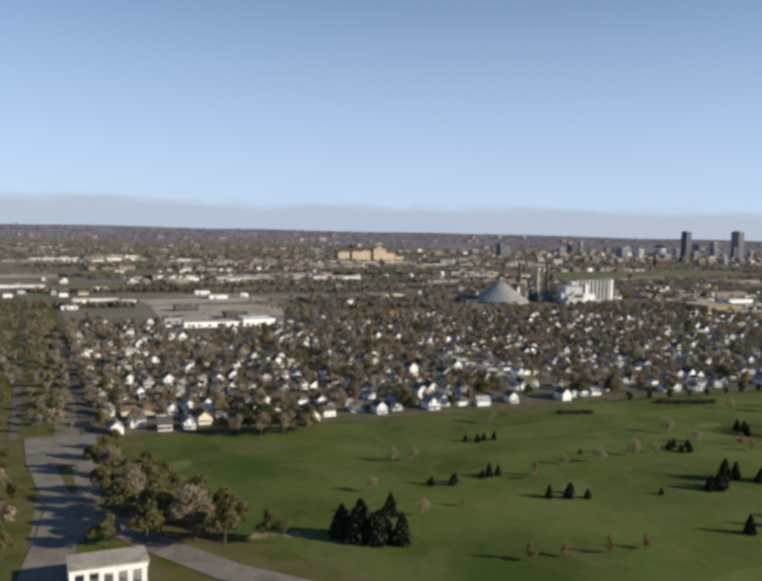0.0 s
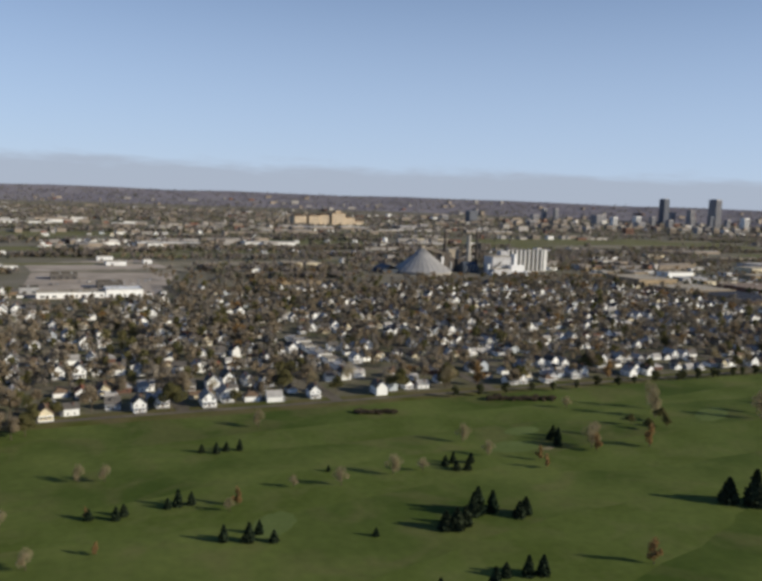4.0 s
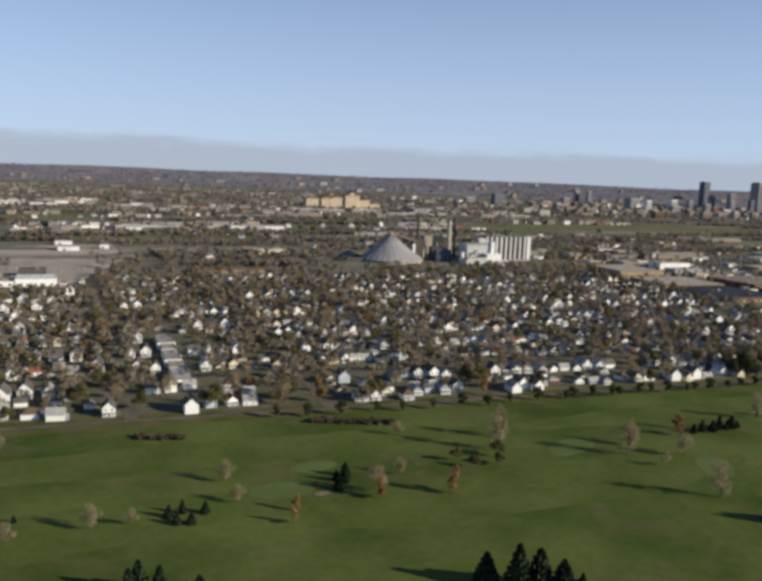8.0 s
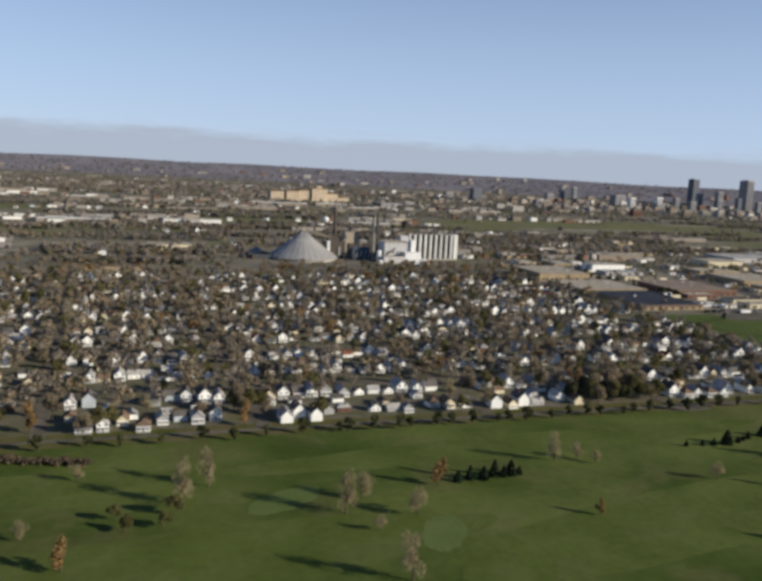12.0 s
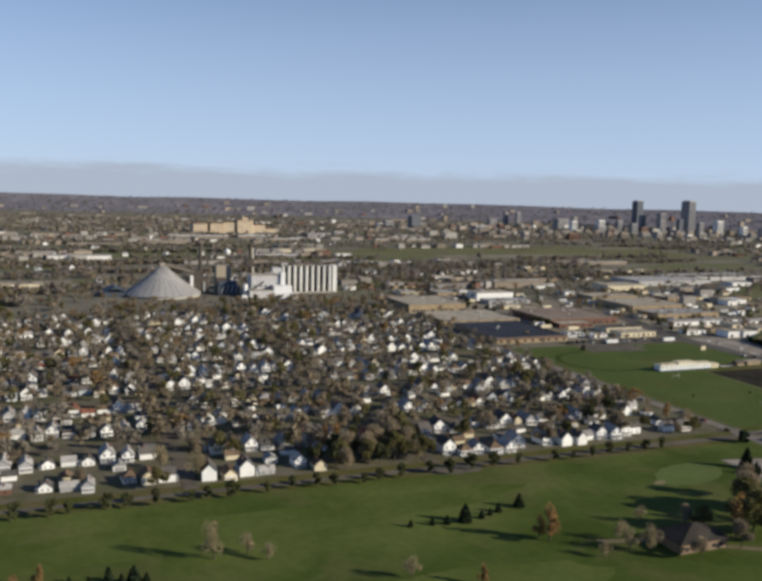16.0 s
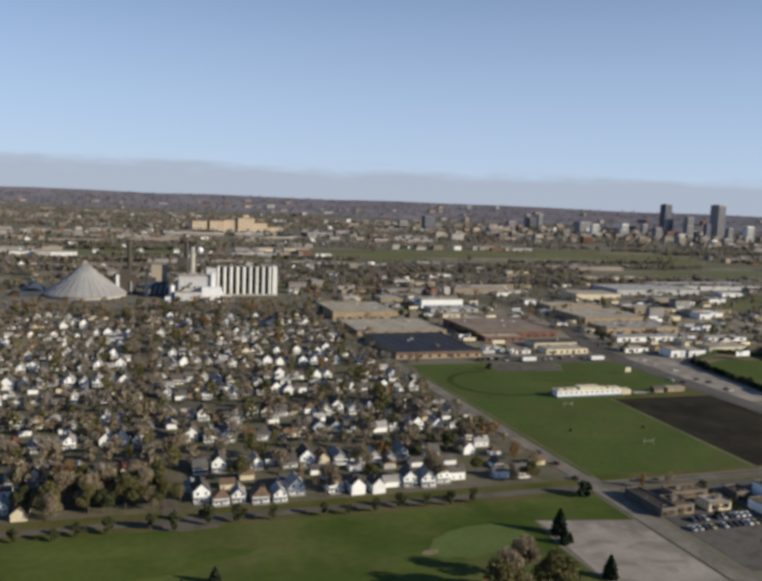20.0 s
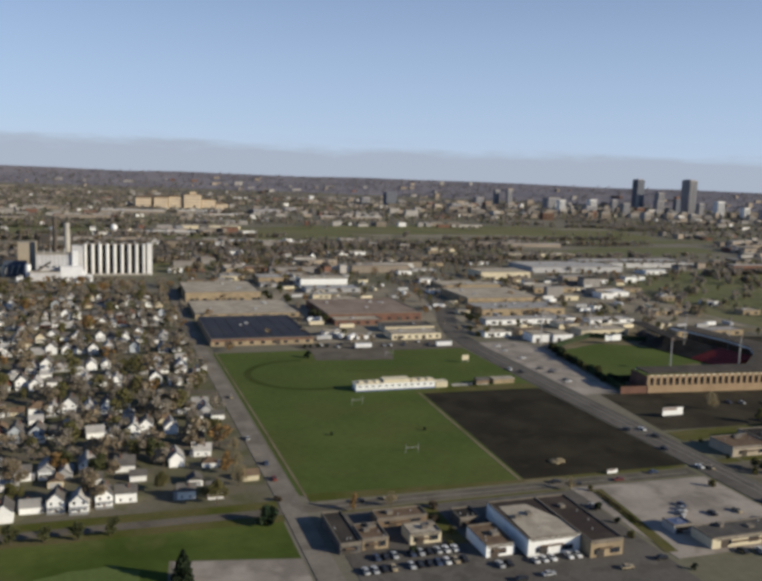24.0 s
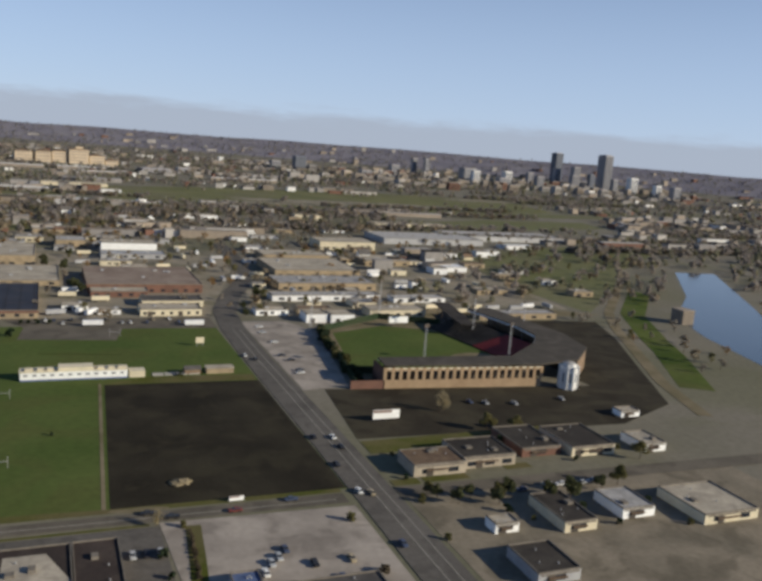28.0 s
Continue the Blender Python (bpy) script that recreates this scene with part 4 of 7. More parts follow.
HOUSES = [house("white wooden house with grey shingle roof and porch", 7.2, 11, 4.3, 7.7, "front", "white", "roof_grey"),
          house("two-storey white house with dark gabled roof", 7.6, 11, 5.6, 9.2, "front", "white", "roof_dark"),
          house("white house with brown hipped roof", 8.0, 10, 3.4, 6.2, "hip", "white", "roof_brown"),
          house("white cottage with dark side-gabled roof", 8.4, 8.5, 3.4, 6.6, "side", "white", "roof_dark", dormer=True),
          house("cream-painted house with brown roof", 7.4, 11, 3.6, 6.8, "front", "cream", "roof_brown"),
          house("grey-sided house with pale grey roof", 7.0, 12, 3.5, 6.4, "front", "greyboard", "roof_grey"),
          house("pale blue two-storey house with dark roof", 7.4, 10, 5.4, 8.6, "front", "blueboard", "roof_dark"),
          house("brown-sided house with dark roof", 7.6, 10, 3.6, 6.6, "side", "brownboard", "roof_dark"),
          house("white house with rust-red roof", 7.4, 10.5, 3.6, 6.7, "front", "white", "roof_red"),
          house("brick house with grey hipped roof", 8.2, 10, 3.6, 6.4, "hip", "brick", "roof_grey", porch=False)]
WEIGHT = [36, 24, 10, 10, 9, 10, 4, 6, 5, 4]
STREETS = (225, 312, 415, 518, 640, 757)
ROWS_Y = [472, 508, 556, 597, 646, 687, 736, 777, 826, 867, 916, 957]


def street_x(x, y):
    return x + 2 - (10 if x < 400 else -2) * (y - 458) / 552


def lots():
    """Every house lot of the neighbourhood: x, y, kind."""
    rng = random.Random(21)
    for x, y in ((911, 555), (922, 553), (900, 557), (923.5, 504), (922, 518.5), (921.6, 473), (911, 472), (926, 678), (930, 645), (919.6, 641), (929, 596), (930, 581), (928, 702), (921, 534), (920, 584), (908, 600), (909, 646), (910, 510), (911, 687)):
        yield x, y, rng.choices(range(10), WEIGHT)[0], rng
    for k, y in enumerate(ROWS_Y):
        x = 34.0
        end = 920
        while x < end:
            x += rng.uniform(7.4, 9.6) if x > 420 else rng.uniform(8.6, 11.6) if x > 300 else rng.uniform(10.5, 14.0)
            if any(abs(x - street_x(s, y)) < 8 for s in STREETS) or (334 < x < 360 and 510 < y < 655):
                continue
            if 145 < x < 300 and y > 885 or rng.random() < (0.03 if x > 420 else 0.12):
                continue
            if 800 < x and y > 960 or x > 896 and y < 715:
                continue
            if k == 0 and (rng.random() < (0.06 if x < 420 else 0.1) or 704 < x < 756 or 104 < x < 150 or 318 < x < 341 or 382 < x < 428) or k == 1 and 360 < x < 480 and rng.random() < 0.45:
                continue
            yield x, y + rng.uniform(-3.5, 3.5) * (1.8 if k == 0 else 1), rng.choices(range(10), WEIGHT)[0], rng


near, far = [], []
for x, y, kind, rng in lots():
    (near if y < 603 and len(near) < 296 else far).append((x, y, kind, rng.uniform(-5, 5) + rng.choices((0, 180, 90, 270), (5, 2, 1, 1))[0], rng.uniform(0.74, 0.93) * (1.16 if x < 300 else 1)))
near, far = ([(x, y, kind, turn, k * (0.78 if 45 < turn % 180 < 135 else 1)) for x, y, kind, turn, k in part_of] for part_of in (near, far))
for x, y, kind, turn, k in near:
    ob = copy_thing(HOUSES[kind], pose(x, y, 0))
    ob.matrix_basis = pose(x, y, 0, 0, 0, turn) @ Matrix.Diagonal((k, k, k, 1))


def join(name, mats, items, label, category):
    """One mesh of many: items give (corner array, face array, slots)."""
    v, f, s, n = [], [], [], 0
    for pts, faces, slots in items:
        v.append(pts)
        f += [tuple(i + n for i in q) for q in faces]
        s += slots
        n += len(pts)
    me = bpy.data.meshes.new(name)
    me.from_pydata(np.concatenate(v), [], f)
    for m in mats:
        me.materials.append(M[m])
    me.polygons.foreach_set("material_index", s)
    me.update()
    return tagged(new(name, me), label, category, kind="stuff")


HOUSE_MATS = ("white", "cream", "greyboard", "blueboard", "brownboard", "brick", "roof_grey", "roof_dark", "roof_brown", "roof_red", "glass")


def flat_copy(ob, mats):
    """A thing's corners, faces and slots, all parts together, in the thing's own space."""
    pts, faces, slots = [], [], []
    for c in ob.children_recursive:
        n = len(pts)
        names = {m.name: k for k, m in ((k, M[k]) for k in mats)}
        me = c.data
        slot = mats.index(names[me.materials[0].name])
        pts += [tuple(p.co) for p in me.vertices]
        faces += [tuple(i + n for i in p.vertices) for p in me.polygons]
        slots += [slot] * len(me.polygons)
    return np.array(pts), faces, slots


FLAT = [flat_copy(h, HOUSE_MATS) for h in HOUSES]


def moved(flat, x, y, z, turn, k):
    c, s = math.cos(radians(turn)) * k, math.sin(radians(turn)) * k
    p = flat[0]
    return np.stack([p[:, 0] * c - p[:, 1] * s + x, p[:, 0] * s + p[:, 1] * c + y, p[:, 2] * k + z], 1), flat[1], flat[2]


rng = random.Random(5)
more = [moved(FLAT[kind], x, y, 0, turn, k) for x, y, kind, turn, k in far]
for _ in range(620):
    x, y = rng.uniform(-120, 1500), rng.uniform(1000, 2300)
    if noise.noise((x * 0.0016 + 4, y * 0.007, 5)) < 0.12 or 600 < x < 960 and y < 1250 or 930 < x < 1320 and y < 1060 or 130 < x < 340 and y < 1350 or 1110 < x and 1400 < y < 1900:
        continue
    more.append(moved(FLAT[rng.choices(range(10), WEIGHT)[0]], x, y, 0, rng.choice((0, 90)), rng.uniform(0.9, 1.2)))


def garage_kind(wall, roof, label):
    ob = thing("garage", label, "garage", (0, 0, -500), group="garages")
    part("wall", Shape().box(-2.8, -3.2, -0.2, 2.8, 3.2, 2.5), wall, ob)
    part("roof", Shape().gable(5.6, 6.4, 2.5, 4.1, True, 0.3, 0.18).face([(-2.8, -3.15, 2.5), (2.8, -3.15, 2.5), (0, -3.15, 4.05)]), roof, ob)
    part("door", Shape().box(-2.2, -3.27, 0, 2.2, -3.205, 2.15), "greyboard", ob, "wide grey garage door")
    return ob


GARAGES = [garage_kind("white", "roof_grey", "small white garage behind the houses"), garage_kind("white", "roof_dark", "white garage with dark roof on an alley"), garage_kind("cream", "roof_brown", "cream garage with brown roof on an alley")]
FLAT_G = [flat_copy(k, HOUSE_MATS) for k in GARAGES]
for k, y in enumerate((490, 576, 666, 756, 846, 936)):
    x = 48.0
    while x < 928:
        x += rng.uniform(9, 24)
        if any(abs(x - street_x(s, y)) < 7 for s in STREETS) or 330 < x < 362:
            continue
        at = (x, y + rng.choice((-5, 5)) + rng.uniform(-1, 1), 0, rng.choice((0, 90, 180, 270)))
        if k < 2:
            copy_thing(rng.choice(GARAGES), pose(at[0], at[1], 0, 0, 0, at[3]))
        else:
            more.append(moved(rng.choice(FLAT_G), *at, 1))
for h in GARAGES:
    for c in list(h.children_recursive):
        bpy.data.objects.remove(c)
    bpy.data.objects.remove(h)
join("house_rows", HOUSE_MATS, more, "dense rows of small white and grey houses", "houses")
for h in HOUSES:
    for c in list(h.children_recursive):
        bpy.data.objects.remove(c)
    bpy.data.objects.remove(h)

# trees of the neighbourhood: the nearest are things, the rest one mass
nrng = np.random.default_rng(3)
TREE_MATS = ("twig_brown", "twig_grey", "leaf_olive", "leaf_rust", "bark", "far_twig", "far_olive", "rim_twig")


def small_tree(seed, slot, n, size):
    rng = np.random.default_rng(seed)
    q = flakes(rng, crown_points(rng, n, 4.2, 2.2, 10, 8), size, 0.6).reshape(-1, 3)
    t = Shape().tube((0, 0, -0.2), (0, 0, 6), 0.25, 0.1, 5)
    m = len(q)
    return np.concatenate([q, np.array(t.v)]), [tuple(range(4 * i, 4 * i + 4)) for i in range(n)] + [tuple(i + m for i in f) for f in t.f], [slot] * n + [4] * len(t.f)


SMALL = [small_tree(30 + i, (0, 1, 2, 1, 0, 3)[i], 330, 0.4) for i in range(6)]
spots = []
rng = random.Random(8)
for y0, y1 in zip([478] + ROWS_Y[1:], ROWS_Y[1:] + [1000]):
    x = 42.0
    while x < 934:
        x += rng.uniform(2.6, 6.0) if y0 > 500 else rng.uniform(5, 13)
        spots.append((x, rng.uniform(y0 + 7, y1 - 6), rng.uniform(6.5, 13.5)))
for _ in range(950):
    spots.append((rng.uniform(44, 934), rng.choice(ROWS_Y) + rng.uniform(-9, 9), rng.uniform(5, 10)))
for x, y, a, b, n in ((732, 471, 24, 10, 26), (690, 500, 30, 14, 10), (140, 480, 30, 12, 12), (500, 480, 20, 8, 5), (405, 469, 22, 8, 12), (415, 506, 50, 12, 18), (330, 480, 8, 14, 5), (880, 560, 30, 40, 12), (925, 520, 8, 60, 9), (380, 470, 300, 9, 34), (620, 468, 60, 8, 8), (860, 470, 60, 10, 9)):
    for _ in range(n):
        spots.append((x + rng.uniform(-a, a), y + rng.uniform(-b, b), rng.uniform(8, 14)))
spots = [s for s in spots if rng.random() < (0.53 if s[0] > 640 else 0.58 if s[0] > 420 else 0.64) + 0.55 * noise.noise((s[0] * 0.012, s[1] * 0.012, 3))]
spots = [s for s in spots if not any(abs(s[0] - street_x(q, s[1])) < 3.5 for q in STREETS)]
for q in STREETS:
    y = 466.0
    while y < 1000:
        y += rng.uniform(6, 13)
        spots.append((street_x(q, y) + rng.choice((-5, 5)) + rng.uniform(-1, 1), y, rng.uniform(8, 13)))
for y in (531, 621, 711, 801, 891):
    x = 44.0
    while x < 930:
        x += rng.uniform(8, 24)
        spots.append((x, y + rng.choice((-5.5, 5.5)), rng.uniform(7, 12)))
spots = [s for s in spots if not (332 < s[0] < 361 and 508 < s[1] < 656 or 140 < s[0] < 305 and 862 < s[1])]
spots = [s for s in spots if not (s[1] < 512 and not 690 < s[0] < 762 and rng.random() < 0.5)]
spots += [(rng.uniform(37, 44), 474 + 9 * i + rng.uniform(-3, 3), rng.uniform(7, 12)) for i in range(52)]
spots = [(x, y, h * 1.08) for x, y, h in spots]
spots.sort(key=lambda s: s[1])
for x, y, h in spots[:95]:
    place(rng.choices(BARE[:4], (4, 2, 0.5, 3))[0], x, y, h / 10, rng.uniform(0, 360), "nearly bare tree standing among the houses")
mass = [moved(rng.choices(SMALL, (4, 4, 3, 4, 4, 0.4))[0], x, y, 0, rng.uniform(0, 360), h / 10) for x, y, h in spots[95:]]
join("neighbourhood_trees", TREE_MATS, mass, "brown and grey bare trees between the houses", "trees")
for ob in (*BARE, *CONIFER, ROUND):
    for c in list(ob.children_recursive):
        bpy.data.objects.remove(c)
    bpy.data.objects.remove(ob)

# far woods and the mixed trees of the plain
BLOB = []
for i in range(5):
    g = np.random.default_rng(60 + i)
    q = flakes(g, crown_points(g, 34, 5, 0.5, 9, 5), 1.7, 0.7).reshape(-1, 3)
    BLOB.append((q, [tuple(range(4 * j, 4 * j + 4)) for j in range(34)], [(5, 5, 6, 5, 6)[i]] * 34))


# the same trees in the haze-tinted rim colour
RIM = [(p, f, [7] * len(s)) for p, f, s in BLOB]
FINE = []
for i in range(5):
    g = np.random.default_rng(160 + i)
    q = flakes(g, crown_points(g, 90, 5, 0.3, 9, 6), 1.0, 0.7).reshape(-1, 3)
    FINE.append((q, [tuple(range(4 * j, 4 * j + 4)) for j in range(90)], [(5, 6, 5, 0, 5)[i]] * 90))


def in_sheet(x, y):
    return 1130 < x < 2100 and 1540 < y < 1960 or 1580 < x < 1960 and 1330 < y < 1480 or 640 < x < 890 and 1580 < y < 1960 or 600 < x < 960 and 1040 < y < 1250 or 940 < x < 1360 and 440 < y < 1060 and not (1330 < x and y > 760) or 130 < x < 330 and 950 < y < 1330


def in_river(x, y):
    left = 1450 + (y - 540) * 0.3 if y < 715 else 1502 + (y - 715) * 0.93
    right = 1524 + (y - 540) * 0.36 if y < 650 else 1564 + (y - 650) * 0.73
    return 536 < y < 945 and left - 5 < x < right + 4


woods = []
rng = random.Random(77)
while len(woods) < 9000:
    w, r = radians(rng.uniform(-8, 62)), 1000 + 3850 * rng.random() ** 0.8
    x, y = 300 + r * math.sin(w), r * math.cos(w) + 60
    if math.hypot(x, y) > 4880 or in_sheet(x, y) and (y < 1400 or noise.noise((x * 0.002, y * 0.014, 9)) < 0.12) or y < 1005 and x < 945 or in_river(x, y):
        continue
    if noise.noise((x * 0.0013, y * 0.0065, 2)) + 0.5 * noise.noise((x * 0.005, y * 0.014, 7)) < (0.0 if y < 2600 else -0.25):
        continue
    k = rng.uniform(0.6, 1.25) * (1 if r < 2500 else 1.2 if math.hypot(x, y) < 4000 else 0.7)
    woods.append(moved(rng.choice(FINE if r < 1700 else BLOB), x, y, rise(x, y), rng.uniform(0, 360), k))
for _ in range(52):
    # long belts of trees along roads, tracks and field edges
    x0, y0, long, wide, lean = rng.uniform(-150, 2400), 1060 + 2100 * rng.random() ** 1.4, rng.uniform(160, 620), rng.uniform(9, 26), rng.uniform(-0.06, 0.06)
    for _ in range(int(long * wide / 42)):
        u = rng.uniform(0, long)
        x, y = x0 + u, y0 + u * lean + rng.uniform(-wide, wide) / 2
        if 600 < x < 960 and y < 1250 or 940 < x < 1360 and y < 1120 or 150 < x < 385 and y < 1340:
            continue
        woods.append(moved(rng.choice(FINE if y < 1700 else BLOB), x, y, 0, rng.uniform(0, 360), rng.uniform(0.6, 1.15)))
for x0, y0, x1, y1, n in ((1190, 1400, 1560, 1500, 260), (1180, 1500, 1900, 1545, 200), (960, 1330, 1200, 1420, 150), (930, 1250, 1130, 1330, 110), (2000, 1250, 2300, 1500, 150), (640, 1240, 960, 1330, 130), (380, 1180, 640, 1240, 120), (300, 1340, 640, 1400, 120)):
    for _ in range(n):
        woods.append(moved(rng.choice(FINE), rng.uniform(x0, x1), rng.uniform(y0, y1), 0, rng.uniform(0, 360), rng.uniform(0.6, 1.2)))
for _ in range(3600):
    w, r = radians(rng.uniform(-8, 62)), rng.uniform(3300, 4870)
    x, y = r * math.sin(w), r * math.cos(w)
    # the haze-tinted colour takes over with distance
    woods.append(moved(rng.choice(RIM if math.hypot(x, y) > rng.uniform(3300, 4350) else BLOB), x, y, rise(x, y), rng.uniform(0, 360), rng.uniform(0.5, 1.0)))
for _ in range(150):
    woods.append(moved(rng.choice(SMALL[:5]), rng.uniform(0, 28), rng.uniform(472, 1250), 0, rng.uniform(0, 360), rng.uniform(0.6, 1.2)))
for _ in range(420):
    x, y = rng.uniform(-150, -4), rng.uniform(300, 1250)
    if x > -8 + (y - 300) * 0.02:
        continue
    woods.append(moved(rng.choice(SMALL[:5]), x, y, 0, rng.uniform(0, 360), rng.uniform(0.7, 1.3)))
for k, zone in enumerate(((1150, 730, 1340, 1060, 110), (955, 1012, 1140, 1300, 130), (1030, 1060, 1210, 1300, 170), (1215, 1010, 1340, 1160, 60), (1440, 1000, 1700, 1300, 50), (1440, 735, 1700, 1100, 36), (1055, 905, 1190, 985, 14), (1300, 990, 1500, 1300, 60), (1395, 560, 1470, 720, 20), (950, 720, 1140, 1000, 22), (640, 1000, 945, 1075, 170), (300, 1000, 640, 1180, 150))):
    for x, y, h in scrub(*zone, 300 + k):
        if in_river(x, y):
            continue
        woods.append(moved(rng.choice(SMALL), x, y, 0, rng.uniform(0, 360), h / 10))
for _ in range(40):
    y = rng.uniform(600, 900)
    x = 1530 + (y - 540) * 0.62 + rng.uniform(20, 110)
    if not in_river(x, y):
        woods.append(moved(rng.choice(SMALL), x, y, 0, rng.uniform(0, 360), rng.uniform(0.5, 1.0)))
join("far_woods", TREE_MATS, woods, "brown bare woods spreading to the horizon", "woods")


# ---- grain works ----
def cone_store():
    ob = thing("storage_dome", "large grey conical storage building with ribbed metal roof", "storage building", (708, 1140, 0))
    cone, n = Shape(), 32
    prof = [(46.5, 3.2), (30, 14.5), (14, 26.5), (1.6, 38)]
    for (r0, z0), (r1, z1) in zip(prof, prof[1:]):
        for i in range(n):
            a, b = 2 * math.pi * i / n, 2 * math.pi * (i + 1) / n
            cone.face([(r0 * math.cos(a), r0 * math.sin(a), z0), (r0 * math.cos(b), r0 * math.sin(b), z0), (r1 * math.cos(b), r1 * math.sin(b), z1), (r1 * math.cos(a), r1 * math.sin(a), z1)])
    part("roof", cone, "cone_metal", ob)
    part("wall", Shape().tube((0, 0, -0.3), (0, 0, 3.2), 45, 45, n), "concrete", ob, "low pale concrete ring wall")
    for i in range(n):
        a = 2 * math.pi * i / n
        rib = Shape()
        for (r0, z0), (r1, z1) in zip(prof, prof[1:]):
            rib.tube((r0 * math.cos(a), r0 * math.sin(a), z0 + 0.1), (r1 * math.cos(a), r1 * math.sin(a), z1 + 0.1), 0.32, 0.26, 4)
        part("rib", rib, "cone_metal", ob)
    part("cap", Shape().box(-2.4, -2.4, 37, 2.4, 2.4, 40.4), "tan_plaster", ob, "small tan roof house on the tip")
    gallery = Shape()
    for y0, y1, z0, z1 in ((-1.4, 1.4, 0.0, 0.5), (-1.4, -1.1, 0.5, 2.2), (1.1, 1.4, 0.5, 2.2), (-1.4, 1.4, 2.2, 2.7)):
        gallery.face([(2.4, y0, 37.5 + z0), (38, y0, 27 + z0), (38, y0, 27 + z1), (2.4, y0, 37.5 + z1)]).face([(2.4, y1, 37.5 + z0), (2.4, y1, 37.5 + z1), (38, y1, 27 + z1), (38, y1, 27 + z0)])
        gallery.face([(2.4, y0, 37.5 + z1), (38, y0, 27 + z1), (38, y1, 27 + z1), (2.4, y1, 37.5 + z1)])
    part("conveyor", gallery, "parapet", ob, "sloping covered conveyor gallery")
    for x in (16, 28):
        part("conveyor_leg", Shape().tube((x, 0, 15), (x, 0, 38 - x * 0.3), 0.4, 0.4, 5), "dark_metal", ob)
    side = thing("storage_shed", "dark blue gabled shed beside the cone store", "shed", (651, 1146, 0))
    part("wall", Shape().box(-13, -18, -0.3, 13, 18, 6), "works_blue", side)
    part("roof", Shape().gable(26, 36, 6, 12, True, 0.5, 0.3), "works_blue", side)
    part("door", Shape().box(-3, -18.1, 0, 3, -18.01, 5), "dark_metal", side)
    return ob


def silos():
    ob = thing("grain_elevator", "row of tall white concrete grain silos with dark gaps", "grain elevator")
    column = Shape().tube((0, 0, -0.3), (0, 0, 35), 1.95, 1.95, 18).mesh("silo", "silo")
    for i in range(4, 13):
        for j in range(2):
            part("silo", column, "silo", ob).matrix_basis = pose(828 + i * 7.9, 1138 + j * 9, 0)
    part("end_block", Shape().box(926.5, 1135.5, -0.3, 932, 1150, 35.6), "silo", ob, "white end block")
    # added dark slab: the shade between the silos as a solid colour
    part("core", Shape().box(857.6, 1141, 0, 926.4, 1145, 34), "roof_tar", ob, "dark slab standing in for shade between the silos")
    part("coping", Shape().box(857.6, 1139, 34.05, 926.4, 1149, 35.4), "parapet", ob, "flat weathered roof slab")
    part("bin_house", Shape().box(846, 1137, -0.3, 857.4, 1149, 33), "works_grey", ob, "grey clad bin house beside the silos")
    part("base", Shape().box(858, 1133, -0.2, 930, 1135.4, 1.8), "concrete", ob)
    for i in range(5):
        part("roof_vent", Shape().tube((862 + i * 13, 1144, 35.3), (862 + i * 13, 1144, 37.2), 0.7, 0.5, 8), "metal", ob)
    return ob


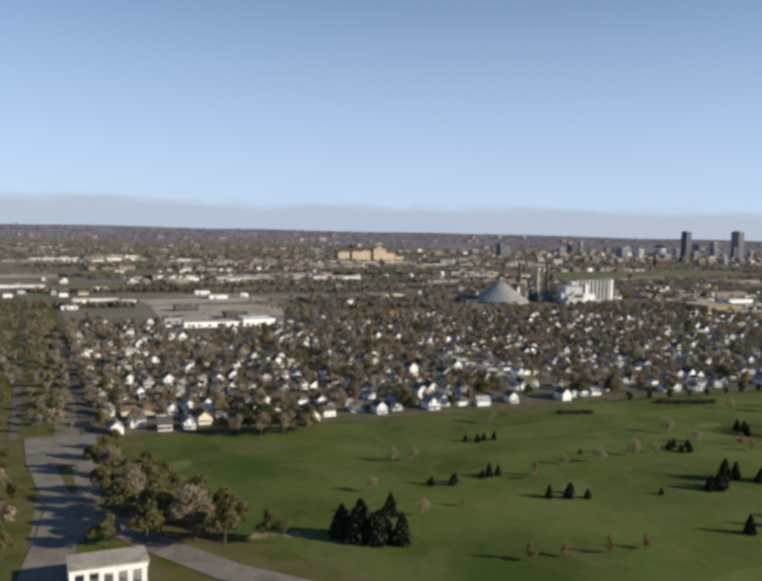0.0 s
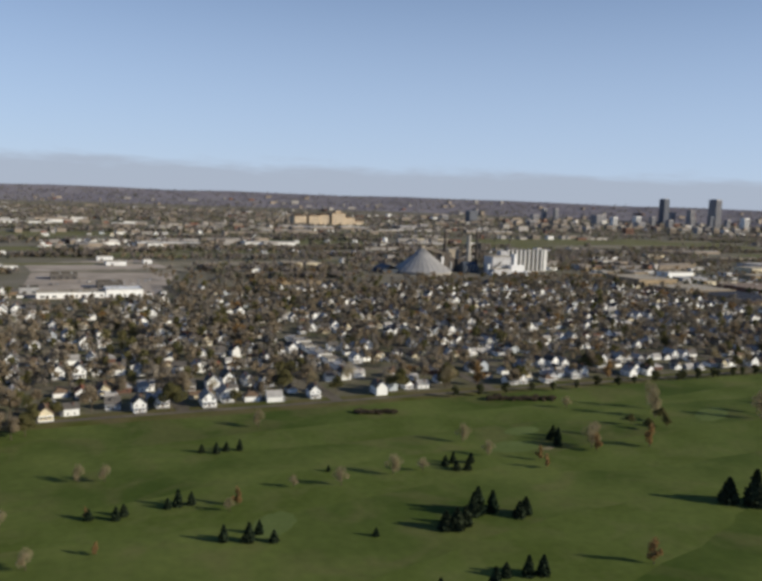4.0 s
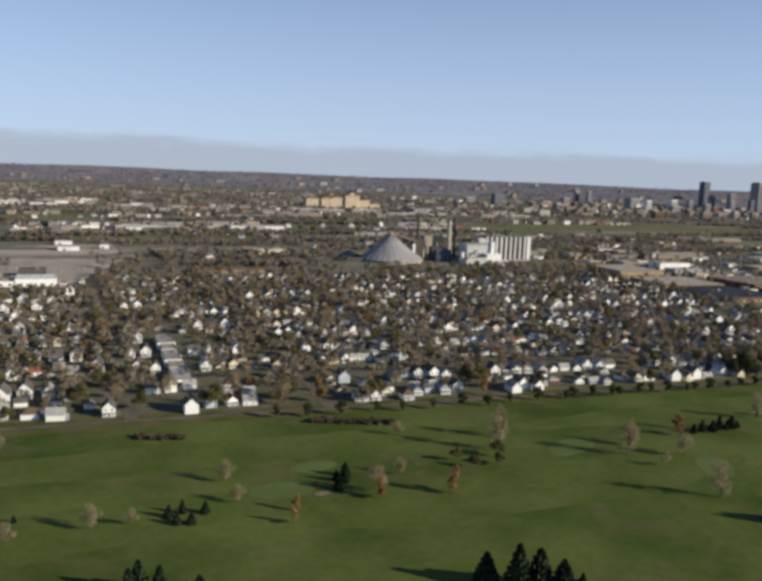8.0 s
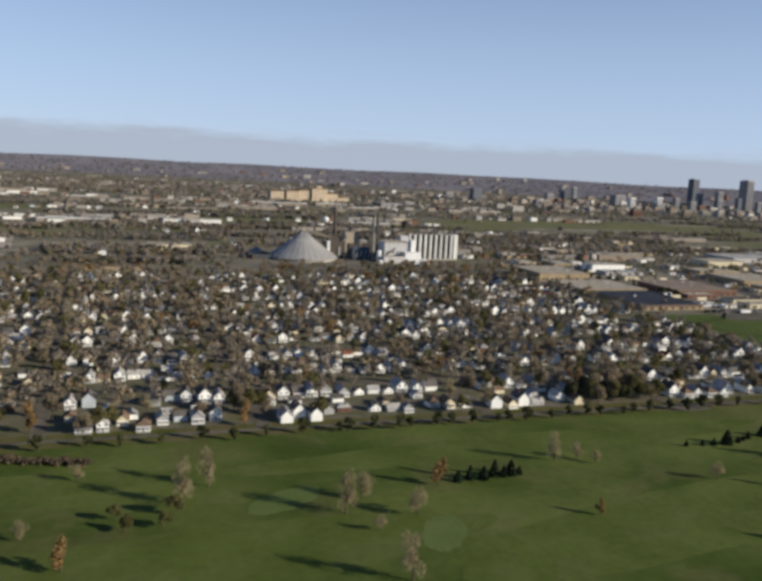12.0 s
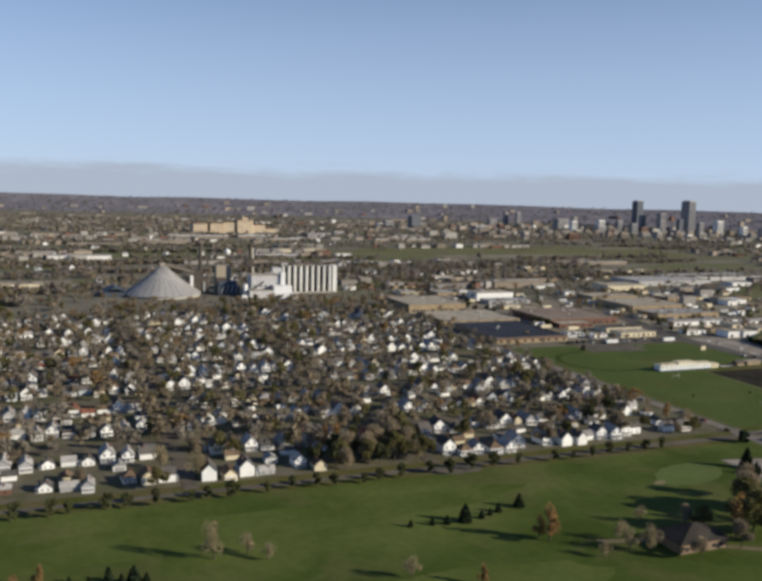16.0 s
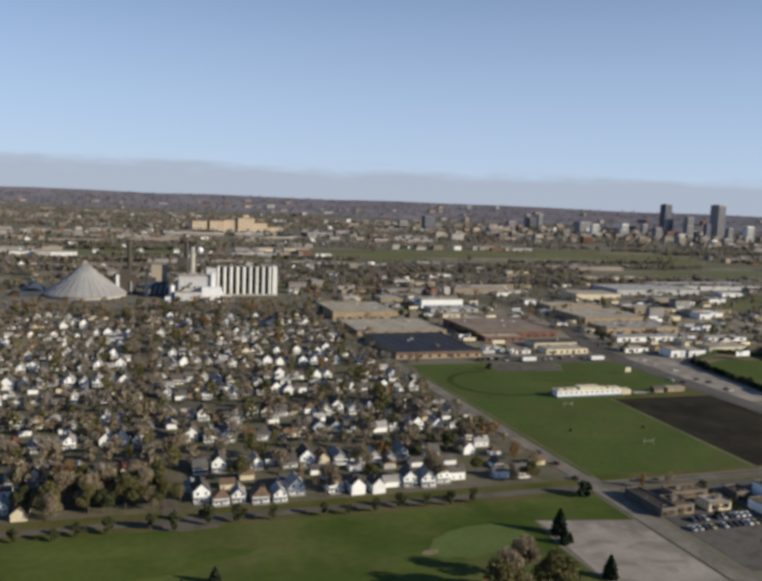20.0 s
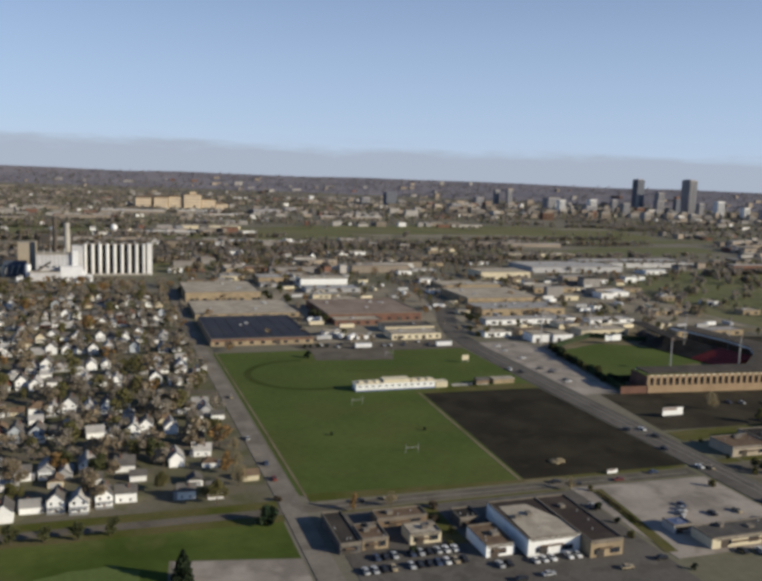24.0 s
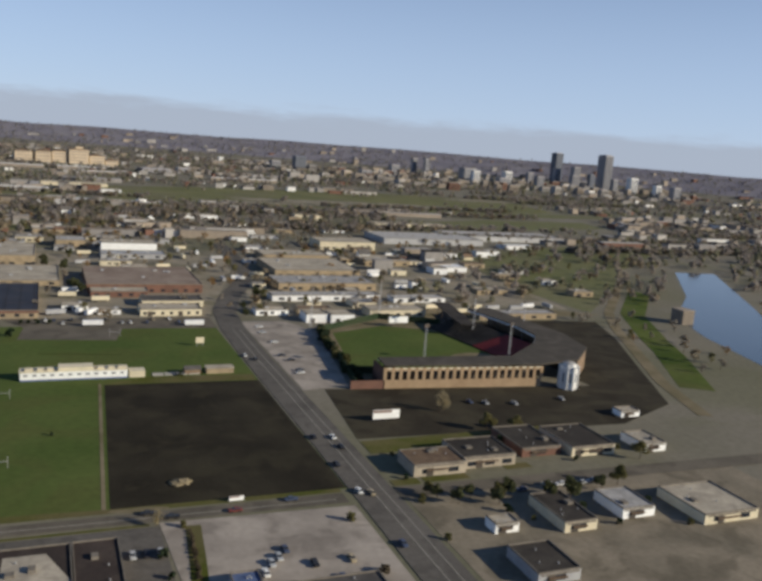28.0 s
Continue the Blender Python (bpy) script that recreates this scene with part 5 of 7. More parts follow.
def works():
    ob = thing("processing_plant", "grey metal processing plant with white stepped end", "factory")
    part("hall", Shape().box(811, 1104, -0.3, 847.4, 1130, 26.4), "works_grey", ob, "tall grey clad hall")
    part("roof", Shape().box(810.6, 1103.6, 26.4, 847.4, 1130, 27), "roof_pale", ob)
    for i in range(9):
        part("wall_rib", Shape().box(813 + i * 4.1, 1103.75, 10, 813.35 + i * 4.1, 1103.99, 26), "metal", ob)
    for i in range(5):
        part("window", Shape().box(814 + i * 6.6, 1103.8, 12.5, 817.6 + i * 6.6, 1103.97, 14.2), "glass", ob)
    part("low_hall", Shape().box(806, 1090, -0.3, 835.8, 1103.7, 9), "works_grey", ob, "lower grey hall in front")
    part("low_roof", Shape().box(805.6, 1089.6, 9, 835.8, 1103.7, 9.5), "roof_pale", ob)
    part("stair_tower", Shape().box(847.5, 1101, -0.3, 853, 1112, 30.5), "white_metal", ob, "bright white stair tower")
    part("annex", Shape().box(836, 1090, -0.3, 858.5, 1100.9, 15), "white_metal", ob, "white stepped annex")
    part("step", Shape().box(853.1, 1098, -0.3, 861, 1112, 9), "white_metal", ob)
    part("step", Shape().box(858.6, 1082, -0.3, 868, 1094, 6), "white_metal", ob)
    part("shed", Shape().box(838, 1074, -0.3, 856, 1086, 5), "white_metal", ob)
    part("duct", Shape().tube((812, 1103, 9), (826, 1103, 19), 0.9, 0.9, 8), "dark_metal", ob)
    for i in range(4):
        part("roof_stack", Shape().tube((818 + i * 7, 1118, 26.8), (818 + i * 7, 1118, 30 + i % 2 * 2), 0.6, 0.5, 8), "metal", ob)
    tank = thing("storage_tank", "upright white storage tank beside the plant", "tank", (803, 1104, 0))
    part("shell", Shape().tube((0, 0, -0.3), (0, 0, 16), 2.9, 2.9, 18), "white_metal", tank)
    part("lid", Shape().tube((0, 0, 16), (0, 0, 17.2), 2.9, 0.6, 18), "metal", tank)
    hut = thing("pump_house", "small white pump house in front of the plant", "hut", (797, 1080, 0))
    part("wall", Shape().box(-3, -3, -0.3, 3, 3, 6), "white_metal", hut)
    part("roof", Shape().gable(6, 6, 6, 7.6, True, 0.3, 0.2), "roof_grey", hut)
    two = thing("boiler_house", "dark blue boiler house with pipes and hoppers", "factory")
    part("body", Shape().box(774, 1128, -0.3, 801, 1150, 11.5), "works_blue", two)
    part("vault", Shape().tube((776, 1139, 8.5), (799, 1139, 8.5), 8, 8, 16), "works_blue", two, "rounded dark blue roof")
    part("block", Shape().box(784.5, 1198, -0.3, 803.8, 1216, 31), "tan_plaster", two, "tall plain tan block")
    part("hopper", Shape().box(776, 1150.1, -0.3, 788, 1162, 19), "dark_metal", two)
    for i in range(4):
        part("pipe", Shape().tube((778 + i * 6, 1127, 3), (781 + i * 6, 1127, 13), 0.6, 0.6, 6), "metal", two)
    head = thing("head_house", "dark steel head house at the end of the conveyor", "factory", (752, 1150, 0))
    part("body", Shape().box(-13, -8, -0.3, 13, 8, 22), "dark_metal", head)
    part("top", Shape().box(-8, -6, 22, 6, 6, 30), "dark_metal", head)
    part("chute", Shape().box(-10, -9.4, 0, -6.5, -8.05, 24), "white_metal", head, "pale vertical chute")
    part("chute", Shape().box(6, -9.4, 0, 8, -8.05, 16), "metal", head, "grey vertical chute")
    part("conveyor", Shape().tube((13, 0, 20), (32, 40, 26), 0.9, 0.9, 6), "parapet", head, "thin sloping conveyor")
    for x, y, h, r, m, label in ((757.4, 1160.5, 63, 2.2, "dark_metal", "tall dark steel chimney stack"), (826, 1180, 61.5, 2.2, "dark_metal", "tall dark steel chimney stack"), (837, 1225, 54, 3.2, "concrete", "pale concrete chimney stack")):
        st = thing("chimney_stack", label, "chimney", (x, y, 0))
        part("shaft", Shape().tube((0, 0, -0.3), (0, 0, h), r * 1.25, r, 12), m, st)
        part("collar", Shape().tube((0, 0, h - 1.5), (0, 0, h), r * 1.2, r * 1.2, 12), "dark_metal", st)
    leg = thing("elevator_tower", "dark lattice elevator tower", "tower", (818, 1150, 0))
    for a, b in ((-3, -3), (3, -3), (3, 3), (-3, 3)):
        part("leg", Shape().tube((a, b, 0), (a, b, 45), 0.4, 0.4, 5), "dark_metal", leg)
    for i in range(9):
        part("brace", Shape().tube((-3, -3, i * 5), (3, -3, i * 5 + 5), 0.25, 0.25, 4).tube((3, -3, i * 5), (3, 3, i * 5 + 5), 0.25, 0.25, 4), "dark_metal", leg)
    part("head", Shape().box(-5, -4.5, 34, 5, 4.5, 44), "dark_metal", leg)
    ball = thing("water_tower", "small white ball-shaped water tower", "water tower", (895, 1700, 0))
    part("post", Shape().tube((0, 0, -0.3), (0, 0, 9), 1.6, 1.2, 10), "white_metal", ball)
    bm = bmesh.new()
    bmesh.ops.create_uvsphere(bm, u_segments=18, v_segments=10, radius=6.0, matrix=Matrix.Translation((0, 0, 12)))
    me = bpy.data.meshes.new("tank")
    bm.to_mesh(me)
    bm.free()
    me.materials.append(M["white_metal"])
    part("tank", me, "white_metal", ball)


cone_store()
silos()
works()


# ---- flat-roofed buildings ----
TAKEN = []


def block(label, x0, y0, x1, y1, h, wall, roof, bays=0, doors=1, units=1, category="commercial building", z=0.0):
    ob = thing("commercial_building", label, category, ((x0 + x1) / 2, (y0 + y1) / 2, z))
    TAKEN.append((x0, y0, x1, y1))
    if len(label.split()) < 4:
        tagged(ob, label + " with flat roof")
    w, d = (x1 - x0) / 2, (y1 - y0) / 2
    bays = (bays + 1) // 2 if category == "shop" else bays
    part("wall", Shape().box(-w, -d, -0.3, w, d, h), wall, ob)
    top = part("roof", Shape().box(-w + 0.3, -d + 0.3, h, w - 0.3, d - 0.3, h + 0.12), roof, ob)
    rim = Shape().box(-w, -d, h, w, -d + 0.3, h + 0.6).box(-w, d - 0.3, h, w, d, h + 0.6).box(-w, -d + 0.3, h, -w + 0.3, d - 0.3, h + 0.6).box(w - 0.3, -d + 0.3, h, w, d - 0.3, h + 0.6)
    part("parapet", rim, "parapet", top)
    for i in range(bays):
        x = -w + 2 * w * (i + 0.5) / bays
        q = min(w / bays * (0.6 if y0 < 700 else 0.35), 2.2)
        part("window", Shape().box(x - q, -d - 0.06, 1.0, x + q, -d - 0.005, min(h - 0.8, 2.9)), "glass", ob)
    for i in range(doors):
        x = -w + 2 * w * (i + 0.3) / max(doors, 1)
        part("door", Shape().box(x - 1.5, -d - 0.09, 0, x + 1.5, -d - 0.065, min(3.2, h - 0.6)), "dark_metal", ob)
    r = random.Random(int(x0 * 7 + y0))
    if category == "shop":
        part("sign_band", Shape().box(-w * 0.9, -d - 0.12, h - 0.7, w * 0.9, -d - 0.004, h - 0.1), "parapet", ob)
        part("awning", Shape().slab([(-w * 0.55, -d - 1.3), (w * 0.3, -d - 1.3), (w * 0.3, -d - 0.13), (-w * 0.55, -d - 0.13)], h * 0.6, h * 0.6 + 0.15), "roof_brown", ob)
        for i in range(3):
            a, b = r.uniform(-w * 0.75, w * 0.75), r.uniform(-d * 0.75, d * 0.75)
            part("vent_pipe", Shape().tube((a, b, h + 0.1), (a, b, h + 0.8), 0.22, 0.18, 6), "metal", top)
    for i in range(units):
        a, b = r.uniform(-w * 0.7, w * 0.6), r.uniform(-d * 0.6, d * 0.6)
        part("roof_unit", Shape().box(a, b, h + 0.1, a + r.uniform(1.5, 3), b + r.uniform(1.5, 3), h + r.uniform(0.8, 1.4)), "metal" if category == "commercial building" else "parapet", top)
    return ob


def plant_rows():
    TAN, WHITE = "low tan brick warehouse with pale flat roof", "low white metal warehouse"
    block("large tan warehouse with pale flat roof", 952, 938, 1022, 1010, 8.6, "tanbrick", "roof_pale", 6, 2, 3)
    block(TAN, 952, 848, 1040, 918, 3.8, "tanbrick", "roof_pale", 8, 2, 4)
    dark = block("long low tan warehouse with dark tar roof and red-brown fascia", 952, 740, 1026, 832, 4.7, "tanbrick", "membrane", 9, 2, 2)
    top = [c for c in dark.children if c.name.startswith("roof")][0]
    for i in range(9):
        part("seam", Shape().box(-34 + i * 8.5, -45.4, 4.83, -33.7 + i * 8.5, 45.4, 4.95), "roof_tar", top)
    part("fascia", Shape().box(-37.05, -46.2, 3.3, 37.05, -46.02, 4.72), "brick", dark, "red-brown painted fascia")
    block("brick factory with rust-brown flat roof", 1058, 820, 1142, 900, 6.5, "brick", "roof_rust", 10, 3, 5)
    block("low brick annex with pale roof", 1060, 804, 1100, 819, 4.3, "brick", "roof_pale", 5, 1, 1)
    block("low cream-fronted building behind the field", 1088, 742, 1128, 760, 4.3, "cream", "roof_pale", 7, 2, 2)
    block("low cream building with dark roof", 1092, 770, 1134, 790, 4.3, "cream", "roof_dark", 5, 1, 1)
    block("small white office with flat roof", 1040, 760, 1056, 772, 3.6, "white", "roof_pale", 3, 1, 1)
    block("small white workshop", 1062, 748, 1076, 757, 2.9, "white_metal", "roof_pale", 2, 1, 1)
    block("long white-fronted warehouse with tan roof", 1080, 1019, 1132, 1046, 9.5, "white", "roof_pale", 0, 0, 3)
    block("low workshop with blue-grey roof", 1078, 984, 1136, 1008, 4.0, "greyboard", "metal", 4, 1, 2)
    block("white warehouse with flat roof", 1085, 1077, 1104, 1100, 5.8, "white_metal", "roof_pale", 0, 1, 1)
    block(TAN, 1040, 1050, 1068, 1080, 7, "tanbrick", "roof_grey", 3, 1, 1)
    block("white metal depot", 1194, 716, 1209, 732, 5.8, "white_metal", "roof_pale", 0, 1, 0)
    block("white metal depot", 1211, 714, 1228, 730, 5.8, "white_metal", "roof_pale", 0, 1, 0)
    block("low white shop", 1165, 740, 1188, 752, 3.6, "white", "roof_pale", 3, 1, 1)
    block("cream workshop with pale roof", 1246, 730, 1290, 748, 5.0, "cream", "roof_pale", 5, 2, 2)
    block("long low white warehouse", 1189, 788, 1277, 804, 4.3, "white_metal", "roof_grey", 6, 2, 2)
    block("long low white warehouse", 1286, 780, 1331, 794, 3.6, "white_metal", "roof_grey", 4, 1, 1)
    block("broad tan warehouse with pale roof", 1218, 890, 1298, 960, 6.5, "tanbrick", "roof_pale", 8, 2, 4)
    block(TAN, 1205, 830, 1290, 866, 6, "tanbrick", "roof_grey", 7, 2, 2)
    block(TAN, 1317, 1070, 1384, 1110, 9, "cream", "roof_pale", 6, 2, 2)
    block("small white tank house", 1327, 838, 1337, 846, 5.8, "white_metal", "roof_pale", 0, 1, 0)
    block("white gabled depot beside the river", 1384, 912, 1399, 930, 5.8, "white_metal", "roof_pale", 0, 1, 0)
    block("white building with dark roof", 1497, 1032, 1513, 1044, 6.5, "white_metal", "roof_dark", 0, 1, 0)
    block("white building near the river", 1577, 1114, 1596, 1126, 4.3, "white_metal", "roof_pale", 0, 1, 0)
    block("very long low tan shed", 1479, 1318, 1602, 1345, 5.0, "cream", "roof_pale", 0, 3, 3)
    block("long low tan shed", 1384, 1404, 1427, 1425, 5.0, "cream", "roof_pale", 0, 1, 1)
    block("cream block near the trees", 1108, 1189, 1138, 1210, 7.2, "cream", "roof_grey", 4, 1, 1)
    block("long white warehouse", 1195, 1350, 1256, 1372, 5.0, "white_metal", "roof_pale", 0, 2, 1)
    block("small white warehouse", 1226, 1041, 1250, 1060, 5.0, "white_metal", "roof_grey", 0, 1, 1)
    block("small white house-like office", 951, 1155, 968, 1165, 5.0, "white_metal", "roof_pale", 0, 1, 0)
    block("small white block", 1030, 1188, 1048, 1200, 6.5, "white_metal", "roof_grey", 0, 1, 0)
    block("white warehouse by the rail line", 1122, 1716, 1156, 1735, 6.5, "white_metal", "roof_pale", 0, 1, 1)
    block("very long tan factory", 1024, 1845, 1142, 1880, 6.5, "cream", "roof_pale", 0, 2, 2)
    block("low shed behind the ballpark", 1328, 716, 1395, 730, 4.3, "tanbrick", "roof_grey", 5, 1, 1)
    block("long tan warehouse by the avenue", 1230, 985, 1300, 1020, 5.8, "tanbrick", "roof_pale", 5, 2, 2)
    block("blue-grey metal works", 1420, 1130, 1560, 1200, 7.2, "metal", "roof_grey", 0, 2, 4)
    block("low tan shed", 1330, 960, 1380, 1000, 5.0, "tanbrick", "roof_pale", 4, 1, 1)
    # west side
    block("low pale store with white front beside a car park", 163, 919, 197, 940, 6.0, "white", "roof_pale", 3, 1, 1)
    block("low white store with pale roof beside a car park", 197.4, 922, 230, 946, 5.4, "white", "roof_pale", 4, 1, 2)
    block("low dark-roofed store beside a car park", 147, 956, 166, 974, 7.0, "greyboard", "roof_tar", 2, 1, 1)
    block("low dark-roofed store in the car park", 182, 1090, 213, 1108, 7.0, "roof_dark", "roof_tar", 4, 1, 2)
    block("low dark-roofed store behind the white front", 228, 1000, 256, 1016, 7.0, "roof_dark", "roof_tar", 3, 1, 2)
    block("broad white-fronted store with pale roof", 230.4, 921, 268, 952, 8.0, "white", "white_metal", 5, 2, 3)
    block("white depot with flat roof", 262, 1262, 290, 1282, 6.0, "white_metal", "roof_pale", 0, 1, 1)
    block("small white depot", 318, 1290, 330, 1302, 6.0, "white_metal", "roof_pale", 0, 1, 1)
    block("long yellow-roofed market building", 62, 1226, 126, 1250, 5.0, "white", "cream", 8, 2, 1)
    block("long low apartment block with pale roof by the boulevard", 47, 776, 65, 800, 5.0, "white", "roof_pale", 4, 1, 1)
    block("low apartment block with grey roof by the boulevard", 48, 744, 64, 764, 5.0, "white", "roof_grey", 4, 1, 1)
    block("low white shop beside the market", 128, 1212, 146, 1226, 5.0, "white", "roof_pale", 2, 1, 0)
    block("low white shop by the boulevard", 44, 1140, 64, 1152, 4.3, "white", "roof_pale", 3, 1, 1)
    block("low white depot", 104, 1446, 128, 1462, 5.8, "white_metal", "roof_pale", 0, 1, 0)
    block("low white depot", 256, 1346, 280, 1360, 5.8, "white_metal", "roof_pale", 0, 1, 0)
    block("cream arched-roof sheds with pale roof", 512, 1212, 572, 1244, 8.0, "cream", "roof_pale", 0, 2, 1)
    for i in range(8):
        y0 = 514 + i * 17
        block("pale-roofed unit of a long apartment row", 340 + (i % 3) * 0.7, y0, 352 - (i % 2) * 1.6, y0 + 14.5, (4.6, 3.4, 3.9)[i % 3], "white", ("roof_grey", "metal", "roof_pale")[i % 3], 2, 1, 1, "apartment")
    block("long narrow market shed with pale roof", 420, 1010, 500, 1030, 4.3, "tanbrick", "roof_brown", 0, 1, 1)
    # shops south of the park street
    store = block("white-fronted store with broad pale and dark roof", 1016, 394, 1036, 426, 6.0, "white", "roof_maroon", 3, 1, 2, "shop")
    part("roof_patch", Shape().slab([(-8.6, -15), (9.4, -15), (9.4, -4), (3.5, 11.5), (-7.4, 11.5)], 6.13, 6.22), "roof_pale", store, "pale felt covering most of the roof")
    block("tan-fronted store with dark maroon roof", 1036.4, 388, 1049, 427, 5.6, "tanbrick", "roof_maroon", 3, 1, 1, "shop")
    block("small white shop with brown roof", 1002, 397, 1012.5, 413, 4.0, "white", "roof_brown", 2, 1, 1, "shop")
    block("small tan shop with brown roof", 963.4, 412, 972.6, 424, 3.8, "tanbrick", "roof_brown", 3, 1, 2, "shop")
    block("small tan shop with pale roof", 980.6, 412, 992, 421, 3.6, "cream", "roof_pale", 3, 1, 2, "shop")
    block("low dark shop with black tar roof", 955.4, 411, 962.8, 437, 3.4, "roof_dark", "roof_tar", 1, 1, 0, "shop")
    block("low dark garage with black tar roof", 1003, 421, 1011, 430, 3.2, "roof_dark", "roof_tar", 1, 1, 0, "shop")
    block("small brown shop by the street", 974, 428, 993, 436, 2.9, "brownboard", "roof_brown", 3, 1, 1, "shop")
    block("long cream-fronted shop with dark roof", 1082, 383, 1118, 394, 3.6, "cream", "roof_dark", 6, 2, 2, "shop")
    block("small blue-roofed shop in the car park", 1077, 397, 1085, 404, 2.9, "greyboard", "bluepaint", 2, 1, 0, "shop")
    block("tan strip shops with brown roof", 1159.5, 461, 1182, 477, 4.4, "tan_plaster", "roof_brown", 4, 1, 2, "shop")
    block("tan strip shops with dark roof", 1182.4, 464, 1206, 484, 4.5, "tan_plaster", "roof_tar", 5, 1, 2, "shop")
    block("dark brick workshop with tar roof", 1213, 470, 1232, 496, 3.6, "brick", "roof_tar", 2, 1, 1, "shop")
    block("white-fronted garage with dark roof", 1235, 466, 1257, 492, 4.0, "cream", "roof_tar", 5, 2, 1, "shop")
    block("small white store beside the dark lot", 1292, 506, 1303, 513, 2.9, "white", "roof_pale", 2, 1, 0, "shop")
    block("white corner store with pale roof", 1271, 464, 1283, 480, 3.6, "white", "roof_pale", 2, 1, 1, "shop")
    block("small white filling station", 1167, 412, 1176, 419, 3.2, "white", "roof_pale", 2, 1, 0, "shop")
    block("tan shop with dark tar roof", 1191, 407, 1204, 430, 3.6, "cream", "roof_tar", 2, 1, 1, "shop")
    block("white-fronted shop with grey roof", 1218, 411, 1232, 428, 3.6, "white", "roof_grey", 2, 1, 1, "shop")
    block("low dark-roofed shop by the avenue", 1163, 380, 1178, 398, 3.6, "greyboard", "roof_tar", 2, 1, 0, "shop")
    block("broad tan shop on the corner", 1245, 400, 1270, 425, 3.6, "cream", "roof_pale", 3, 1, 1, "shop")
    # riverside works
    block("long blue-grey roofed works by the river", 1540, 1180, 1720, 1240, 6.5, "metal", "roof_grey", 0, 2, 4)
    block("bright white gabled depot", 1506, 1046, 1536, 1060, 5.0, "white_metal", "white_metal", 0, 1, 0)
    block("bright white gabled depot", 1580, 1104, 1620, 1120, 5.0, "white_metal", "white_metal", 0, 1, 0)
    block("white roofed packing shed", 1393, 926, 1428, 948, 5.0, "white_metal", "white_metal", 0, 2, 0)
    # workshops and sheds between the larger works
    r = random.Random(31)
    kinds = (("low tan workshop with pale flat roof", "tanbrick", "roof_pale"), ("low white workshop with flat roof", "white_metal", "roof_pale"), ("low cream store with grey roof", "cream", "roof_grey"),
             ("dark-roofed brick workshop among yards", "brick", "roof_tar"), ("grey metal shed in a yard", "metal", "roof_grey"), ("low tan shed with brown roof", "tanbrick", "roof_brown"))
    made = 0
    while made < 60:
        zone = r.choice(((1165, 735, 1330, 1010), (1165, 735, 1330, 1010), (1060, 905, 1195, 1190), (960, 1015, 1140, 1200), (1215, 1020, 1480, 1300), (1330, 760, 1500, 1060), (1150, 1100, 1420, 1420)))
        w, d = r.uniform(9, 34), r.uniform(8, 18)
        x, y = r.uniform(zone[0], zone[2] - w), r.uniform(zone[1], zone[3])
        edge = max(abs(y - 700) * 0.17 - 12, 0) if y < 1010 else 60
        if 1128 + edge - 14 < x + w and x < 1152 + edge + 12 and y < 1120:
            continue
        if any(x < b[2] + 3 and x + w > b[0] - 3 and y < b[3] + 4 and y + d > b[1] - 4 for b in TAKEN):
            continue
        label, wall, roof = r.choice(kinds)
        block(label, x, y, x + w, y + d, r.uniform(3.0, 5.0), wall, roof, r.randint(0, 2), 1, r.randint(0, 1))
        made += 1


plant_rows()

lodge = thing("clubhouse", "golf clubhouse with dark hipped roof among brown trees", "clubhouse", (813, 343, 0))
part("wall", Shape().box(-11, -7, -0.3, 11, 7, 4), "brownboard", lodge)
part("roof", Shape().hip(23, 15, 4, 8.5), "roof_tar", lodge)
part("door", Shape().box(-1, -7.06, 0, 1, -7.005, 2.3), "brownboard", lodge)
for x in (-8, -4.5, 4.5, 8):
    part("window", Shape().box(x - 0.9, -7.06, 1, x + 0.9, -7.005, 2.4), "glass", lodge)

pav = thing("park_pavilion", "white park pavilion with dark arched openings", "pavilion", (24, 272, 0))
part("back_wall", Shape().box(-12, 5, -0.3, 12, 6, 7), "white", pav)
part("roof", Shape().box(-12.4, -6.4, 7.0, 12.4, 6.4, 7.6), "roof_pale", pav)
part("fascia", Shape().box(-12, -6.2, 5.6, 12, -5.8, 7), "white", pav)
part("floor", Shape().box(-12, -6, -0.2, 12, 5, 0.4), "concrete", pav)
for i in range(6):
    part("pier", Shape().box(-12 + i * 4.4, -6.2, 0.4, -10.4 + i * 4.4, -5.4, 5.6), "white", pav)

# ---- field things ----
gs = thing("field_stand", "long low white and cream grandstand building with blue base", "grandstand", (1043, 608, 0))
part("body", Shape().box(-24.5, -3.5, 0.8, 24.5, 3.5, 4.4), "white", gs)
part("centre_block", Shape().box(-7.5, -3.6, 4.4, 8.5, 3.6, 6.4), "cream", gs, "raised cream press box")
for q in (-21, -15.5, -11, 12, 17, 21.5):
    part("roof_vent", Shape().box(q - 1.4, -2.5, 4.76, q + 1.4, 1.5, 5.6), "cream", gs)
part("base", Shape().box(-24.6, -3.7, -0.2, 24.6, 3.6, 0.8), "bluepaint", gs, "blue painted base")
part("annex", Shape().box(25.6, -3, -0.2, 33, 3, 3.4), "cream", gs)
part("roof", Shape().box(-24.9, -3.9, 4.41, -7.55, 3.9, 4.75).box(8.55, -3.9, 4.41, 24.9, 3.9, 4.75), "cream", gs)
for i in range(12):
    part("window", Shape().box(-23 + i * 4.0, -3.58, 2.5, -21.2 + i * 4.0, -3.505, 3.3), "far_glass", gs)
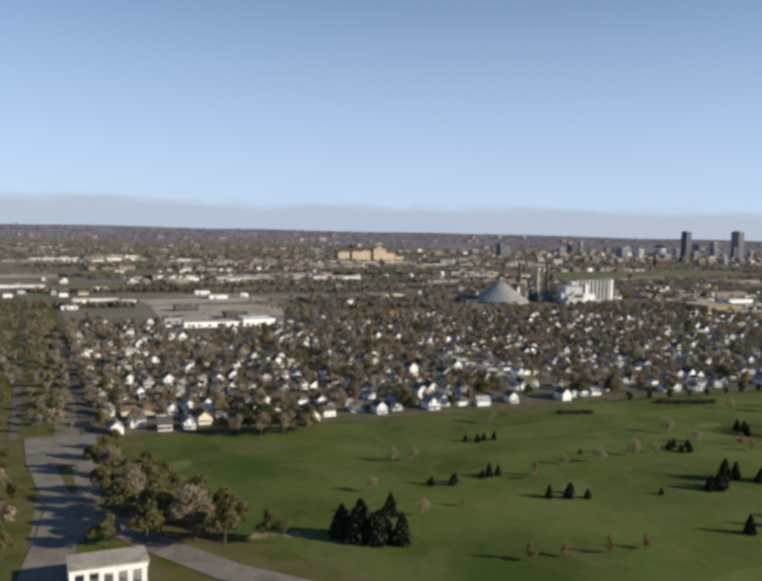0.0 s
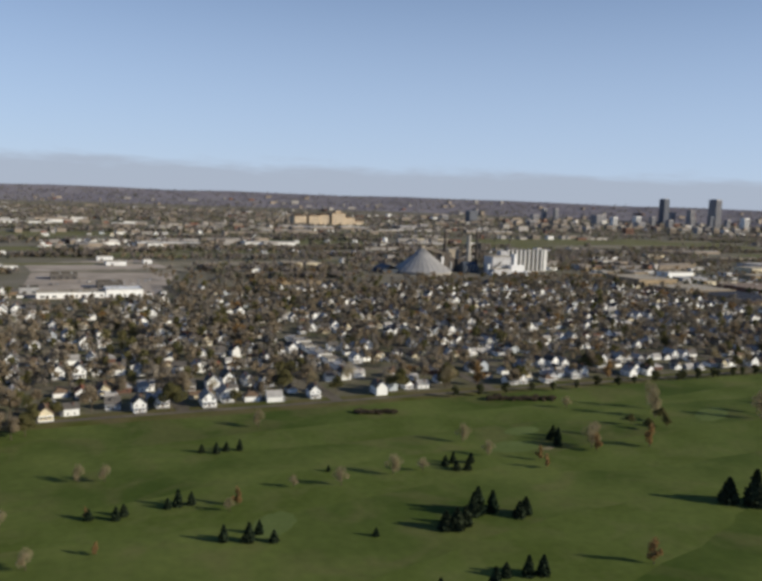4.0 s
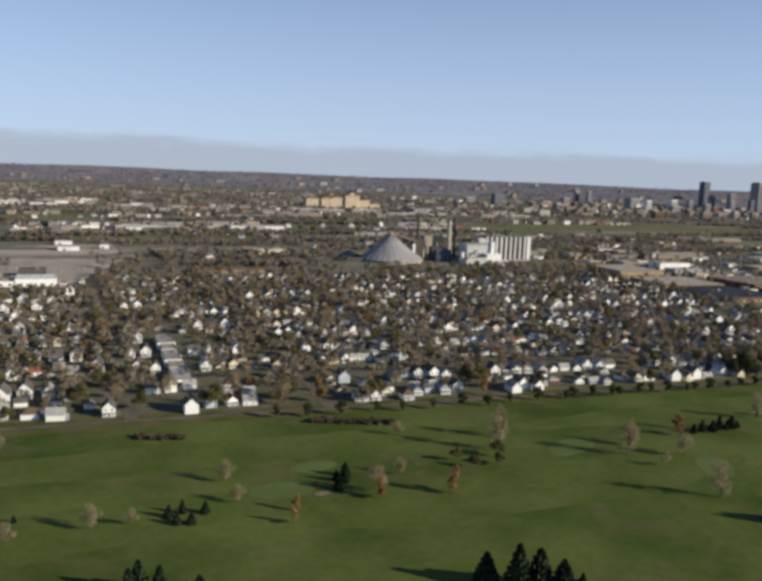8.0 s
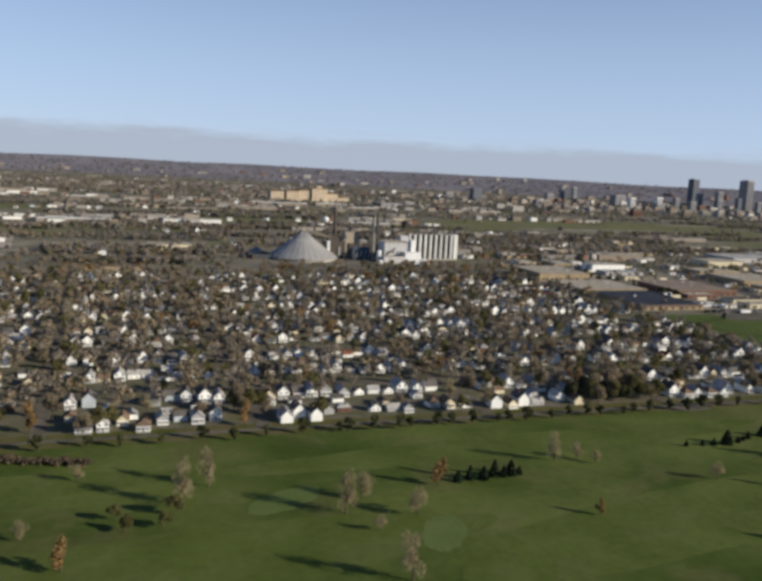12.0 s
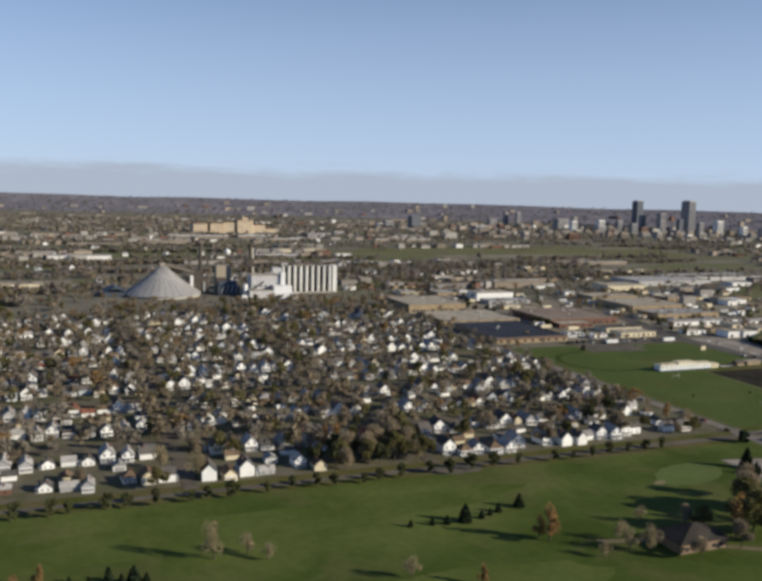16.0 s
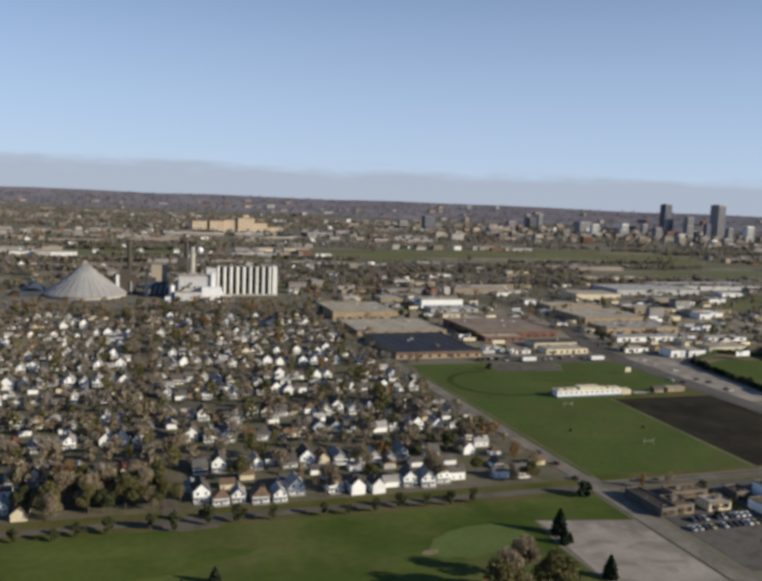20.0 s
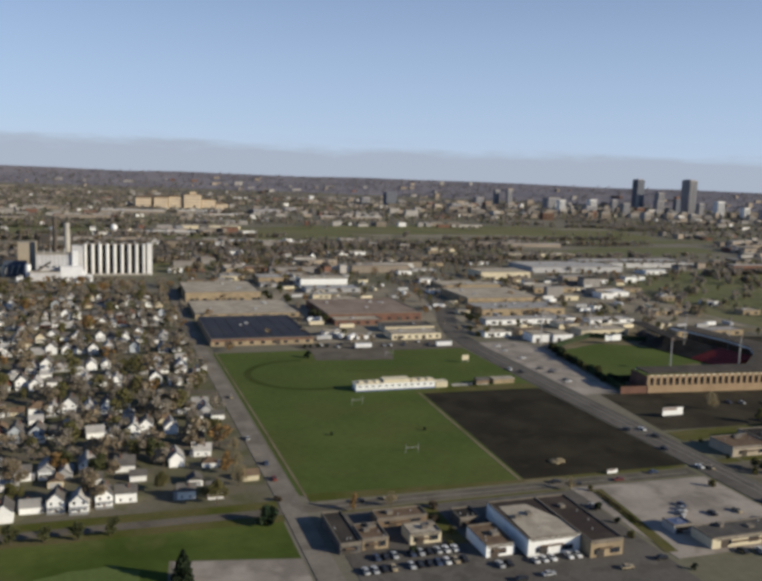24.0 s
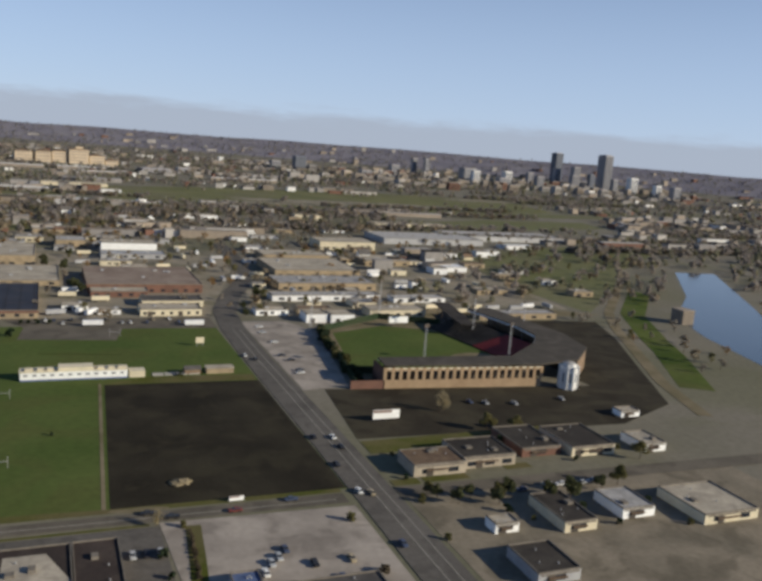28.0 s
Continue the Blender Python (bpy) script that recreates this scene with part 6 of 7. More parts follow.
for i in range(4):
    part("slab", Shape().box(37 + i * 6, -2, -0.2, 42.4 + i * 6, 2, 0.5), "concrete", gs)
hut = thing("field_hut", "dark field hut beside the stand", "hut", (1100, 609, 0))
part("wall", Shape().box(-4, -2.5, -0.2, 4, 2.5, 2.6), "brownboard", hut)
part("roof", Shape().gable(8, 5, 2.6, 3.8, False, 0.3), "roof_dark", hut)
shed = thing("field_shed", "low tan equipment shed beside the stand", "shed", (1114, 609, 0))
part("wall", Shape().box(-7, -3, -0.2, 7, 3, 2.8), "tanbrick", shed)
part("roof", Shape().box(-7.3, -3.3, 2.8, 7.3, 3.3, 3.1), "roof_pale", shed)
sign = thing("sign_board", "pale yellow sign board on posts", "sign", (1113, 662, 0))
part("post", Shape().tube((-1.6, 0, -0.2), (-1.6, 0, 5), 0.15, 0.15, 6), "metal", sign)
part("post", Shape().tube((1.6, 0, -0.2), (1.6, 0, 5), 0.15, 0.15, 6), "metal", sign)
part("panel", Shape().box(-2.4, -0.25, 2.0, 2.4, -0.16, 5.4), "cream", sign)
for x, y, turn in ((1014, 500, 0), (1012, 580, 180), (1068, 690, 0)):
    goal = thing("goal_post", "white goal frame on the sports field", "goal", (x, y, 0), turn, group="goals")
    for a in (-3, 3):
        part("post", Shape().tube((a, 0, -0.2), (a, 0, 4.5), 0.09, 0.09, 6), "metal", goal)
    part("crossbar", Shape().tube((-3, 0, 2.6), (3, 0, 2.6), 0.09, 0.09, 6), "metal", goal)
pile = thing("soil_heap", "pale heap of soil and rubble on the dark plot", "heap", (1074, 474, 0))
bm = bmesh.new()
bmesh.ops.create_icosphere(bm, subdivisions=3, radius=1)
for v in bm.verts:
    v.co = Vector((v.co.x * 4, v.co.y * 2.6, max(v.co.z, -0.1) * 1.7)) * (1 + 0.35 * noise.noise(v.co * 2.0))
me = bpy.data.meshes.new("heap")
bm.to_mesh(me)
bm.free()
me.materials.append(M["dirt"])
part("heap", me, "dirt", pile)
for x, y, w in ((1173, 522, 13), (1090, 455, 5)):
    bb = thing("billboard", "white roadside billboard on posts", "billboard", (x, y, 0), group="billboards")
    for a in (-w * 0.35, 0, w * 0.35):
        part("post", Shape().tube((a, 0.2, -0.2), (a, 0.2, w * 0.35), 0.2, 0.2, 6), "dark_metal", bb)
    part("panel", Shape().box(-w / 2, -0.15, w * 0.1, w / 2, 0.05, w * 0.42), "white", bb)
    part("poster_band", Shape().box(-w / 2 + 0.1, -0.2, w * 0.32, w * 0.2, -0.16, w * 0.4), "brick", bb, "brown-orange painted band")
    part("frame", Shape().box(-w / 2 - 0.2, -0.1, w * 0.42, w / 2 + 0.2, 0.1, w * 0.42 + 0.25), "dark_metal", bb)


# ---- ballpark ----
def ballpark():
    ob = thing("ballpark", "brick ballpark grandstand with dark roof and arched facade", "stadium")
    a, b = Vector((1191, 568)), Vector((1280, 560))
    u = (b - a).normalized()
    n = Vector((-u.y, u.x))
    length = (b - a).length

    def strip(s0, s1, d0, d1, z0, z1):
        p = [a + u * s0 + n * d0, a + u * s1 + n * d0, a + u * s1 + n * d1, a + u * s0 + n * d1]
        return Shape().slab([(q.x, q.y) for q in p], z0, z1)

    bays = 21
    step = length / bays
    for i in range(bays + 1):
        part("pier", strip(i * step - 0.85, i * step + 0.85, 0, 0.9, 4.6, 11), "facade", ob)
    for z0, z1, m in ((-0.3, 4.6, "facade"), (9.4, 10.3, "facade"), (10.3, 11.0, "cream")):
        part("spandrel", strip(0, length, 0.1, 0.7, z0, z1), m, ob)
    part("end_wall", strip(-0.6, 0.2, 0.9, 20, -0.3, 10), "brick", ob)
    part("back_wall", strip(0, length, 6, 6.4, 0, 8.5), "roof_dark", ob)
    part("outer_wall", strip(-18, -0.8, 0.2, 0.7, -0.3, 4.4), "brick", ob, "low brick wall")
    outer = [(1191, 568.9), (1280, 560.9), (1308, 566), (1331, 590), (1338, 625), (1328, 702)]
    inner = [(1308, 700), (1317, 650), (1315, 622), (1302, 604), (1272, 578.5), (1193, 584)]
    part("roof", Shape().slab(outer + inner, 11.6, 12.4), "stand_roof", ob, "dark weathered grandstand roof")
    part("fascia", Shape().slab(ribbon(inner, 0.6), 10.8, 11.58), "white", ob, "pale roof edge")
    mid = [(1308, 566), (1331, 590), (1338, 625), (1328, 702)]
    part("outer_wall", Shape().slab(ribbon([(x - 1.2, y) for x, y in mid], 0.8), -0.3, 11.2), "brownboard", ob)
    for k in range(9):
        part("seat_tier", strip(2, length - 4, 23 - k * 2, 25 - k * 2, -0.2, 1.2 + k * 0.75), "roof_dark" if k > 4 else "concrete", ob)
        x = 1286 + k * 2.8
        # the tar-dark tiers carry the grandstand's shadow in their colour
        for y0, y1, m, label in ((614, 644, "redseat", "tier of dark red seats"), (644.2, 696, "roof_tar", "tier of seats coloured dark in place of shade")):
            x0, x1 = x + 2 - (y0 - 612) / 7, x + 2 - (y1 - 612) / 7
            part("seat_tier", Shape().slab([(x0, y0), (x0 + 2.8, y0), (x1 + 2.8, y1), (x1, y1)], -0.2, 1.2 + k * 0.75), m, ob, label)
    for i in range(12):
        p = Vector(inner[0]).lerp(Vector(inner[1]), i / 6) if i < 6 else Vector((1194, 583.4)).lerp(Vector((1270, 578)), (i - 6) / 5)
        part("roof_post", Shape().tube((p.x, p.y, 0), (p.x, p.y, 10.8), 0.25, 0.25, 6), "dark_metal", ob)
    ent = thing("ballpark_entrance", "white octagonal art deco entrance tower of the ballpark", "entrance tower", (1294, 555, 0))
    part("body", Shape().tube((0, 0, -0.3), (0, 0, 11.6), 5.2, 5.2, 8), "silo", ent)
    part("crown", Shape().tube((0, 0, 11.6), (0, 0, 14), 4.0, 3.6, 8), "silo", ent)
    part("roof", Shape().tube((0, 0, 14), (0, 0, 14.8), 3.8, 1.4, 8), "roof_grey", ent)
    for i in range(8):
        w = 2 * math.pi * i / 8
        part("buttress", Shape().box(-0.6, -0.6, -0.3, 0.6, 0.6, 12.8), "silo", ent).matrix_basis = pose(5.0 * math.cos(w), 5.0 * math.sin(w), 0, 0, 0, 45 * i)
        w += math.pi / 8
        part("window", Shape().box(-0.1, -0.45, 4, 0.12, 0.45, 9), "far_glass", ent).matrix_basis = pose(4.8 * math.cos(w), 4.8 * math.sin(w), 0, 0, 0, 45 * i + 22.5)
    sheet("outfield_edge", [(1178, 578), (1264, 583), (1286, 590), (1300, 606), (1302, 640), (1289, 702), (1250, 724), (1196, 690)], 0.1, "dirt", "tan warning track round the outfield", "field")
    sheet("ballpark_turf", [(1184, 600), (1266, 592), (1286, 596), (1298, 612), (1298, 640), (1284, 676), (1268, 692), (1245, 704), (1203, 686), (1196, 650)], 0.14, "field", "bright green ballpark outfield", "field")
    sheet("infield", oval(1270, 612, 19, 17, 30, 28), 0.18, "dirt", "brown dirt infield", "field")
    sheet("infield_turf", [(1262, 604), (1276, 600), (1282, 614), (1268, 620)], 0.22, "field", "square of infield grass", "field")
    st = thing("bleacher_stand", "dark-roofed bleacher stand at the end of the outfield", "grandstand")
    part("roof", Shape().slab([(1286, 668), (1296, 664), (1312, 736), (1300, 742)], 8.6, 9.2), "roof_tar", st, "dark sloping bleacher roof")
    for k in range(6):
        part("post", Shape().tube((1288 + k * 2.6, 672 + k * 12, -0.2), (1288 + k * 2.6, 672 + k * 12, 8.6), 0.25, 0.25, 6), "dark_metal", st)
    for k in range(4):
        part("seat_tier", Shape().slab([(1287 + k * 2, 672), (1289 + k * 2, 672), (1302 + k * 2, 734), (1300 + k * 2, 734)], -0.2, 1.0 + k * 0.8), "roof_dark", st)
    sb = thing("score_board", "white score board behind the outfield", "score board", (1255, 700, 0))
    for q in (-5, 0, 5):
        part("post", Shape().tube((q, 0, -0.2), (q, 0, 4), 0.2, 0.2, 6), "dark_metal", sb)
    part("panel", Shape().box(-7, -0.5, 3, 7, -0.2, 7.5), "white", sb)
    wall = thing("outfield_wall", "dark green outfield wall of the ballpark", "wall")
    pts = [(1177.5, 574), (1187, 634), (1195.5, 690), (1222, 708), (1250, 725), (1289, 704)]
    for p, q in list(zip(pts, pts[1:])) + [((1178, 598.5), (1206, 593.5)), ((1206, 593.5), (1209, 585))]:
        part("panel", Shape().slab(ribbon([p, q], 0.5), -0.2, 4.2), "needle", wall)
    for x, y, h in ((1277, 590, 27), (1296, 668, 27), (1223, 590, 27), (1330, 660, 25), (1192, 700, 27), (1252, 728, 27)):
        lt = thing("floodlight_tower", "slender steel floodlight mast of the ballpark", "floodlight", (x, y, 0), 25, group="floodlights")
        for q in (-0.9, 0.9):
            part("leg", Shape().tube((q, 0, -0.2), (q * 0.5, 0, h), 0.22, 0.16, 6), "metal", lt)
        for i in range(6):
            part("rung", Shape().tube((-0.8, 0, 2 + i * h / 7), (0.8, 0, 4 + i * h / 7), 0.1, 0.1, 4), "metal", lt)
        part("lamp_bank", Shape().box(-1.9, -0.35, h - 0.3, 1.9, 0.25, h + 1.5), "dark_metal", lt)


ballpark()


def bush_kind(seed, mat, label, tall=3.2):
    g = np.random.default_rng(seed)
    ob = thing("bush", label, "bush", (0, 0, -500), group="bushes")
    part("stem", Shape().tube((0, 0, -0.2), (0, 0, 1.2), 0.12, 0.06, 6), "bark", ob)
    part("leaves", quads("leaves", flakes(g, crown_points(g, 420, 2.0, 0.0, tall, 7), 0.3, 0.6), mat), mat, ob)
    return ob


BUSH = [bush_kind(91, "needle", "dark evergreen bush beside a wall"), bush_kind(92, "leaf_olive", "dull olive bush beside a building"), bush_kind(93, "hedge_brown", "bare dark brown bush in a low thicket", 2.3)]
rng = random.Random(52)
bushes = [(1180 + 15 * i / 26 + rng.uniform(-2.5, 2.5), 582 + 108 * i / 26, rng.choice((0, 0, 1)), rng.uniform(0.9, 1.9)) for i in range(27)]
bushes += [(x, y, rng.choice((0, 1, 2)), rng.uniform(0.6, 1.2)) for x, y in ((994, 436), (996, 428), (998, 418), (994, 408), (1000, 440), (978.5, 405), (1009, 430), (1008, 418), (1060, 398), (1062, 410), (1061, 422), (1066, 372), (1122, 398), (1124, 432), (1070, 440), (1156, 460), (1160, 483), (1212, 486), (1234, 462), (1262, 470), (1150, 412), (1180, 426), (1186, 418), (1208, 420), (1214, 408), (1236, 420), (1240, 402), (1153, 440), (944, 460))]
bushes += [(401 + 0.95 * i, 436 - 0.33 * i + rng.uniform(-2.5, 2.5), 2, rng.uniform(0.8, 1.35)) for i in range(40)] + [(315 + 0.85 * i, 429.5 - 0.24 * i + rng.uniform(-2, 2), 2, rng.uniform(0.7, 1.1)) for i in range(25)]
bushes += [(1071.5 - i * 0.16, 437 - i * 2.4, 2, rng.uniform(0.35, 0.6)) for i in range(14)]
bushes += [(1016, 724, 0, 0.9), (1020, 725, 0, 0.8), (1025, 724, 0, 1.0), (1032, 723, 0, 0.9), (1011.5, 694, 0, 1.4), (1094, 605, 0, 0.9), (985, 532, 0, 0.5), (1032, 530, 0, 0.5), (937, 440, 0, 2.0), (938, 440.8, 0, 1.6)]
for x, y, k, h in bushes:
    place(BUSH[k], x, y, h, rng.uniform(0, 360))
for ob in BUSH:
    for c in list(ob.children_recursive):
        bpy.data.objects.remove(c)
    bpy.data.objects.remove(ob)


# ---- city far off ----
def tower(label, x, y, w, h, wall, d=None, top=0, bands=0):
    ob = thing("office_tower", label, "tower block", (x, y, rise(x, y)), 12)
    d = d or w * 0.8
    part("shaft", Shape().box(-w / 2, -d / 2, -1, w / 2, d / 2, h), wall, ob)
    if top:
        part("crown", Shape().box(-w * 0.35, -d * 0.35, h, w * 0.35, d * 0.35, h + top), "limestone", ob)
    for i in range(bands):
        x0 = -w / 2 + w * (i + 0.2) / bands
        part("window_band", Shape().box(x0, -d / 2 - 0.4, 6, x0 + w / bands * 0.55, -d / 2 - 0.02, h - 4), "far_glass", ob)
    for i in range(max(bands - 2, 0)):
        y0 = -d / 2 + d * (i + 0.2) / (bands - 2)
        part("window_band", Shape().box(w / 2 + 0.02, y0, 6, w / 2 + 0.4, y0 + d / (bands - 2) * 0.5, h - 4), "far_glass", ob)
    return ob


tower("tall pale stone office tower with dark window bands", 3028, 2832, 42, 134, "limestone", 40, 3, 7)
tower("tall dark glass office tower", 3016, 3140, 40, 112, "dark_glass", 30, 3, 6)
for x, y, w, h, m in ((2890, 2830, 34, 52, "limestone"), (2916, 2861, 34, 84, "limestone"), (3022, 2654, 38, 60, "silo"), (2440, 3310, 24, 68, "limestone"), (2478, 3270, 22, 70, "limestone"), (2296, 3178, 36, 40, "limestone"),
                      (1851, 2976, 42, 54, "dark_glass"), (2549, 3045, 60, 49, "limestone"), (2630, 2883, 34, 50, "silo"), (2536, 2756, 44, 30, "limestone"), (2036, 2814, 40, 26, "limestone")):
    tower("pale city office block" if m != "dark_glass" else "dark boxy office block", x, y, w, h, m, w * 0.6, 0, 5)
for x, y, w, h, m in ((1298, 2442, 76, 12, "limestone"), (1378, 2477, 34, 16, "limestone"), (1809, 3142, 36, 30, "limestone"), (3058, 2560, 30, 42, "silo"), (2750, 2920, 26, 50, "limestone"), (2892, 2951, 28, 72, "limestone"),
                      (2876, 2705, 24, 64, "dark_glass"), (2999, 2728, 26, 50, "limestone"), (3024, 2430, 36, 44, "limestone"), (2480, 2853, 30, 46, "silo"), (2670, 2728, 32, 44, "limestone")):
    tower("pale city block far off", x, y, w, h, m, w * 0.6, 0, 4)
hosp = thing("hospital", "broad yellow-brick hospital with stepped wings and brown hipped roofs", "hospital", (1076, 2580, 0), 10)
for x0, x1, y0, h in ((-118, -76, 0, 32), (-68, -30, -6, 33), (-26, 14, 0, 35), (16, 66, -8, 42), (72, 112, 6, 27), (116, 150, 10, 16)):
    wing = part("wing", Shape().box(x0, y0, -0.5, x1, y0 + 34, h), "yellowbrick", hosp)
    cx, cy = (x0 + x1) / 2, y0 + 17
    part("roof", Shape().hip(x1 - x0, 34, h, h + 6, 0.6, 0.4), "roof_brown", wing).matrix_basis = pose(cx, cy, 0)
    for k in range(int(h // 8)):
        part("window_band", Shape().box(x0 + 3, y0 - 0.35, 4 + k * 8, x1 - 3, y0 - 0.02, 5.8 + k * 8), "far_glass", wing)
part("penthouse", Shape().box(34, -2, 43, 52, 14, 50), "yellowbrick", hosp)
part("link", Shape().box(-76, 8, -0.5, -68, 24, 14), "yellowbrick", hosp)
part("terrace", Shape().box(-130, -30, -0.5, 118, -26, 5), "concrete", hosp, "long pale low terrace wall")

CITY = ("silo", "far_wall", "far_wall", "far_tan", "far_tan", "brick", "roof_tar", "far_twig")
rng = random.Random(99)
boxes = []
for _ in range(3000):
    w, r = radians(rng.uniform(-8, 60)), 1250 + 3400 * rng.random() ** 0.85
    x, y = 420 + r * math.sin(w), 60 + r * math.cos(w)
    if math.hypot(x, y) > 4150 and rng.random() < 0.72 or math.hypot(x, y) > 4800 or 580 < x < 960 and y < 1300 or in_sheet(x, y) or 930 < x < 1290 and 2380 < y < 2620:
        continue
    if noise.noise((x * 0.0016 + 5, y * 0.0055, 0)) < (0.06 if y < 2300 else -0.12):
        continue
    a, b, h = rng.uniform(8, 34), rng.uniform(7, 16), rng.uniform(5, 11)
    if y > 2400 and x > 1500 and rng.random() < 0.2:
        a, b, h = rng.uniform(15, 40), rng.uniform(12, 25), rng.uniform(9, 22)
    elif rng.random() < 0.12:
        a, h = rng.uniform(35, 80), rng.uniform(6, 9)
    s = Shape().box(-a / 2, -b / 2, -1, a / 2, b / 2, h, rng.choices(range(6), (2, 4, 4, 4, 4, 2) if math.hypot(x, y) < 4000 else (0, 2, 2, 5, 5, 2))[0]).box(-a / 2 - 0.3, -b / 2 - 0.3, h, a / 2 + 0.3, b / 2 + 0.3, h + 0.8, rng.choices((2, 3, 6, 7), (4, 2, 3, 2))[0])
    boxes.append(moved((np.array(s.v), s.f, s.s), x, y, rise(x, y), rng.choice((0, 0, 0, 90, 12)), 1))
for _ in range(40):
    x, y = rng.uniform(-80, 1700), rng.uniform(1500, 2620)
    if in_sheet(x, y) or 930 < x < 1290 and 2480 < y:
        continue
    a, b, h = rng.uniform(55, 170), rng.uniform(14, 32), rng.uniform(4.5, 8)
    s = Shape().box(-a / 2, -b / 2, -1, a / 2, b / 2, h, rng.choice((0, 1, 3, 3))).box(-a / 2 - 0.3, -b / 2 - 0.3, h, a / 2 + 0.3, b / 2 + 0.3, h + 0.7, rng.choice((0, 2, 3)))
    boxes.append(moved((np.array(s.v), s.f, s.s), x, y, 0, rng.choice((0, 0, 3, -4)), 1))
for _ in range(150):
    x, y = rng.uniform(1850, 3250), rng.uniform(2350, 3250)
    if math.hypot(x, y) > 4250:
        continue
    a, b, h = rng.uniform(14, 36), rng.uniform(12, 24), rng.uniform(8, 24)
    s = Shape().box(-a / 2, -b / 2, -1, a / 2, b / 2, h, rng.choices(range(6), (1, 4, 3, 3, 3, 1))[0]).box(-a / 2 + 2, -b / 2 + 2, h, a / 2 - 5, b / 2 - 3, h + 2.5, rng.choice((2, 3)))
    for k in range(int(h // 4) - 1):
        s.box(-a / 2 + 1, -b / 2 - 0.25, 3 + k * 4, a / 2 - 1, -b / 2 - 0.02, 4.6 + k * 4, 6)
    boxes.append(moved((np.array(s.v), s.f, s.s), x, y, rise(x, y), rng.choice((0, 12, -8)), 1))
join("distant_city", CITY, boxes, "countless low pale and tan buildings of the distant city", "buildings")


# ---- vehicles ----
def trailer_kind(wall, label):
    ob = thing("truck_trailer", label, "trailer", (0, 0, -500), group="trailers")
    part("box", Shape().box(-6, -1.25, 1.1, 6, 1.25, 3.9), wall, ob)
    part("frame", Shape().box(-5.8, -0.5, 0.8, 5.8, 0.5, 1.08), "dark_metal", ob)
    for x in (-4.6, -3.4):
        for y in (-1.0, 1.0):
            part("wheel", Shape().tube((x, y - 0.15, 0.5), (x, y + 0.15, 0.5), 0.5, 0.5, 10), "rubber", ob)
    for y in (-0.8, 0.8):
        part("leg", Shape().box(3.6, y - 0.1, 0, 3.8, y + 0.1, 0.8), "dark_metal", ob)
    return ob


TRAILERS = [trailer_kind("white_metal", "white box trailer parked in a yard"), trailer_kind("metal", "grey box trailer parked in a yard"), trailer_kind("cream", "cream box trailer parked in a yard")]
rng = random.Random(14)
count = 0
for x, y, turn in ((1052, 753, 60), (1057.5, 747, 55), (1057, 715.5, 0), (1047, 822, 8), (1118, 712, 0)):
    TAKEN.append((x - 6, y - 6, x + 6, y + 6))
    copy_thing(TRAILERS[0], pose(x, y, 0.14, 0, 0, turn))
while count < 46:
    x, y = rng.choice(((rng.uniform(1030, 1085), rng.uniform(740, 815)), (rng.uniform(1160, 1330), rng.uniform(735, 900)), (rng.uniform(1060, 1185), rng.uniform(905, 1080)), (rng.uniform(1264, 1420), rng.uniform(732, 756)), (rng.uniform(1300, 1450), rng.uniform(830, 1050))))
    if any(x < b[2] + 8 and x > b[0] - 8 and y < b[3] + 8 and y > b[1] - 8 for b in TAKEN):
        continue
    TAKEN.append((x - 6, y - 6, x + 6, y + 6))
    copy_thing(rng.choice(TRAILERS), pose(x, y, 0.08, 0, 0, rng.choice((0, 90, 10))))
    count += 1
for ob in TRAILERS:
    for c in list(ob.children_recursive):
        bpy.data.objects.remove(c)
    bpy.data.objects.remove(ob)


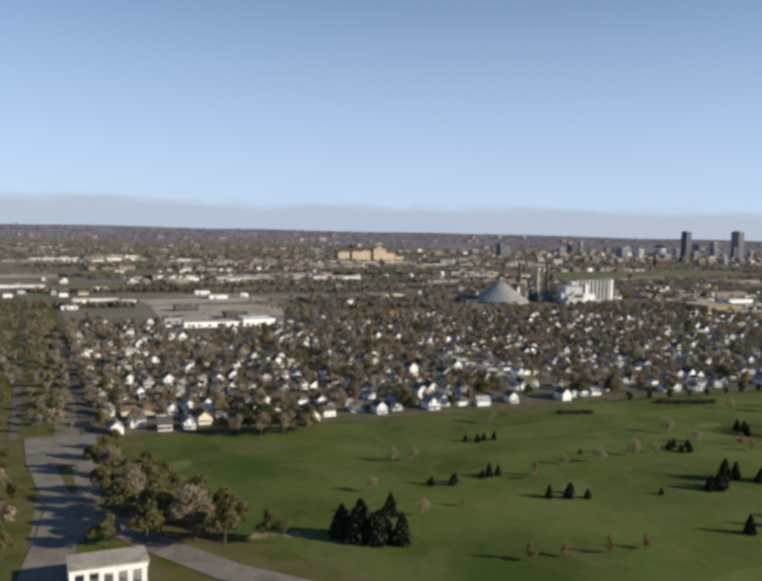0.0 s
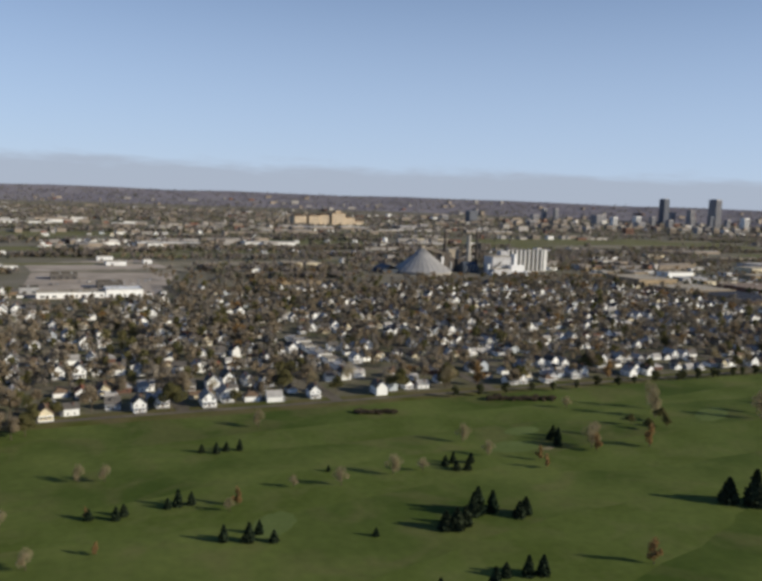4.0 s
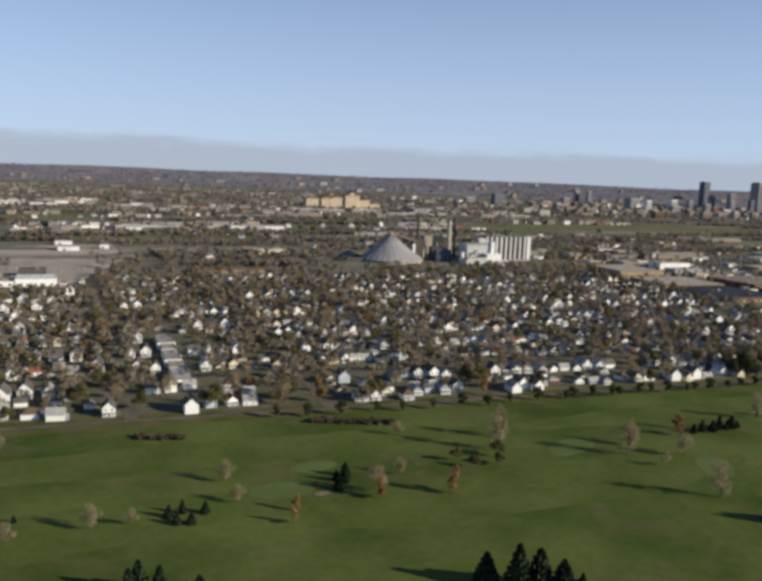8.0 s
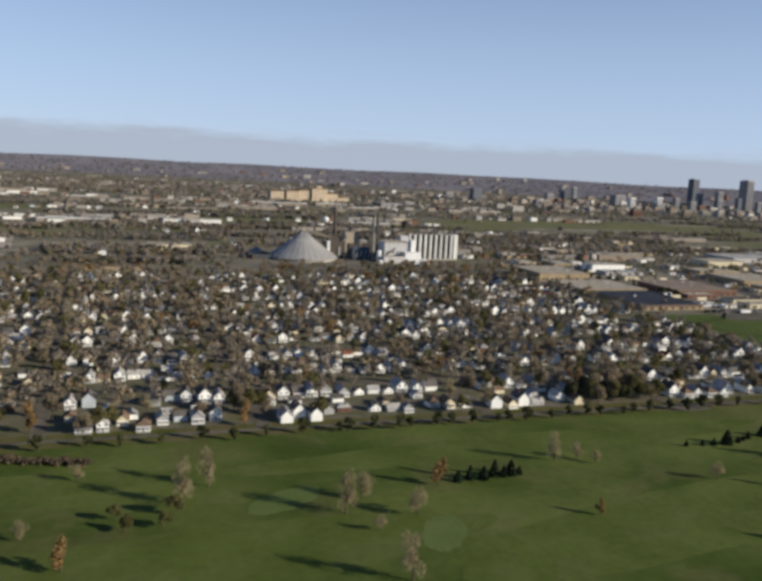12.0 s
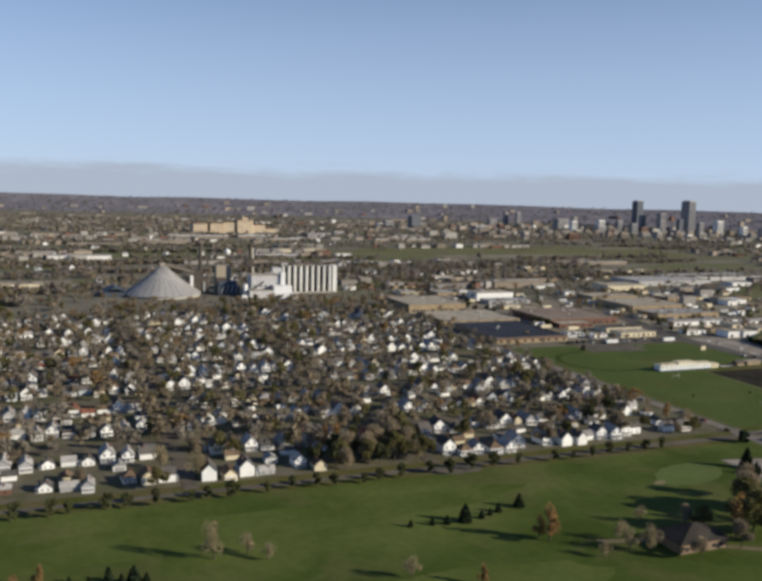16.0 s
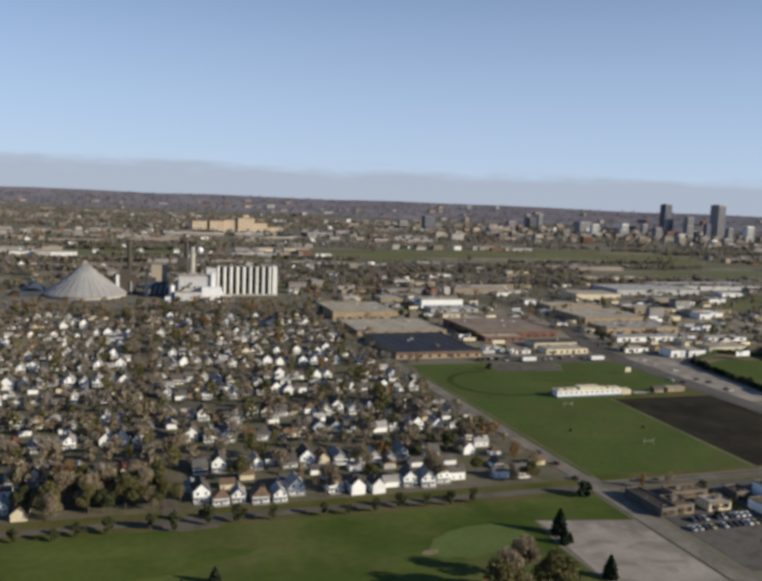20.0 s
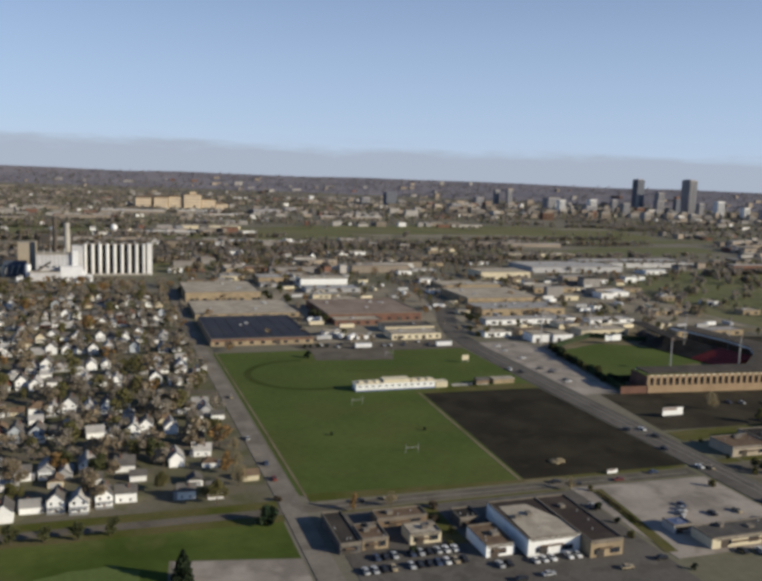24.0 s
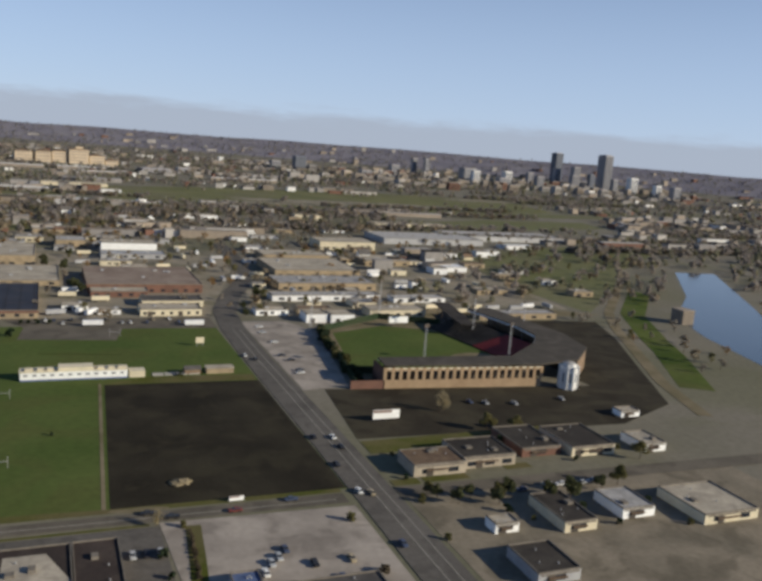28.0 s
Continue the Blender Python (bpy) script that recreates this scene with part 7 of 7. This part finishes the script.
def car_kind(paint, label):
    ob = thing("car", label, "car", (0, 0, -500), group="cars")
    part("body", Shape().slab([(-2.2, -0.85), (2.2, -0.85), (2.3, -0.5), (2.3, 0.5), (2.2, 0.85), (-2.2, 0.85), (-2.3, 0.5), (-2.3, -0.5)], 0.35, 0.95), paint, ob)
    c = Shape()
    lo, hi = [(-1.5, -0.8, 0.95), (1.0, -0.8, 0.95), (1.0, 0.8, 0.95), (-1.5, 0.8, 0.95)], [(-1.1, -0.65, 1.45), (0.5, -0.65, 1.45), (0.5, 0.65, 1.45), (-1.1, 0.65, 1.45)]
    for i in range(4):
        c.face([lo[i], lo[(i + 1) % 4], hi[(i + 1) % 4], hi[i]])
    part("cabin_glass", c, "glass", ob)
    part("roof", Shape().slab([(p[0], p[1]) for p in hi], 1.45, 1.5), paint, ob)
    for x in (-1.4, 1.4):
        for y in (-0.82, 0.82):
            part("wheel", Shape().tube((x, y - 0.1, 0.33), (x, y + 0.1, 0.33), 0.33, 0.33, 10), "rubber", ob)
    return ob


CARS = [car_kind("car_" + k, v + " saloon car on the road" if k != "dark" else "dark saloon car on the road") for k, v in (("white", "white"), ("dark", "dark"), ("red", "red"), ("blue", "blue"), ("tan", "tan"), ("silver", "silver"))]
rng = random.Random(4)
road = [(1136 + rng.choice((0, 4, 8)) - 2, rng.uniform(385, 690), 90) for _ in range(9)]
road += [(rng.uniform(960, 1120), rng.choice((447.5, 451.5)), 0) for _ in range(6)] + [(rng.choice((944.6, 947.0)), rng.uniform(480, 700), 90) for _ in range(4)]
park = [(x, y, 90) for x, y in ((1091, 411), (1097, 418), (1103.4, 408), (1115, 408), (1094, 414), (1088, 406), (1109, 398), (1112, 394))] + [(1020 + 5 * i, rng.choice((722, 731)), 90) for i in range(0, 22) if rng.random() < 0.6]
park += [(960 + 3.1 * i, y, 90) for y in (397, 405) for i in range(12) if rng.random() < 0.72] + [(1004 + 3.2 * i, 390.5, 90) for i in range(14) if rng.random() < 0.7] + [(rng.uniform(964, 1060), rng.uniform(376, 384), 0) for _ in range(7)] + [(1053 + 4 * i, 425, 90) for i in range(3)] + [(1153 + rng.uniform(0, 14), 590 + 5 * i, 0) for i in range(24) if rng.random() < 0.35]
park += [(rng.uniform(1084, 1118), rng.uniform(372, 380), 90) for _ in range(8)] + [(rng.uniform(1180, 1250), rng.uniform(440, 444), 0) for _ in range(6)] + [(rng.uniform(1222, 1290), 536 + rng.uniform(-4, 4), 90) for _ in range(4)]
park += [(rng.uniform(176, 300), rng.choice((1036, 1044, 1060, 1068)), 90) for _ in range(16)]
for x, y, turn in road + park:
    z = 0.2 if 1130 < x < 1149 else 0.16
    copy_thing(rng.choices(CARS, (5, 5, 1, 2, 2, 4))[0], pose(x, y, z, 0, 0, turn + rng.choice((0, 180))))
for ob in CARS:
    for c in list(ob.children_recursive):
        bpy.data.objects.remove(c)
    bpy.data.objects.remove(ob)
